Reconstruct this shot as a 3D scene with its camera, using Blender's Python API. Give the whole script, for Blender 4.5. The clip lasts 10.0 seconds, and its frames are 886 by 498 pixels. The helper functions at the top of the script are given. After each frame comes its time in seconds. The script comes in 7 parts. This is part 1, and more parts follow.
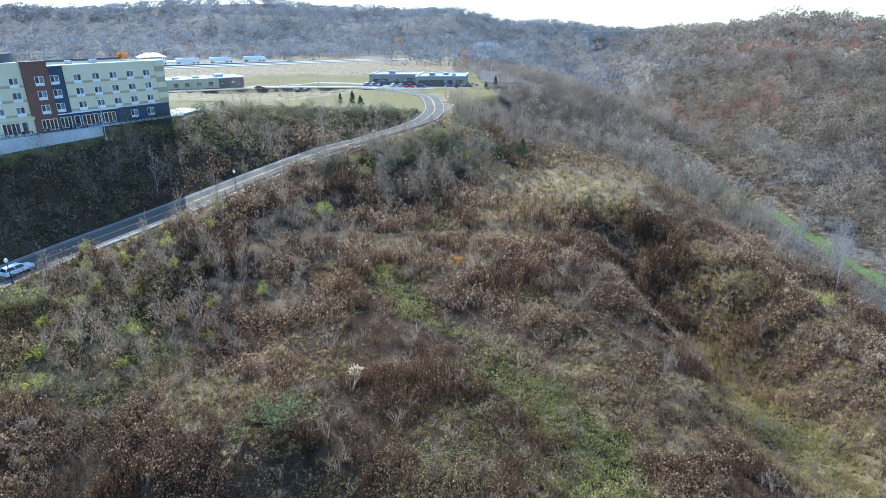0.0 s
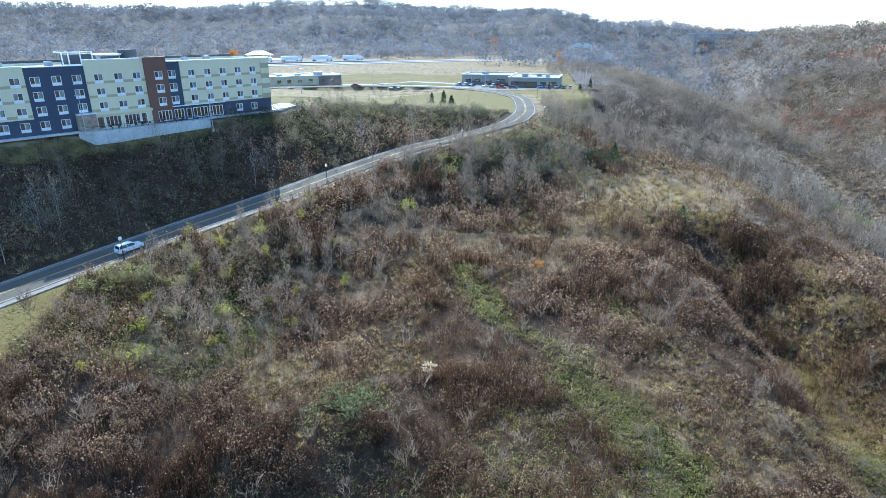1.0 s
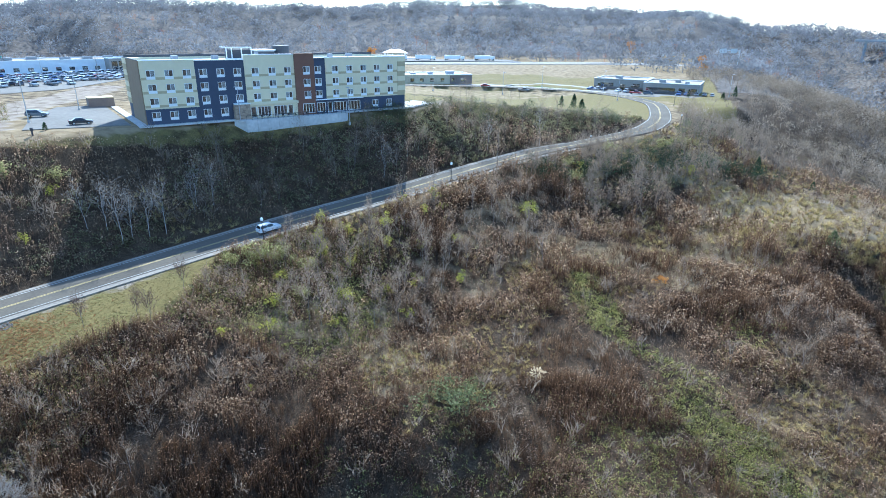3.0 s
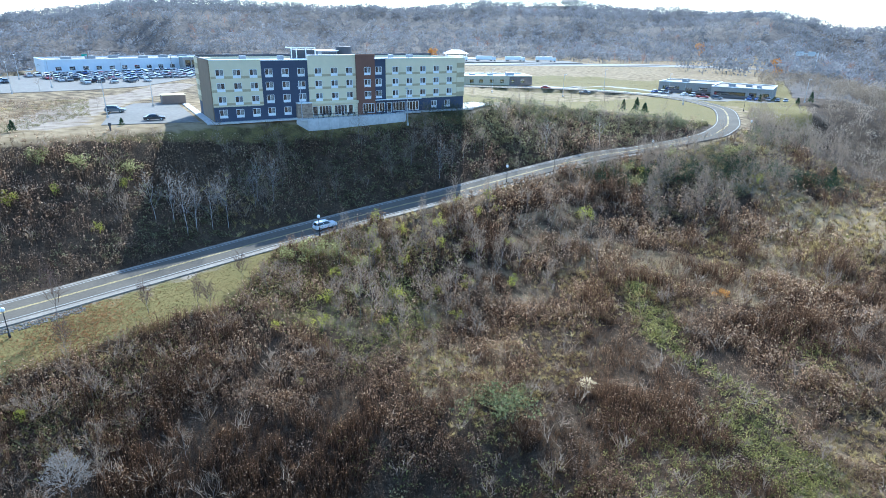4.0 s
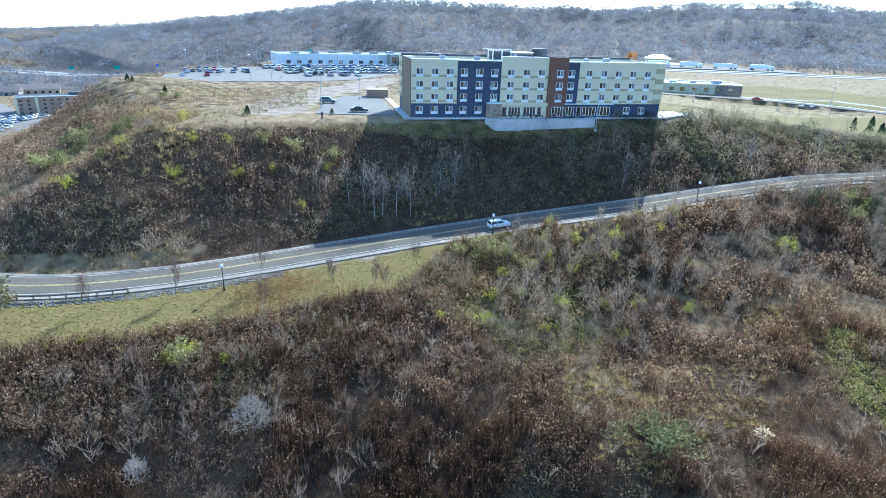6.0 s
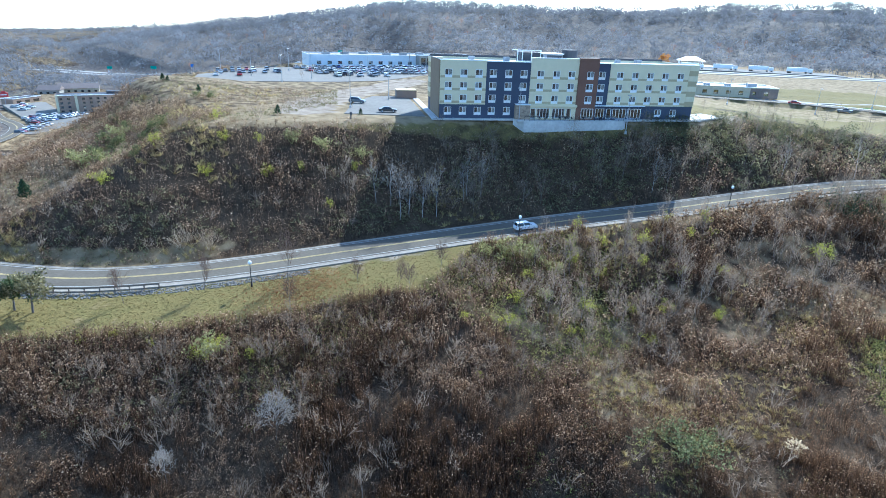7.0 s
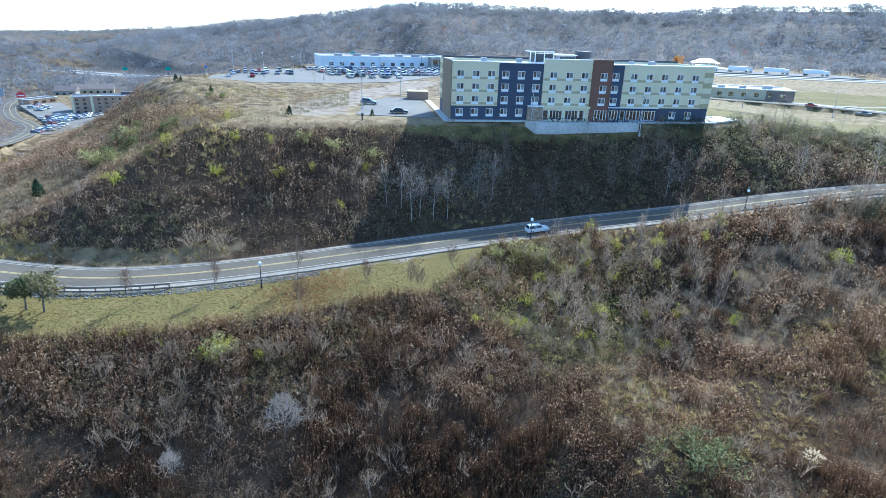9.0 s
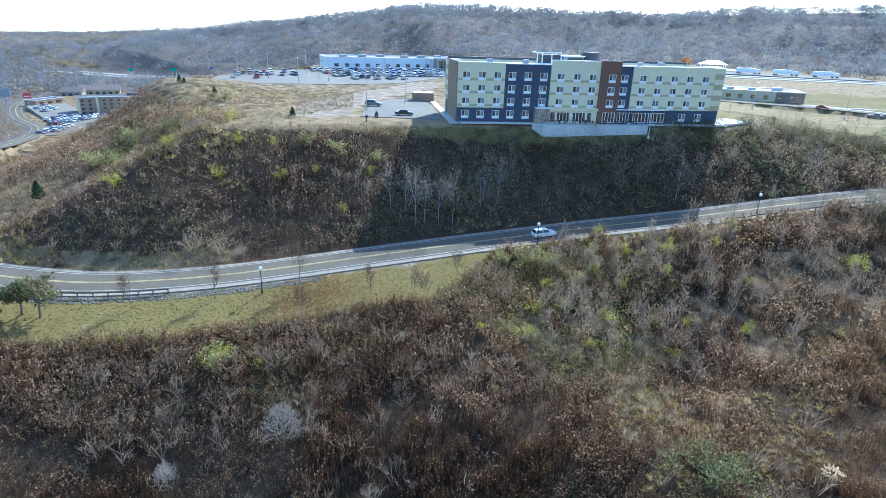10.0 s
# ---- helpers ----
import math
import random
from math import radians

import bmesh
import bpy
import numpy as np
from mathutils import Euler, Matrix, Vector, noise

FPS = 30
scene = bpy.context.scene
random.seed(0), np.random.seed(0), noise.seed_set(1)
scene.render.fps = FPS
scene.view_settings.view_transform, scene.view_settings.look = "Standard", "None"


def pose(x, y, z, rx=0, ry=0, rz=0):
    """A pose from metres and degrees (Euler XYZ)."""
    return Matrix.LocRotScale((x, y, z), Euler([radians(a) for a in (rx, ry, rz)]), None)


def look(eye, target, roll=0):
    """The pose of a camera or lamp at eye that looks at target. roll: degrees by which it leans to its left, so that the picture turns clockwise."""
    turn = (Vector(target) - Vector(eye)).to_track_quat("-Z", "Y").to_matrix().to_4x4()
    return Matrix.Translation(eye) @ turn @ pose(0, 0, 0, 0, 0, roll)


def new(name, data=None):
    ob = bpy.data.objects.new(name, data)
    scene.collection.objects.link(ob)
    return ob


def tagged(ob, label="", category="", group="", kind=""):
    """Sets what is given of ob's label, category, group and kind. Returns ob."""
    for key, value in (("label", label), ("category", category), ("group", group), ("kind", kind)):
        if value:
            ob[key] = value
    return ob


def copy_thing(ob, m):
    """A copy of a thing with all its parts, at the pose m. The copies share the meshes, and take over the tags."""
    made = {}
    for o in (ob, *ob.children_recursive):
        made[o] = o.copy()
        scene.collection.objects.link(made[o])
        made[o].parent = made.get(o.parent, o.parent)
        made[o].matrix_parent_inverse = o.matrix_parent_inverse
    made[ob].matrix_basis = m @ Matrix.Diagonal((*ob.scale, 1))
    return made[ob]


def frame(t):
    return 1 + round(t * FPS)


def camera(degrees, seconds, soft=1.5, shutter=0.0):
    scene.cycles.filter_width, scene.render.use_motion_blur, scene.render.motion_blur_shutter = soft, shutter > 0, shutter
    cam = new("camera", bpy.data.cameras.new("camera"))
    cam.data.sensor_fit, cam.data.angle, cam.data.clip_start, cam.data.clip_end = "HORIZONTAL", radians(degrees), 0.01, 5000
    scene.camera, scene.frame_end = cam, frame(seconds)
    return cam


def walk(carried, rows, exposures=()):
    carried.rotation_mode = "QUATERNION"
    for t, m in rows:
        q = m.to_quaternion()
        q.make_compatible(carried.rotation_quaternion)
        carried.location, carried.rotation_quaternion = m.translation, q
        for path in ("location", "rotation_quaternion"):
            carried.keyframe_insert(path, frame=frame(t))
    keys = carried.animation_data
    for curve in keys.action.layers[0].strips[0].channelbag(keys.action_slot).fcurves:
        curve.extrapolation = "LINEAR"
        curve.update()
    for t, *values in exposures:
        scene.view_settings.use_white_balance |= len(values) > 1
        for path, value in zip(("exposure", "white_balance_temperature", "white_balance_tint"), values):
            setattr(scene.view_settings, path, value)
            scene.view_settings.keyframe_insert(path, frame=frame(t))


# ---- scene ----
cam = camera(74.50, 10.0, soft=0.5)
ROWS = [
    (0.0, 0.00, 0.00, 60.00, 69.28, 0.50, -0.39),
    (0.5, 0.35, 0.24, 59.98, 69.33, 0.33, 6.00),
    (1.0, 0.44, 0.41, 59.83, 69.41, 0.18, 8.46),
    (1.5, 0.31, 0.20, 59.88, 69.45, 0.10, 9.41),
    (2.0, 0.06, 0.11, 59.90, 69.44, -0.40, 16.95),
    (2.5, -0.03, 0.05, 59.91, 69.45, -0.61, 19.38),
    (3.0, -0.32, -0.09, 60.01, 69.42, -0.66, 20.63),
    (3.2, -0.44, 0.03, 60.02, 69.38, -0.85, 23.82),
    (4.3, -0.22, 0.32, 60.44, 69.39, -0.83, 28.37),
    (4.5, -0.22, 0.22, 60.52, 69.26, -0.90, 31.85),
    (5.0, -0.05, 0.54, 60.45, 69.20, -1.32, 38.73),
    (5.5, -0.01, 0.60, 60.52, 69.19, -1.36, 39.83),
    (6.0, -0.17, 0.46, 60.60, 69.09, -1.66, 44.48),
    (6.2, -0.21, 0.51, 60.54, 69.10, -1.68, 45.70),
    (7.3, -0.28, 0.61, 60.42, 69.14, -1.74, 47.36),
    (7.5, -0.29, 0.62, 60.41, 69.14, -1.74, 47.52),
    (8.0, -0.36, 0.56, 60.36, 69.19, -1.77, 47.82),
    (8.5, -0.44, 0.68, 60.32, 69.21, -1.74, 48.09),
    (9.0, -0.89, 1.16, 60.21, 69.28, -1.76, 48.35),
    (9.5, -1.67, 1.86, 60.16, 69.31, -1.79, 48.62),
    (10.0, -2.62, 2.79, 60.01, 69.39, -1.79, 48.90),
]
walk(cam, [(t, pose(x, y, z, rx, ry, rz)) for t, x, y, z, rx, ry, rz in ROWS], exposures=[(0, 1.4, 4860, 2), (1.5, 1.46, 4860, 2), (3, 1.5, 4860, 2), (6.1, 1.54, 4860, 2), (7.4, 1.43, 4860, 2), (10, 1.42, 4860, 2)])

# ---- world and sun ----
SUN_AZ, SUN_EL = 24.0, 35.5          # degrees left of +y, degrees above the horizon
world = bpy.data.worlds.new("world")
scene.world = world
world.use_nodes = True
wn = world.node_tree.nodes
sky = wn.new("ShaderNodeTexSky")
sky.sky_type = "NISHITA"
sky.sun_disc = False
sky.sun_elevation = radians(SUN_EL)
sky.sun_rotation = radians(-SUN_AZ)
sky.dust_density = 0.6
sky.ozone_density = 2.0
sky.air_density = 1.0
wn["Background"].inputs["Strength"].default_value = 0.134
world.node_tree.links.new(sky.outputs["Color"], wn["Background"].inputs["Color"])
to_sun = Vector((-math.sin(radians(SUN_AZ)) * math.cos(radians(SUN_EL)), math.cos(radians(SUN_AZ)) * math.cos(radians(SUN_EL)), math.sin(radians(SUN_EL))))
lamp = bpy.data.lights.new("sun", "SUN")
lamp.energy, lamp.angle, lamp.color = 3.9, radians(0.53), (1.0, 0.92, 0.79)
sun = new("sun", lamp)
sun.matrix_world = look(to_sun * 500, (0, 0, 0))

# ---- materials ----


def nodes_of(name):
    m = bpy.data.materials.new(name)
    m.use_nodes = True
    t = m.node_tree
    return m, t.nodes, t.links, t.nodes["Principled BSDF"]


def noise_pair(n, l, small, large, spread):
    """A factor round 1 that varies at two scales of the place."""
    geo = n.new("ShaderNodeNewGeometry")
    outs = []
    for s, detail in ((small, 4.0), (large, 3.0)):
        tex = n.new("ShaderNodeTexNoise")
        tex.inputs["Scale"].default_value = s
        tex.inputs["Detail"].default_value = detail
        l.new(geo.outputs["Position"], tex.inputs["Vector"])
        outs.append(tex.outputs["Fac"])
    add = n.new("ShaderNodeMath")
    add.operation = "ADD"
    l.new(outs[0], add.inputs[0])
    l.new(outs[1], add.inputs[1])
    rng = n.new("ShaderNodeMapRange")
    rng.inputs["From Min"].default_value, rng.inputs["From Max"].default_value = 0.6, 1.4
    rng.inputs["To Min"].default_value, rng.inputs["To Max"].default_value = 1 - spread, 1 + spread
    l.new(add.outputs[0], rng.inputs["Value"])
    return rng.outputs["Result"], outs


def surface(name, colour, rough=0.7, metal=0.0, small=3.0, large=0.15, spread=0.15, bump=0.0, spec=0.4, rnd=0.0):
    """A plain surface with grain and stains, and a shade of its own for each object where rnd is set."""
    m, n, l, b = nodes_of(name)
    fac, outs = noise_pair(n, l, small, large, spread)
    if rnd:
        info = n.new("ShaderNodeObjectInfo")
        r = n.new("ShaderNodeMapRange")
        r.inputs["To Min"].default_value, r.inputs["To Max"].default_value = 1 - rnd, 1 + rnd
        l.new(info.outputs["Random"], r.inputs["Value"])
        mul = n.new("ShaderNodeMath")
        mul.operation = "MULTIPLY"
        l.new(fac, mul.inputs[0])
        l.new(r.outputs["Result"], mul.inputs[1])
        fac = mul.outputs[0]
    mix = n.new("ShaderNodeVectorMath")
    mix.operation = "SCALE"
    mix.inputs[0].default_value = colour
    l.new(fac, mix.inputs["Scale"])
    l.new(mix.outputs["Vector"], b.inputs["Base Color"])
    b.inputs["Roughness"].default_value = rough
    b.inputs["Metallic"].default_value = metal
    b.inputs["Specular IOR Level"].default_value = spec
    if bump:
        bp = n.new("ShaderNodeBump")
        bp.inputs["Strength"].default_value = 0.6
        bp.inputs["Distance"].default_value = bump
        l.new(outs[0], bp.inputs["Height"])
        l.new(bp.outputs["Normal"], b.inputs["Normal"])
    return m


def foliage(name, stops, through_light=0.4, patch=0.06, patch_spread=0.35, island=0.45):
    """Leaves, stalks and twigs: each piece takes a shade between the given colours, patches of the place drift lighter and darker."""
    m, n, l, b = nodes_of(name)
    geo = n.new("ShaderNodeNewGeometry")
    ramp = n.new("ShaderNodeValToRGB")
    el = ramp.color_ramp.elements
    el[0].position, el[0].color = 0.0, (*stops[0], 1)
    el[1].position, el[1].color = 1.0, (*stops[-1], 1)
    for i, c in enumerate(stops[1:-1], 1):
        e = el.new(i / (len(stops) - 1))
        e.color = (*c, 1)
    tone = n.new("ShaderNodeAttribute")
    tone.attribute_name = "tone"
    blend = n.new("ShaderNodeMix")
    blend.inputs["Factor"].default_value = island
    l.new(tone.outputs["Fac"], blend.inputs["A"])
    l.new(geo.outputs["Random Per Island"], blend.inputs["B"])
    l.new(blend.outputs["Result"], ramp.inputs["Fac"])
    fac, _ = noise_pair(n, l, 0.35, patch, patch_spread)
    sc = n.new("ShaderNodeVectorMath")
    sc.operation = "SCALE"
    l.new(ramp.outputs["Color"], sc.inputs[0])
    l.new(fac, sc.inputs["Scale"])
    l.new(sc.outputs["Vector"], b.inputs["Base Color"])
    b.inputs["Roughness"].default_value = 0.75
    b.inputs["Specular IOR Level"].default_value = 0.25
    if through_light:
        tr = n.new("ShaderNodeBsdfTranslucent")
        mx = n.new("ShaderNodeMixShader")
        mx.inputs["Fac"].default_value = through_light
        l.new(sc.outputs["Vector"], tr.inputs["Color"])
        l.new(b.outputs["BSDF"], mx.inputs[1])
        l.new(tr.outputs["BSDF"], mx.inputs[2])
        l.new(mx.outputs["Shader"], n["Material Output"].inputs["Surface"])
    return m


def glass(name, tint=(0.8, 0.85, 0.88), gloss=0.18):
    m, n, l, b = nodes_of(name)
    t = n.new("ShaderNodeBsdfTransparent")
    t.inputs["Color"].default_value = (*tint, 1)
    g = n.new("ShaderNodeBsdfGlossy")
    g.inputs["Roughness"].default_value = 0.04
    mx = n.new("ShaderNodeMixShader")
    mx.inputs["Fac"].default_value = gloss
    l.new(t.outputs["BSDF"], mx.inputs[1])
    l.new(g.outputs["BSDF"], mx.inputs[2])
    l.new(mx.outputs["Shader"], n["Material Output"].inputs["Surface"])
    return m


def ground_material():
    """Soil and litter, with lawn, dry grass and bare earth mixed in where the sheet's own masks say so."""
    m, n, l, b = nodes_of("ground_cover")
    geo = n.new("ShaderNodeNewGeometry")

    def tex(scale, detail=5.0):
        t = n.new("ShaderNodeTexNoise")
        t.inputs["Scale"].default_value = scale
        t.inputs["Detail"].default_value = detail
        l.new(geo.outputs["Position"], t.inputs["Vector"])
        return t.outputs["Fac"]

    def ramp(fac, c0, c1, p0=0.35, p1=0.65):
        r = n.new("ShaderNodeValToRGB")
        r.color_ramp.elements[0].position, r.color_ramp.elements[0].color = p0, (*c0, 1)
        r.color_ramp.elements[1].position, r.color_ramp.elements[1].color = p1, (*c1, 1)
        l.new(fac, r.inputs["Fac"])
        return r.outputs["Color"]

    def mixed(fac, a, c):
        x = n.new("ShaderNodeMix")
        x.data_type = "RGBA"
        l.new(fac, x.inputs["Factor"])
        l.new(a, x.inputs["A"])
        l.new(c, x.inputs["B"])
        return x.outputs["Result"]

    fine, mid, wide, grit = tex(1.6), tex(0.35), tex(0.05), tex(5.5, 8.0)
    colour = mixed(wide, ramp(fine, (0.03, 0.02, 0.012), (0.095, 0.062, 0.036)), ramp(mid, (0.035, 0.024, 0.014), (0.105, 0.072, 0.042)))
    speck = n.new("ShaderNodeMapRange")
    speck.inputs["From Min"].default_value, speck.inputs["From Max"].default_value = 0.36, 0.64
    speck.inputs["To Min"].default_value, speck.inputs["To Max"].default_value = 0.55, 1.45
    l.new(grit, speck.inputs["Value"])
    scaled = n.new("ShaderNodeVectorMath")
    scaled.operation = "SCALE"
    l.new(colour, scaled.inputs[0])
    l.new(speck.outputs["Result"], scaled.inputs["Scale"])
    colour = scaled.outputs["Vector"]
    layers = (
        ("wood", ramp(mid, (0.085, 0.07, 0.058), (0.165, 0.138, 0.115))),
        ("lawn", mixed(mid, ramp(grit, (0.1, 0.094, 0.03), (0.19, 0.16, 0.053)), ramp(grit, (0.145, 0.102, 0.038), (0.235, 0.165, 0.06)))),
        ("green", ramp(fine, (0.075, 0.1, 0.026), (0.14, 0.17, 0.05))),
        ("dry", ramp(mid, (0.165, 0.115, 0.058), (0.29, 0.215, 0.12))),
        ("earth", ramp(mid, (0.19, 0.145, 0.105), (0.31, 0.25, 0.185))),
    )
    for mask, c in layers:
        at = n.new("ShaderNodeAttribute")
        at.attribute_name = mask
        mul = n.new("ShaderNodeMath")
        mul.operation = "MULTIPLY_ADD"
        l.new(mid, mul.inputs[0])
        mul.inputs[1].default_value = 0.9
        mul.inputs[2].default_value = -0.45
        add = n.new("ShaderNodeMath")
        add.operation = "ADD"
        l.new(at.outputs["Fac"], add.inputs[0])
        l.new(mul.outputs[0], add.inputs[1])
        st = n.new("ShaderNodeMapRange")
        st.inputs["From Min"].default_value, st.inputs["From Max"].default_value = 0.35, 0.65
        l.new(add.outputs[0], st.inputs["Value"])
        colour = mixed(st.outputs["Result"], colour, c)
    l.new(colour, b.inputs["Base Color"])
    b.inputs["Roughness"].default_value = 0.95
    b.inputs["Specular IOR Level"].default_value = 0.1
    bp = n.new("ShaderNodeBump")
    bp.inputs["Strength"].default_value = 0.7
    bp.inputs["Distance"].default_value = 0.25
    l.new(fine, bp.inputs["Height"])
    l.new(bp.outputs["Normal"], b.inputs["Normal"])
    return m


M = {
    "ground": ground_material(),
    "asphalt": surface("asphalt", (0.125, 0.107, 0.083), 0.95, small=2.5, large=0.12, spread=0.24, bump=0.01, spec=0.1),
    "highway": surface("pale_concrete_road", (0.3, 0.283, 0.258), 0.9, small=0.8, large=0.05, spread=0.15, spec=0.2),
    "lot": surface("old_asphalt", (0.19, 0.174, 0.15), 0.95, small=1.2, large=0.06, spread=0.25, bump=0.01, spec=0.15),
    "white_line": surface("white_road_paint", (0.36, 0.345, 0.31), 0.85, small=4.0, spread=0.3),
    "yellow_line": surface("yellow_road_paint", (0.45, 0.34, 0.13), 0.8, small=4.0, spread=0.3),
    "concrete": surface("concrete", (0.5, 0.48, 0.45), 0.85, small=1.5, large=0.2, spread=0.25, bump=0.01),
    "gravel": surface("grey_rock", (0.21, 0.188, 0.158), 0.95, small=3.0, large=0.4, spread=0.5, rnd=0.2, spec=0.1),
    "shoulder": surface("pale_gravel", (0.27, 0.235, 0.19), 0.95, small=2.5, large=0.3, spread=0.35, bump=0.02, spec=0.1),
    "steel": surface("weathered_steel", (0.2, 0.17, 0.14), 0.65, 0.3, small=3.0, spread=0.25),
    "galv": surface("galvanised_steel", (0.45, 0.46, 0.47), 0.45, 0.7, small=3.0, spread=0.15),
    "black": surface("black_paint", (0.018, 0.018, 0.02), 0.5, small=5.0, spread=0.2),
    "globe": surface("white_globe", (0.88, 0.88, 0.86), 0.35, small=5.0, spread=0.03),
    "cream": surface("cream_render", (0.7, 0.61, 0.4), 0.9, small=1.0, large=0.12, spread=0.06, bump=0.003),
    "stripe": surface("tan_render", (0.44, 0.36, 0.21), 0.9, small=1.0, large=0.12, spread=0.08),
    "navy": surface("navy_cladding", (0.06, 0.068, 0.1), 0.75, small=1.0, large=0.12, spread=0.12),
    "rust": surface("russet_cladding", (0.17, 0.085, 0.055), 0.75, small=1.0, large=0.2, spread=0.12),
    "taupe": surface("taupe_render", (0.235, 0.17, 0.105), 0.9, small=1.0, large=0.2, spread=0.1),
    "trim": surface("white_trim", (0.8, 0.8, 0.78), 0.5, small=2.0, spread=0.06),
    "roof": surface("white_membrane_roof", (0.62, 0.62, 0.62), 0.7, small=0.6, large=0.05, spread=0.15),
    "tan_roof": surface("tan_gravel_roof", (0.3, 0.25, 0.2), 0.9, small=0.8, large=0.08, spread=0.2),
    "dark_roof": surface("dark_roof", (0.07, 0.07, 0.075), 0.7, small=0.6, spread=0.2),
    "unit": surface("roof_unit_grey", (0.3, 0.31, 0.32), 0.6, small=1.5, spread=0.15),
    "stone": surface("tan_stone", (0.33, 0.25, 0.18), 0.9, small=2.2, large=0.8, spread=0.35, bump=0.03, rnd=0.25),
    "curtain": surface("pale_curtain", (0.62, 0.6, 0.55), 0.9, small=3.0, spread=0.1),
    # near-black walls: the dimness of unlit rooms is put into the colour
    "room": surface("unlit_room_dark", (0.05, 0.05, 0.055), 0.9, small=0.5, spread=0.2),
    "glass": glass("window_glass"),
    "panel": surface("pale_metal_cladding", (0.62, 0.66, 0.7), 0.55, small=0.7, large=0.08, spread=0.08),
    "office": surface("grey_masonry", (0.31, 0.285, 0.25), 0.85, small=1.2, large=0.2, spread=0.15),
    "office_band": surface("brown_masonry", (0.19, 0.15, 0.13), 0.85, small=1.2, large=0.2, spread=0.15),
    "tan_block": surface("tan_block", (0.5, 0.43, 0.31), 0.9, small=1.0, large=0.2, spread=0.12),
    "brick": surface("buff_brick", (0.34, 0.24, 0.17), 0.9, small=1.5, large=0.2, spread=0.18),
    "red": surface("red_sign_paint", (0.5, 0.06, 0.06), 0.5, small=2.0, spread=0.1),
    "green_sign": surface("green_sign_sheet", (0.02, 0.26, 0.2), 0.5, small=2.0, spread=0.1),
    "blue_sign": surface("blue_sign_sheet", (0.04, 0.16, 0.5), 0.5, small=2.0, spread=0.1),
    "wood": surface("weathered_wood", (0.2, 0.15, 0.11), 0.9, small=3.0, spread=0.3),
    "tyre": surface("tyre_rubber", (0.02, 0.02, 0.02), 0.9, small=8.0, spread=0.2),
    "car_glass": surface("car_glass", (0.02, 0.024, 0.028), 0.08, small=2.0, spread=0.1, spec=0.7),
    "tail": surface("red_lens", (0.35, 0.02, 0.02), 0.2, small=8.0, spread=0.1),
    "lens": surface("clear_lens", (0.7, 0.72, 0.75), 0.15, small=8.0, spread=0.1),
    "bark": surface("grey_brown_bark", (0.19, 0.155, 0.125), 0.95, small=4.0, large=0.5, spread=0.35, rnd=0.3),
    "pale_bark": surface("pale_bark", (0.24, 0.215, 0.185), 0.9, small=4.0, large=0.5, spread=0.25, rnd=0.15),
    "slim_bark": surface("pale_grey_bark", (0.4, 0.36, 0.315), 0.9, small=4.0, large=0.5, spread=0.25, rnd=0.15),
    "slim_twigs": foliage("grey_twigs", [(0.22, 0.19, 0.16), (0.38, 0.335, 0.29)], 0.35),
    "weeds": foliage("dead_weeds", [(0.03, 0.017, 0.01), (0.1, 0.057, 0.031), (0.25, 0.152, 0.085), (0.64, 0.46, 0.285)], 0.52, patch_spread=0.35),
    "slope_weeds": foliage("grey_brown_weeds", [(0.07, 0.042, 0.025), (0.2, 0.132, 0.076), (0.38, 0.262, 0.155), (0.66, 0.49, 0.31)], 0.55),
    "straw": foliage("straw_grass", [(0.17, 0.12, 0.05), (0.37, 0.28, 0.115), (0.62, 0.5, 0.23)], 0.55),
    "herbs": foliage("green_herbs", [(0.05, 0.056, 0.02), (0.16, 0.155, 0.046), (0.34, 0.305, 0.095), (0.54, 0.46, 0.18)], 0.52),
    "twigs": foliage("bare_twigs", [(0.15, 0.11, 0.077), (0.26, 0.198, 0.143), (0.42, 0.332, 0.25)], 0.5),
    "pale_twigs": foliage("pale_twigs", [(0.26, 0.22, 0.18), (0.4, 0.35, 0.3)], 0.35),
    "red_leaves": foliage("russet_leaves", [(0.2, 0.085, 0.05), (0.32, 0.15, 0.095), (0.44, 0.25, 0.16)], 0.5),
    "brush": foliage("brown_brush", [(0.05, 0.033, 0.022), (0.14, 0.093, 0.06), (0.27, 0.19, 0.13), (0.52, 0.39, 0.275)], 0.55),
    "orange_leaves": foliage("orange_leaves", [(0.3, 0.1, 0.03), (0.5, 0.22, 0.05), (0.5, 0.34, 0.08)], 0.45),
    "yellow_leaves": foliage("yellow_green_leaves", [(0.2, 0.2, 0.04), (0.42, 0.4, 0.06), (0.62, 0.58, 0.1)], 0.55),
    "olive_leaves": foliage("olive_leaves", [(0.09, 0.08, 0.042), (0.185, 0.162, 0.078), (0.36, 0.31, 0.16)], 0.55),
    "bush_leaves": foliage("yellow_olive_leaves", [(0.15, 0.14, 0.055), (0.3, 0.28, 0.11), (0.5, 0.46, 0.2)], 0.55),
    "ivy": foliage("grey_green_vine", [(0.06, 0.068, 0.028), (0.16, 0.17, 0.072), (0.36, 0.35, 0.17)], 0.5),
    "needles": foliage("dark_needles", [(0.02, 0.04, 0.018), (0.045, 0.075, 0.03), (0.08, 0.11, 0.045)], 0.2),
    "oak_leaves": foliage("dark_green_leaves", [(0.04, 0.055, 0.02), (0.085, 0.11, 0.04), (0.16, 0.18, 0.07)], 0.4),
    "tan_twigs": foliage("tan_twigs", [(0.2, 0.15, 0.1), (0.36, 0.28, 0.19), (0.55, 0.44, 0.31)], 0.3),
    "plume": foliage("cream_plumes", [(0.3, 0.22, 0.12), (0.8, 0.66, 0.42), (0.9, 0.78, 0.55)], 0.5),
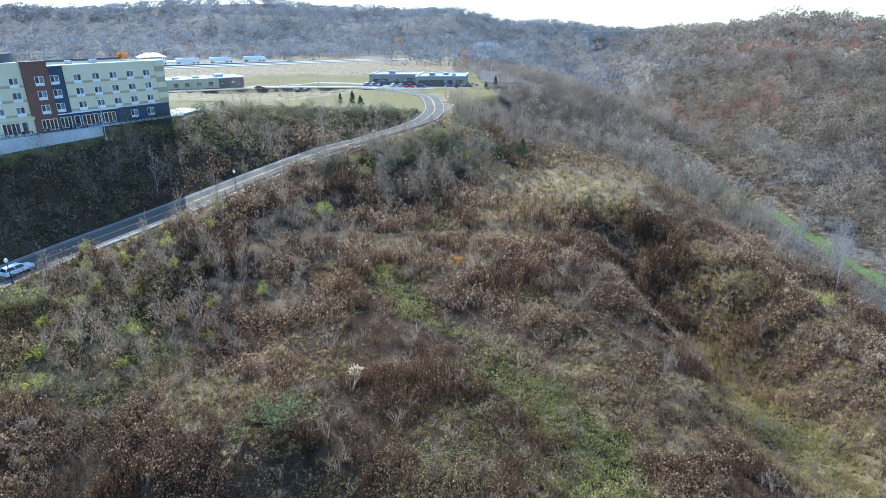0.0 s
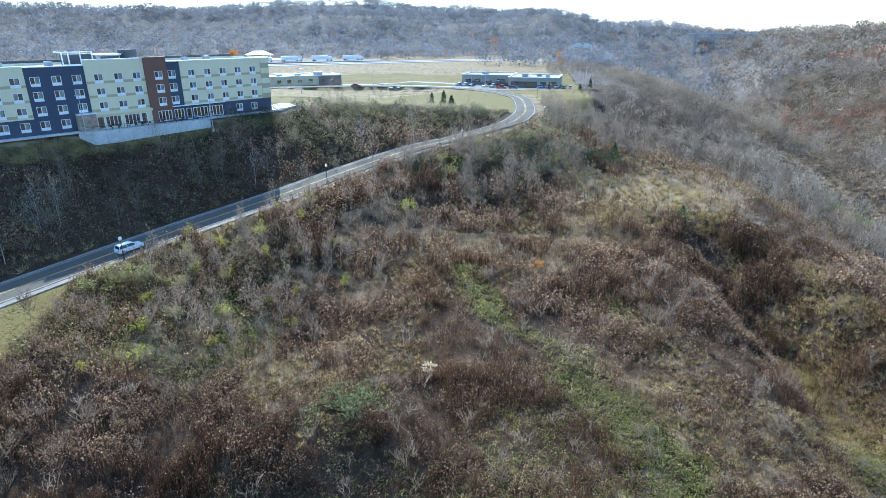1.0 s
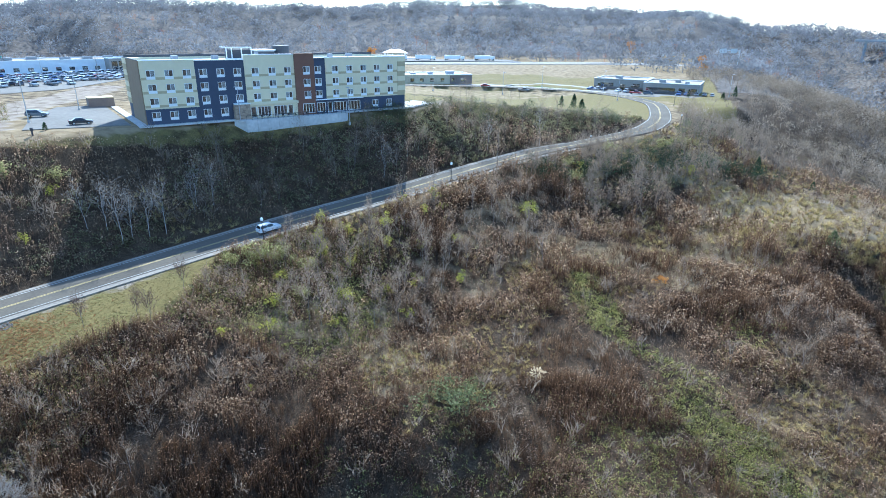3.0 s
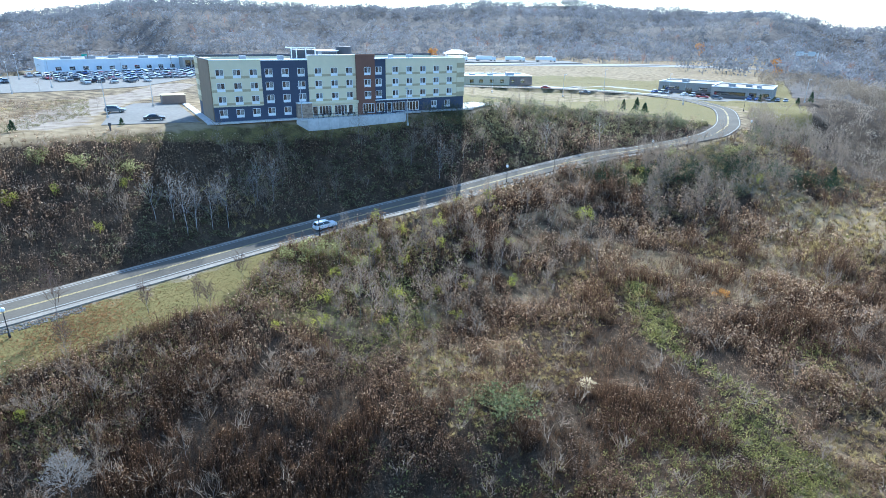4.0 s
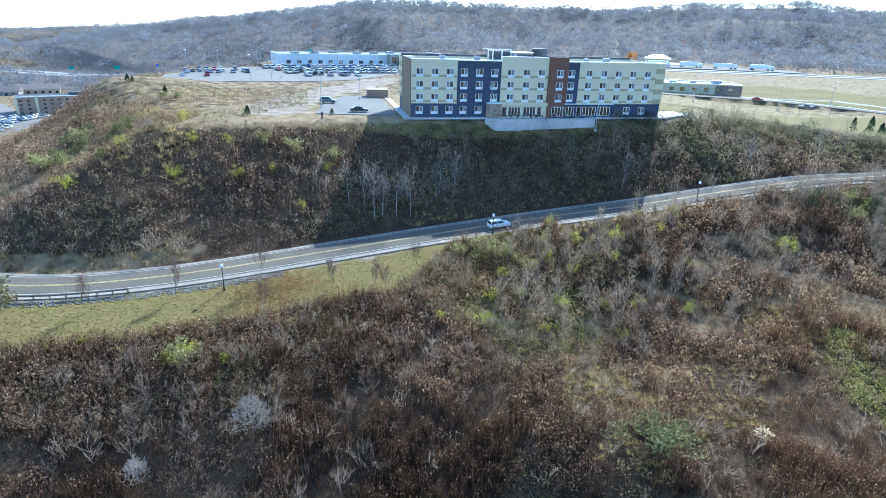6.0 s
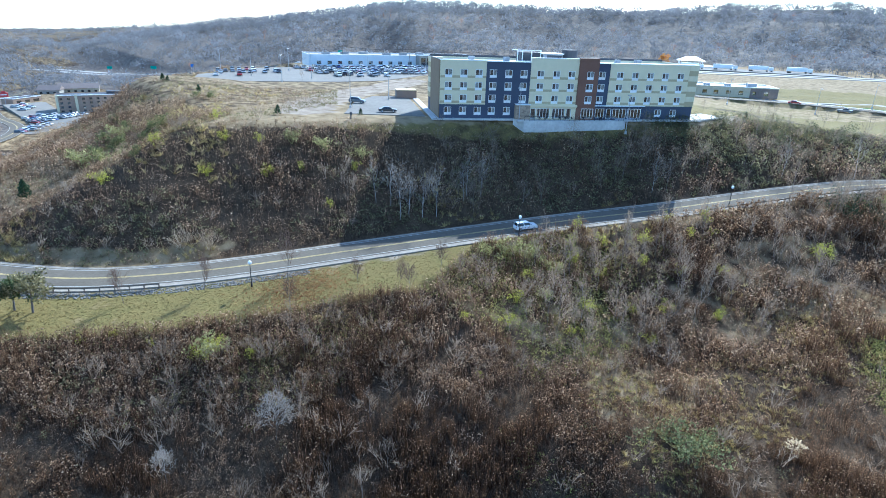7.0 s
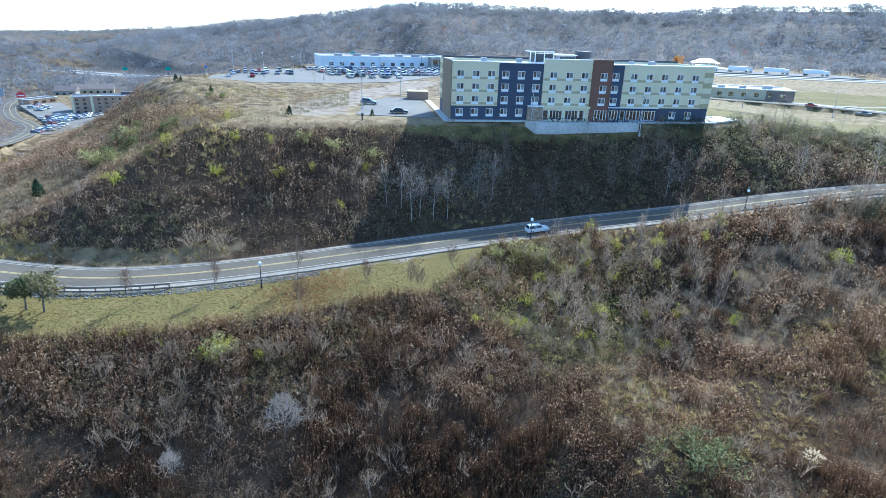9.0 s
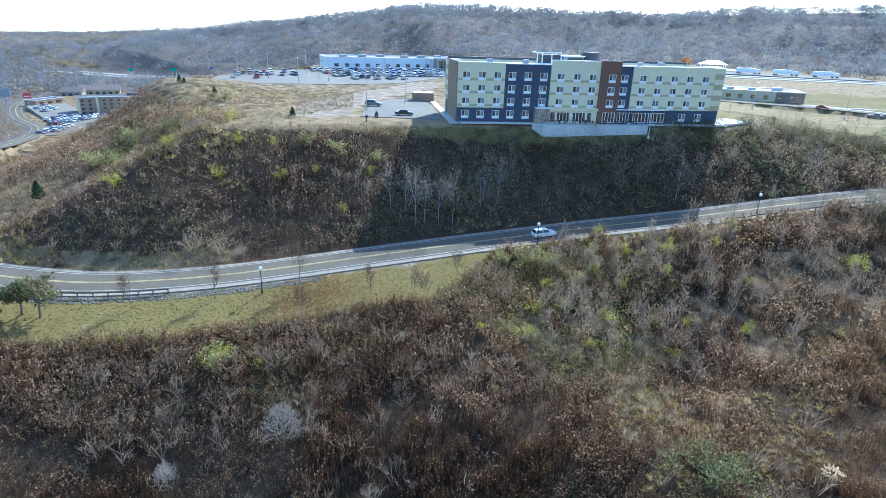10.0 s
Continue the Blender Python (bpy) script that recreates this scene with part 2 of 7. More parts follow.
    "litter": foliage("lawn_blades", [(0.09, 0.085, 0.028), (0.16, 0.125, 0.045), (0.26, 0.155, 0.062)], 0.45),
    "verge_twigs": foliage("reddish_twigs", [(0.09, 0.058, 0.042), (0.15, 0.098, 0.072), (0.22, 0.145, 0.108)], 0.3),
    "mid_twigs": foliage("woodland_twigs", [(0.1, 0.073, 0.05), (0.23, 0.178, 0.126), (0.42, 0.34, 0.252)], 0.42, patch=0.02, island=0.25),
    "scrub": foliage("scrub_leaves", [(0.045, 0.055, 0.022), (0.11, 0.12, 0.045), (0.22, 0.21, 0.085), (0.34, 0.31, 0.14)], 0.5),
    "rusty_litter": foliage("rusty_fallen_leaves", [(0.2, 0.09, 0.035), (0.34, 0.17, 0.07), (0.42, 0.26, 0.12)], 0.4),
    "thicket": foliage("dull_green_leaves", [(0.035, 0.04, 0.02), (0.085, 0.09, 0.045), (0.17, 0.165, 0.085), (0.3, 0.28, 0.16)], 0.45),
    "red_weeds": foliage("red_brown_weeds", [(0.046, 0.027, 0.016), (0.155, 0.094, 0.054), (0.335, 0.218, 0.132), (0.64, 0.47, 0.3)], 0.52),
    # flat cool grey instead of twig brown: distance haze put into the base colour
    "far_twigs": foliage("hazed_far_twigs", [(0.15, 0.147, 0.149), (0.215, 0.211, 0.214), (0.285, 0.279, 0.283)], 0.4, patch=0.012, patch_spread=0.25, island=0.12),
}
for i, c in enumerate([(0.75, 0.75, 0.74), (0.03, 0.03, 0.035), (0.35, 0.36, 0.37), (0.14, 0.15, 0.16), (0.07, 0.12, 0.3), (0.3, 0.03, 0.03)]):
    M["paint%d" % i] = surface("car_paint", c, 0.3, 0.1, small=1.0, spread=0.04, spec=0.6)

# ---- helpers for meshes ----
RNG = np.random.default_rng(7)


def arrays_mesh(name, verts, tris, mat=None, smooth=False, tone=None):
    me = bpy.data.meshes.new(name)
    verts = np.asarray(verts, dtype=np.float32)
    tris = np.asarray(tris, dtype=np.int32)
    me.vertices.add(len(verts))
    me.vertices.foreach_set("co", verts.ravel())
    me.loops.add(tris.size)
    me.loops.foreach_set("vertex_index", tris.ravel())
    me.polygons.add(len(tris))
    me.polygons.foreach_set("loop_start", np.arange(0, tris.size, tris.shape[1], dtype=np.int32))
    me.polygons.foreach_set("use_smooth", np.full(len(tris), smooth, dtype=bool))
    me.update(calc_edges=True)
    if tone is not None:
        me.attributes.new("tone", "FLOAT", "POINT").data.foreach_set("value", np.asarray(tone, dtype=np.float32))
    if mat:
        me.materials.append(mat)
    return me


def part(name, bm, material, parent, label=""):
    me = bpy.data.meshes.new(name)
    bm.to_mesh(me)
    bm.free()
    me.materials.append(material)
    ob = new(name, me)
    ob.parent = parent
    return tagged(ob, label)


def shared(name, me, parent, at=None, label=""):
    ob = new(name, me)
    ob.parent = parent
    if at is not None:
        ob.matrix_basis = at
    return tagged(ob, label)


def thing(name, label, category, at=None, group="", kind=""):
    ob = new(name)
    ob.empty_display_size = 0.5
    if at is not None:
        ob.matrix_world = at
    return tagged(ob, label, category, group, kind)


def box(bm, x0, x1, y0, y1, z0, z1, bevel=0.0):
    v = [bm.verts.new(p) for p in ((x0, y0, z0), (x1, y0, z0), (x1, y1, z0), (x0, y1, z0), (x0, y0, z1), (x1, y0, z1), (x1, y1, z1), (x0, y1, z1))]
    fs = [bm.faces.new([v[i] for i in f]) for f in ((3, 2, 1, 0), (4, 5, 6, 7), (0, 1, 5, 4), (1, 2, 6, 5), (2, 3, 7, 6), (3, 0, 4, 7))]
    if bevel:
        es = list({e for f in fs for e in f.edges})
        bmesh.ops.bevel(bm, geom=es, offset=bevel, segments=1, affect="EDGES", profile=0.5)
    return bm


def boxed(x0, x1, y0, y1, z0, z1, bevel=0.0):
    return box(bmesh.new(), x0, x1, y0, y1, z0, z1, bevel)


def tube(bm, p0, p1, r0, r1, sides=8, caps=True):
    p0, p1 = Vector(p0), Vector(p1)
    q = (p1 - p0).to_track_quat("Z", "Y").to_matrix()
    rings = []
    for p, r in ((p0, r0), (p1, r1)):
        rings.append([bm.verts.new(p + q @ Vector((r * math.cos(a), r * math.sin(a), 0))) for a in [2 * math.pi * i / sides for i in range(sides)]])
    for i in range(sides):
        bm.faces.new((rings[0][i], rings[0][(i + 1) % sides], rings[1][(i + 1) % sides], rings[1][i]))
    if caps:
        bm.faces.new(rings[0][::-1])
        bm.faces.new(rings[1])
    return bm


def smoothstep(a, b, v):
    t = np.clip((np.asarray(v, float) - a) / (b - a), 0, 1)
    return t * t * (3 - 2 * t)


def soft_min(a, b, k):
    h = np.clip(0.5 + 0.5 * (b - a) / k, 0, 1)
    return b * (1 - h) + a * h - k * h * (1 - h)


def soft_max(a, b, k):
    return -soft_min(-a, -b, k)


def value_noise(x, y, size, seed=0):
    """Smooth noise from 0 to 1 with features of the given size in metres."""
    u, v = np.asarray(x, float) / size, np.asarray(y, float) / size
    i, j = np.floor(u).astype(np.int64), np.floor(v).astype(np.int64)
    fu, fv = u - i, v - j
    fu, fv = fu * fu * (3 - 2 * fu), fv * fv * (3 - 2 * fv)

    def h(a, b):
        n = (a * 374761393 + b * 668265263 + seed * 974634777) & 0xFFFFFFFF
        n = ((n ^ (n >> 13)) * 1274126177) & 0xFFFFFFFF
        return ((n ^ (n >> 16)) & 0xFFFF) / 65535.0

    return (h(i, j) * (1 - fu) + h(i + 1, j) * fu) * (1 - fv) + (h(i, j + 1) * (1 - fu) + h(i + 1, j + 1) * fu) * fv


# ---- the lie of the land ----
# road centre line: x, y, z
ROAD = [(-640, 92, -4), (-546, 59, -1.5), (-463, 48, 0), (-400, 50, 1), (-344, 30, 3), (-280, -15, 8), (-215, -28, 13), (-165, -16, 16.5), (-135, -3, 18.4),
        (-118.5, 6.5, 19.2), (-106.7, 16.7, 19.4), (-98.9, 27.8, 19.7), (-93.1, 40.3, 20), (-85.4, 59, 20.9), (-76.8, 80.2, 21.9),
        (-67, 100.9, 23.2), (-56.1, 120.2, 24.7), (-44.5, 143.5, 26.4), (-33, 163.5, 28), (-22.8, 174.1, 29.2), (-7.8, 187.6, 31.8),
        (-3.2, 200, 32.7), (-1.8, 218, 33), (-4, 250.6, 33), (-9, 266, 33), (-20, 281, 33.2), (-41, 290, 33.8), (-77, 283, 34.8),
        (-106, 262, 35.8), (-150, 235, 36.8)]


def spline(points, step=1.0):
    """Catmull-Rom through the points, sampled about every step metres."""
    p = np.array(points, float)
    p = np.vstack([2 * p[0] - p[1], p, 2 * p[-1] - p[-2]])
    out = []
    for a, b, c, d in zip(p[:-3], p[1:-2], p[2:-1], p[3:]):
        n = max(2, int(np.linalg.norm(c - b) / step))
        t = np.linspace(0, 1, n, endpoint=False)[:, None]
        out.append(0.5 * (2 * b + (c - a) * t + (2 * a - 5 * b + 4 * c - d) * t ** 2 + (3 * b - a - 3 * c + d) * t ** 3))
    return np.vstack(out + [p[-2][None]])


LINE = spline(ROAD)
TAN = np.gradient(LINE[:, :2], axis=0)
TAN /= np.linalg.norm(TAN, axis=1)[:, None]
I_LOOP = int(np.argmin(np.hypot(LINE[:, 0] + 9, LINE[:, 1] - 266)))

HOTEL = np.array((-107.4, 99.3, 39.4))
HOTEL_YAW = 56.5
HX = np.array((math.cos(radians(HOTEL_YAW)), math.sin(radians(HOTEL_YAW))))
HY = np.array((-HX[1], HX[0]))


def from_road(x, y):
    """Signed distance from the road's centre (positive on the hotel's side), the road's height there and the nearest station."""
    x, y = np.atleast_1d(np.asarray(x, float)), np.atleast_1d(np.asarray(y, float))
    d, zr, idx = np.empty(len(x)), np.empty(len(x)), np.empty(len(x), int)
    for s in range(0, len(x), 4000):
        px, py = x[s:s + 4000], y[s:s + 4000]
        q = (px[:, None] - LINE[None, :, 0]) ** 2 + (py[:, None] - LINE[None, :, 1]) ** 2
        i = q.argmin(1)
        dx, dy = px - LINE[i, 0], py - LINE[i, 1]
        side = np.sign(TAN[i, 0] * dy - TAN[i, 1] * dx)
        d[s:s + 4000] = side * np.sqrt(q[np.arange(len(i)), i])
        zr[s:s + 4000], idx[s:s + 4000] = LINE[i, 2], i
    return d, zr, idx


HIGHWAY = spline([(-900, 150, -4), (-711, 195, 2), (-560, 245, 16), (-420, 325, 34), (-191, 448, 35), (-66, 529, 35), (10, 566, 34)], 8)


def verge_width(y):
    return np.interp(y, [60, 78], [18.0, 5.8])


def plateau(x, y):
    s = smoothstep(165, 262, y + 0.5 * (x + 70)) * (1 - 0.45 * smoothstep(-60, -150, x))
    p = HOTEL[2] - 0.1 - 6.2 * s
    w = smoothstep(4, 82, (-164 - x - y) / 1.414) * (1 - smoothstep(190, 300, y))
    u, v = (x + 275) * 0.383 + (y - 162.5) * 0.924, (x + 275) * 0.924 - (y - 162.5) * 0.383
    back = np.maximum(smoothstep(4, -40, v) * smoothstep(2, -14, u), smoothstep(-30, -70, v)) * (1 - smoothstep(150, 190, u))
    w = np.maximum(w, 0.6 * back)
    return p * (1 - w) + (0.8 - 2.8 * smoothstep(-420, -700, x)) * w


SKY_AZ = [-180, -60, -36, -29, -25, -21, -18, -11, -6, -1, 4, 8, 14, 20, 28, 36, 46, 53, 60, 68, 75, 80, 95, 180]
SKY_EL = [0.5, 1.0, 0.9, 1.25, 0.5, 0.35, 0.0, 0.65, 1.0, 2.2, 2.0, 2.2, 2.65, 2.6, 2.3, 2.0, 2.25, 2.1, 1.1, -0.05, -0.85, -1.4, -1.5, 0.5]


def ground(x, y):
    x, y = np.atleast_1d(np.asarray(x, float)), np.atleast_1d(np.asarray(y, float))
    d, zr, idx = from_road(x, y)
    flat = plateau(x, y)
    # the cut slope above the road
    k = 0.62 - 0.24 * smoothstep(-126, -146, x) - 0.2 * np.clip((-140 - x) / 85, 0, 1)
    k = np.where(y > 150, 0.62 - 0.27 * smoothstep(150, 190, y), k)
    up = soft_min(zr - 0.15 + k * np.clip(d - 6.5, 0, None) + 0.4 * np.clip(d - 71, 0, None), flat, 1.5)
    # the bank below it, the weedy bench and the ravine beyond
    e = -d
    w = verge_width(y)
    down = zr - 0.15 - 0.09 * np.clip(e - 4.5, 0, None) - 0.30 * np.clip(e - w, 0, None)
    bench = 12.0 + 0.1 * np.clip(y - 80, 0, 95) - 1.2 * smoothstep(-20, 30, x) - 18 * smoothstep(-130, -380, x)
    down = soft_max(down, bench, 3.0)
    down = soft_min(down, -8 + 0.42 * (118 - x), 5.0)
    # below the eye the bench tips over into a north-facing slope
    r0 = np.interp(np.degrees(np.arctan2(-x, y)), [-8, 8, 20, 50, 75, 110, 130], [30, 60, 68, 72, 75, 75, 30])
    tip_ = np.interp(np.degrees(np.arctan2(-x, y)), [40, 60], [0.44, 0.36])
    over = np.clip(r0 - np.hypot(x, y), 0, 34)
    down = down - np.where(over < 8, over ** 2 * tip_ / 16, tip_ * (over - 4))
    # a ravine with a steep western bank, running out into a shallow swale
    gx_ = np.interp(y, [45, 60, 80, 100, 118, 136, 146], [50, 49.5, 48, 47, 45, 41, 38])
    depth = np.interp(y, [36, 45, 60, 76, 90, 104, 118, 130, 140], [0, 2.5, 4.5, 8.5, 11, 11, 8.5, 4, 0])
    off = x - gx_ + 7.0 * (value_noise(x, y, 12.0, 77) - 0.5) + 3.5 * (value_noise(x, y, 4.5, 78) - 0.5)
    down = down - depth * np.where(off < 0, 1 - smoothstep(0, 14.5, -off), 1 - smoothstep(1, 19, off))
    down = soft_max(down, np.full_like(down, -8.0), 3.0)
    north = soft_min(np.full_like(x, 33.6), -8 + 0.4 * (150 - x), 6.0)
    north = soft_max(north, np.full_like(x, -8.0), 3.0)
    # the knoll by the car park, and the shoulder of the hill that rolls off to the lower town
    up = up + 3.4 * np.exp(-((x + 205) / 26) ** 2 - ((y - 71) / 16) ** 2) - 6.5 * smoothstep(-168, -206, x) * (1 - smoothstep(22, 48, y)) * smoothstep(6, 20, d)
    late = idx >= I_LOOP
    north = north + (flat - north) * smoothstep(-165, -200, x) * (1 - smoothstep(270, 330, y))
    t_n = smoothstep(225, 300, y) * smoothstep(-60, -30, x)
    right = np.where(late, north, down * (1 - t_n) + north * t_n)
    z = np.where(d >= 0, up, right)
    # the office stands on a level pad
    pad = smoothstep(-52, -38, x) * (1 - smoothstep(22, 42, x)) * smoothstep(238, 252, y) * (1 - smoothstep(380, 420, y))
    pad = np.where((d < 0) | late, pad, 0)
    z = z * (1 - pad) + 33.1 * pad
    # hills all round
    r = np.hypot(x, y)
    az = np.degrees(np.arctan2(-x, y))
    crest_r = np.interp(az, [-180, -35, -20, -12, 0, 60, 70, 80, 180], [900, 560, 640, 950, 1000, 1000, 1150, 1700, 1700])
    foot_r = np.interp(az, [-180, -60, -30, -20, -12, 0, 20, 30, 60, 68, 80, 180], [400, 170, 235, 330, 520, 600, 640, 680, 590, 600, 900, 900])
    crest = 60 + crest_r * np.tan(np.radians(np.interp(az, SKY_AZ, SKY_EL))) - 12
    t = smoothstep(0, 1, np.clip((r - foot_r) / (crest_r - foot_r), 0, 1)) * 0.6 + 0.4 * np.clip((r - foot_r) / (crest_r - foot_r), 0, 1)
    z = z + (crest - z) * t - 0.012 * np.clip(r - crest_r, 0, None)
    # unevenness away from the paved ground
    rough = np.clip((np.abs(d) - 7) / 10, 0, 1) * np.where(d < 0, np.clip((e - w) / 8, 0, 1), np.clip((flat - z) / 4, 0.0, 1))
    z = z + rough * (value_noise(x, y, 9.0, 1) - 0.5) * 1.2 + rough * (value_noise(x, y, 30.0, 2) - 0.5) * 2.0
    z = z + np.clip((r - foot_r) / 150, 0, 1) * (value_noise(x, y, 90.0, 3) - 0.5) * 16
    near = (y > 90) & (x < 60)
    if near.any():
        q = (x[near][:, None] - HIGHWAY[None, ::2, 0]) ** 2 + (y[near][:, None] - HIGHWAY[None, ::2, 1]) ** 2
        i = q.argmin(1)
        m = 1 - smoothstep(20, 60, np.sqrt(q[np.arange(len(i)), i]))
        z[near] = z[near] * (1 - m) + HIGHWAY[::2][i, 2] * m
    z = np.where(np.abs(d) < 4.6, zr - 0.15, z)
    return z


def ground1(x, y):
    return float(ground(x, y)[0])


def axis(lo, hi, step, far):
    core = np.arange(lo, hi + 0.01, step)
    out, s = [], step
    p = hi
    while p < far:
        s *= 1.06
        p += s
        out.append(p)
    back, s, p = [], step, lo
    while p > -far:
        s *= 1.06
        p -= s
        back.append(p)
    return np.concatenate([back[::-1], core, out])


XS, YS = axis(-230, 140, 2.0, 4200), axis(-10, 300, 2.0, 4200)
GX, GY = np.meshgrid(XS, YS)
gx, gy = GX.ravel(), GY.ravel()
gz = ground(gx, gy)
nx, ny = len(XS), len(YS)
ii = (np.arange(ny - 1)[:, None] * nx + np.arange(nx - 1)[None, :]).ravel()
quads = np.stack([ii, ii + 1, ii + nx + 1, ii + nx], 1)
ground_mesh = arrays_mesh("ground", np.stack([gx, gy, gz], 1), quads, M["ground"], True)
gd, gzr, gidx = from_road(gx, gy)
gflat = plateau(gx, gy)
gr = np.hypot(gx, gy)
on_top = (gd > 0) & (gz > gflat - 1.0) & (gr < 620)
u_h = (gx - HOTEL[0]) * HX[0] + (gy - HOTEL[1]) * HX[1]
v_h = (gx - HOTEL[0]) * HY[0] + (gy - HOTEL[1]) * HY[1]
verge = (gd < 0) & (-gd < verge_width(gy)) & (gx > -160) & (gy < 85)
lawn = np.where(verge, 1.0, 0.0)
lawn = np.where(on_top & (u_h > 55) & (gidx < len(LINE)), np.where(value_noise(gx, gy, 25, 5) > 0.3, 0.8, 0.5), lawn)
lawn = np.where(on_top & (u_h > -28) & (u_h <= 70) & (v_h < 4), 0.9, lawn)
lawn = np.where((gd > 8) & (u_h > -24) & (u_h < 72) & (v_h > -6.5) & (v_h < 0), 0.55, lawn)
PATH_Y, PATH_X = [60, 145, 183, 215, 258, 330], [112, 122, 127.5, 125, 121, 112]
valley_path = (np.abs(gx - np.interp(gy, PATH_Y, PATH_X)) < 3.0) & (gy > 118) & (gy < 268)
lawn = np.where((gd <= 0) & (gidx >= I_LOOP) & (gr < 420) & (gx < 24) & (gx > -200), 0.7, lawn)
lawn = np.where((gd < 0) & (gidx < I_LOOP) & (gx > -35) & (gx < 26) & (gy > 240) & (gy < 330), 0.9, lawn)
dry = np.where(on_top & (u_h <= 55), np.where(gx < -150, 0.55, 0.75), 0.0)
dry = np.where(verge & (value_noise(gx, gy, 8, 8) > 0.55), 0.3, dry)
dry = np.where((gr > 395) & (gr < 650) & (gx < 20) & (gx > -330) & (gy > 200), 0.75, dry)
dry = np.where(on_top & (u_h > 55) & (v_h > 40), 0.55, dry)
tan_patch = (gd < 0) & (gy > 108) & (gy < 185) & (gx > -40) & (gx < 62) & (value_noise(gx, gy, 22, 4) > 0.42)
dry = np.where(tan_patch, 0.75, dry)
dry = np.where((gd < 0) & (gx > 10) & (gx < 62) & (gy < 95), 0.4, dry)
dry = np.where((gd < 0) & (gd > -9) & (gidx < I_LOOP) & (gy > 80), 0.6, dry)
bank = (gd < 0) & (gy > 60) & (gx < -25) & (gidx < I_LOOP) & (-gd > verge_width(gy)) & (value_noise(gx, gy, 9, 15) > 0.45)
dry = np.where(bank, 0.5, dry)
dry = np.where((gd > 4) & (gd < 9.5) & (gx < -101) & (gx > -330), 0.75, dry)
dry = np.where((gd > 15) & (gx < -160) & (gr < 380) & (gz < gflat - 0.9) & (dry == 0), 0.45, dry)
dry = np.where((gx > 58) & (gx < 320) & (gy > 60) & (gr < 480) & (lawn == 0) & (value_noise(gx, gy, 20, 16) > 0.35), 0.42, dry)
dry = np.where(valley_path, 0, dry)
dry = np.where((gd < 0) & (gx > 27) & (gx < 66) & (gy > 72) & (gy < 146), 0.12, dry)
dry = np.where((gd > 9) & (gx < -136) & (gx > -260) & (gz < gflat - 0.9), 0.62, dry)
wood = np.where((gr > 330) & (dry == 0) & (lawn == 0) & ~valley_path, 0.75, 0.0)
wood = np.where((gx > 70) & (dry == 0) & ~valley_path, 0.6, wood)
lawn = np.where(valley_path, 0, lawn)
green = np.where(valley_path, 0.9, 0.0)
side = spline([(-124, 271, 0), (-99, 279, 0), (-70, 291, 0), (-49, 295, 0), (-27, 293, 0)], 3)
q = np.min((gx[:, None] - side[None, :, 0]) ** 2 + (gy[:, None] - side[None, :, 1]) ** 2, 1) ** 0.5
green = np.where((q < 7) & (gy > np.interp(gx, side[:, 0], side[:, 1])), 0.9, green)
green = np.where(on_top & (u_h < -20.5) & (u_h > -26) & (v_h > 4) & (v_h < 34), 0.7, green)
track = spline([(-136, 79, 0), (-147, 88, 0), (-163, 110, 0), (-177, 138, 0), (-192, 160, 0)], 3)
q = np.min((gx[:, None] - track[None, :, 0]) ** 2 + (gy[:, None] - track[None, :, 1]) ** 2, 1) ** 0.5
earth = np.where(on_top & (q < 8), 0.72, 0.0)
DIRT = spline([(38, 177, 0), (40.6, 170.6, 0), (48.6, 152, 0), (57, 140, 0), (64, 127, 0)], 2)
q = np.min((gx[:, None] - DIRT[None, :, 0]) ** 2 + (gy[:, None] - DIRT[None, :, 1]) ** 2, 1) ** 0.5
earth = np.where(q < 1.7, 0.6, earth)
earth = np.where(on_top & (u_h > 66) & (u_h < 90) & (v_h > -6) & (v_h < 12), 0.8, earth)
earth = np.where((gd < -4) & (gd > -6.5) & (gy < 70) & (gx > -130), 0.55, earth)
for key, val in (("lawn", lawn), ("dry", dry), ("earth", earth), ("wood", wood), ("green", green)):
    at = ground_mesh.attributes.new(key, "FLOAT", "POINT")
    at.data.foreach_set("value", val.astype(np.float32))
tagged(new("ground", ground_mesh), "rolling ground of litter, dry grass and lawn", "ground", kind="structure")


# ---- roads and paved areas ----
def ribbon(name, line, offset0, offset1, lift, mat, label, category, thick=0.2, dashes=None, closed_sides=True):
    """A strip along a line between two offsets to its left."""
    t = np.gradient(line[:, :2], axis=0)
    t /= np.linalg.norm(t, axis=1)[:, None]
    nrm = np.stack([-t[:, 1], t[:, 0]], 1)
    bm = bmesh.new()
    prev = None
    for i, p in enumerate(line):
        a, b = p[:2] + nrm[i] * offset0, p[:2] + nrm[i] * offset1
        z = p[2] + lift
        ring = [bm.verts.new((*a, z)), bm.verts.new((*b, z)), bm.verts.new((*b, z - thick)), bm.verts.new((*a, z - thick))]
        if prev and not (dashes and (i // dashes) % 2):
            for k in range(4):
                bm.faces.new((prev[k], ring[k], ring[(k + 1) % 4], prev[(k + 1) % 4]))
        prev = ring
    me = bpy.data.meshes.new(name)
    bmesh.ops.recalc_face_normals(bm, faces=bm.faces)
    bm.to_mesh(me)
    bm.free()
    me.materials.append(mat)
    return tagged(new(name, me), label, category, kind="structure")


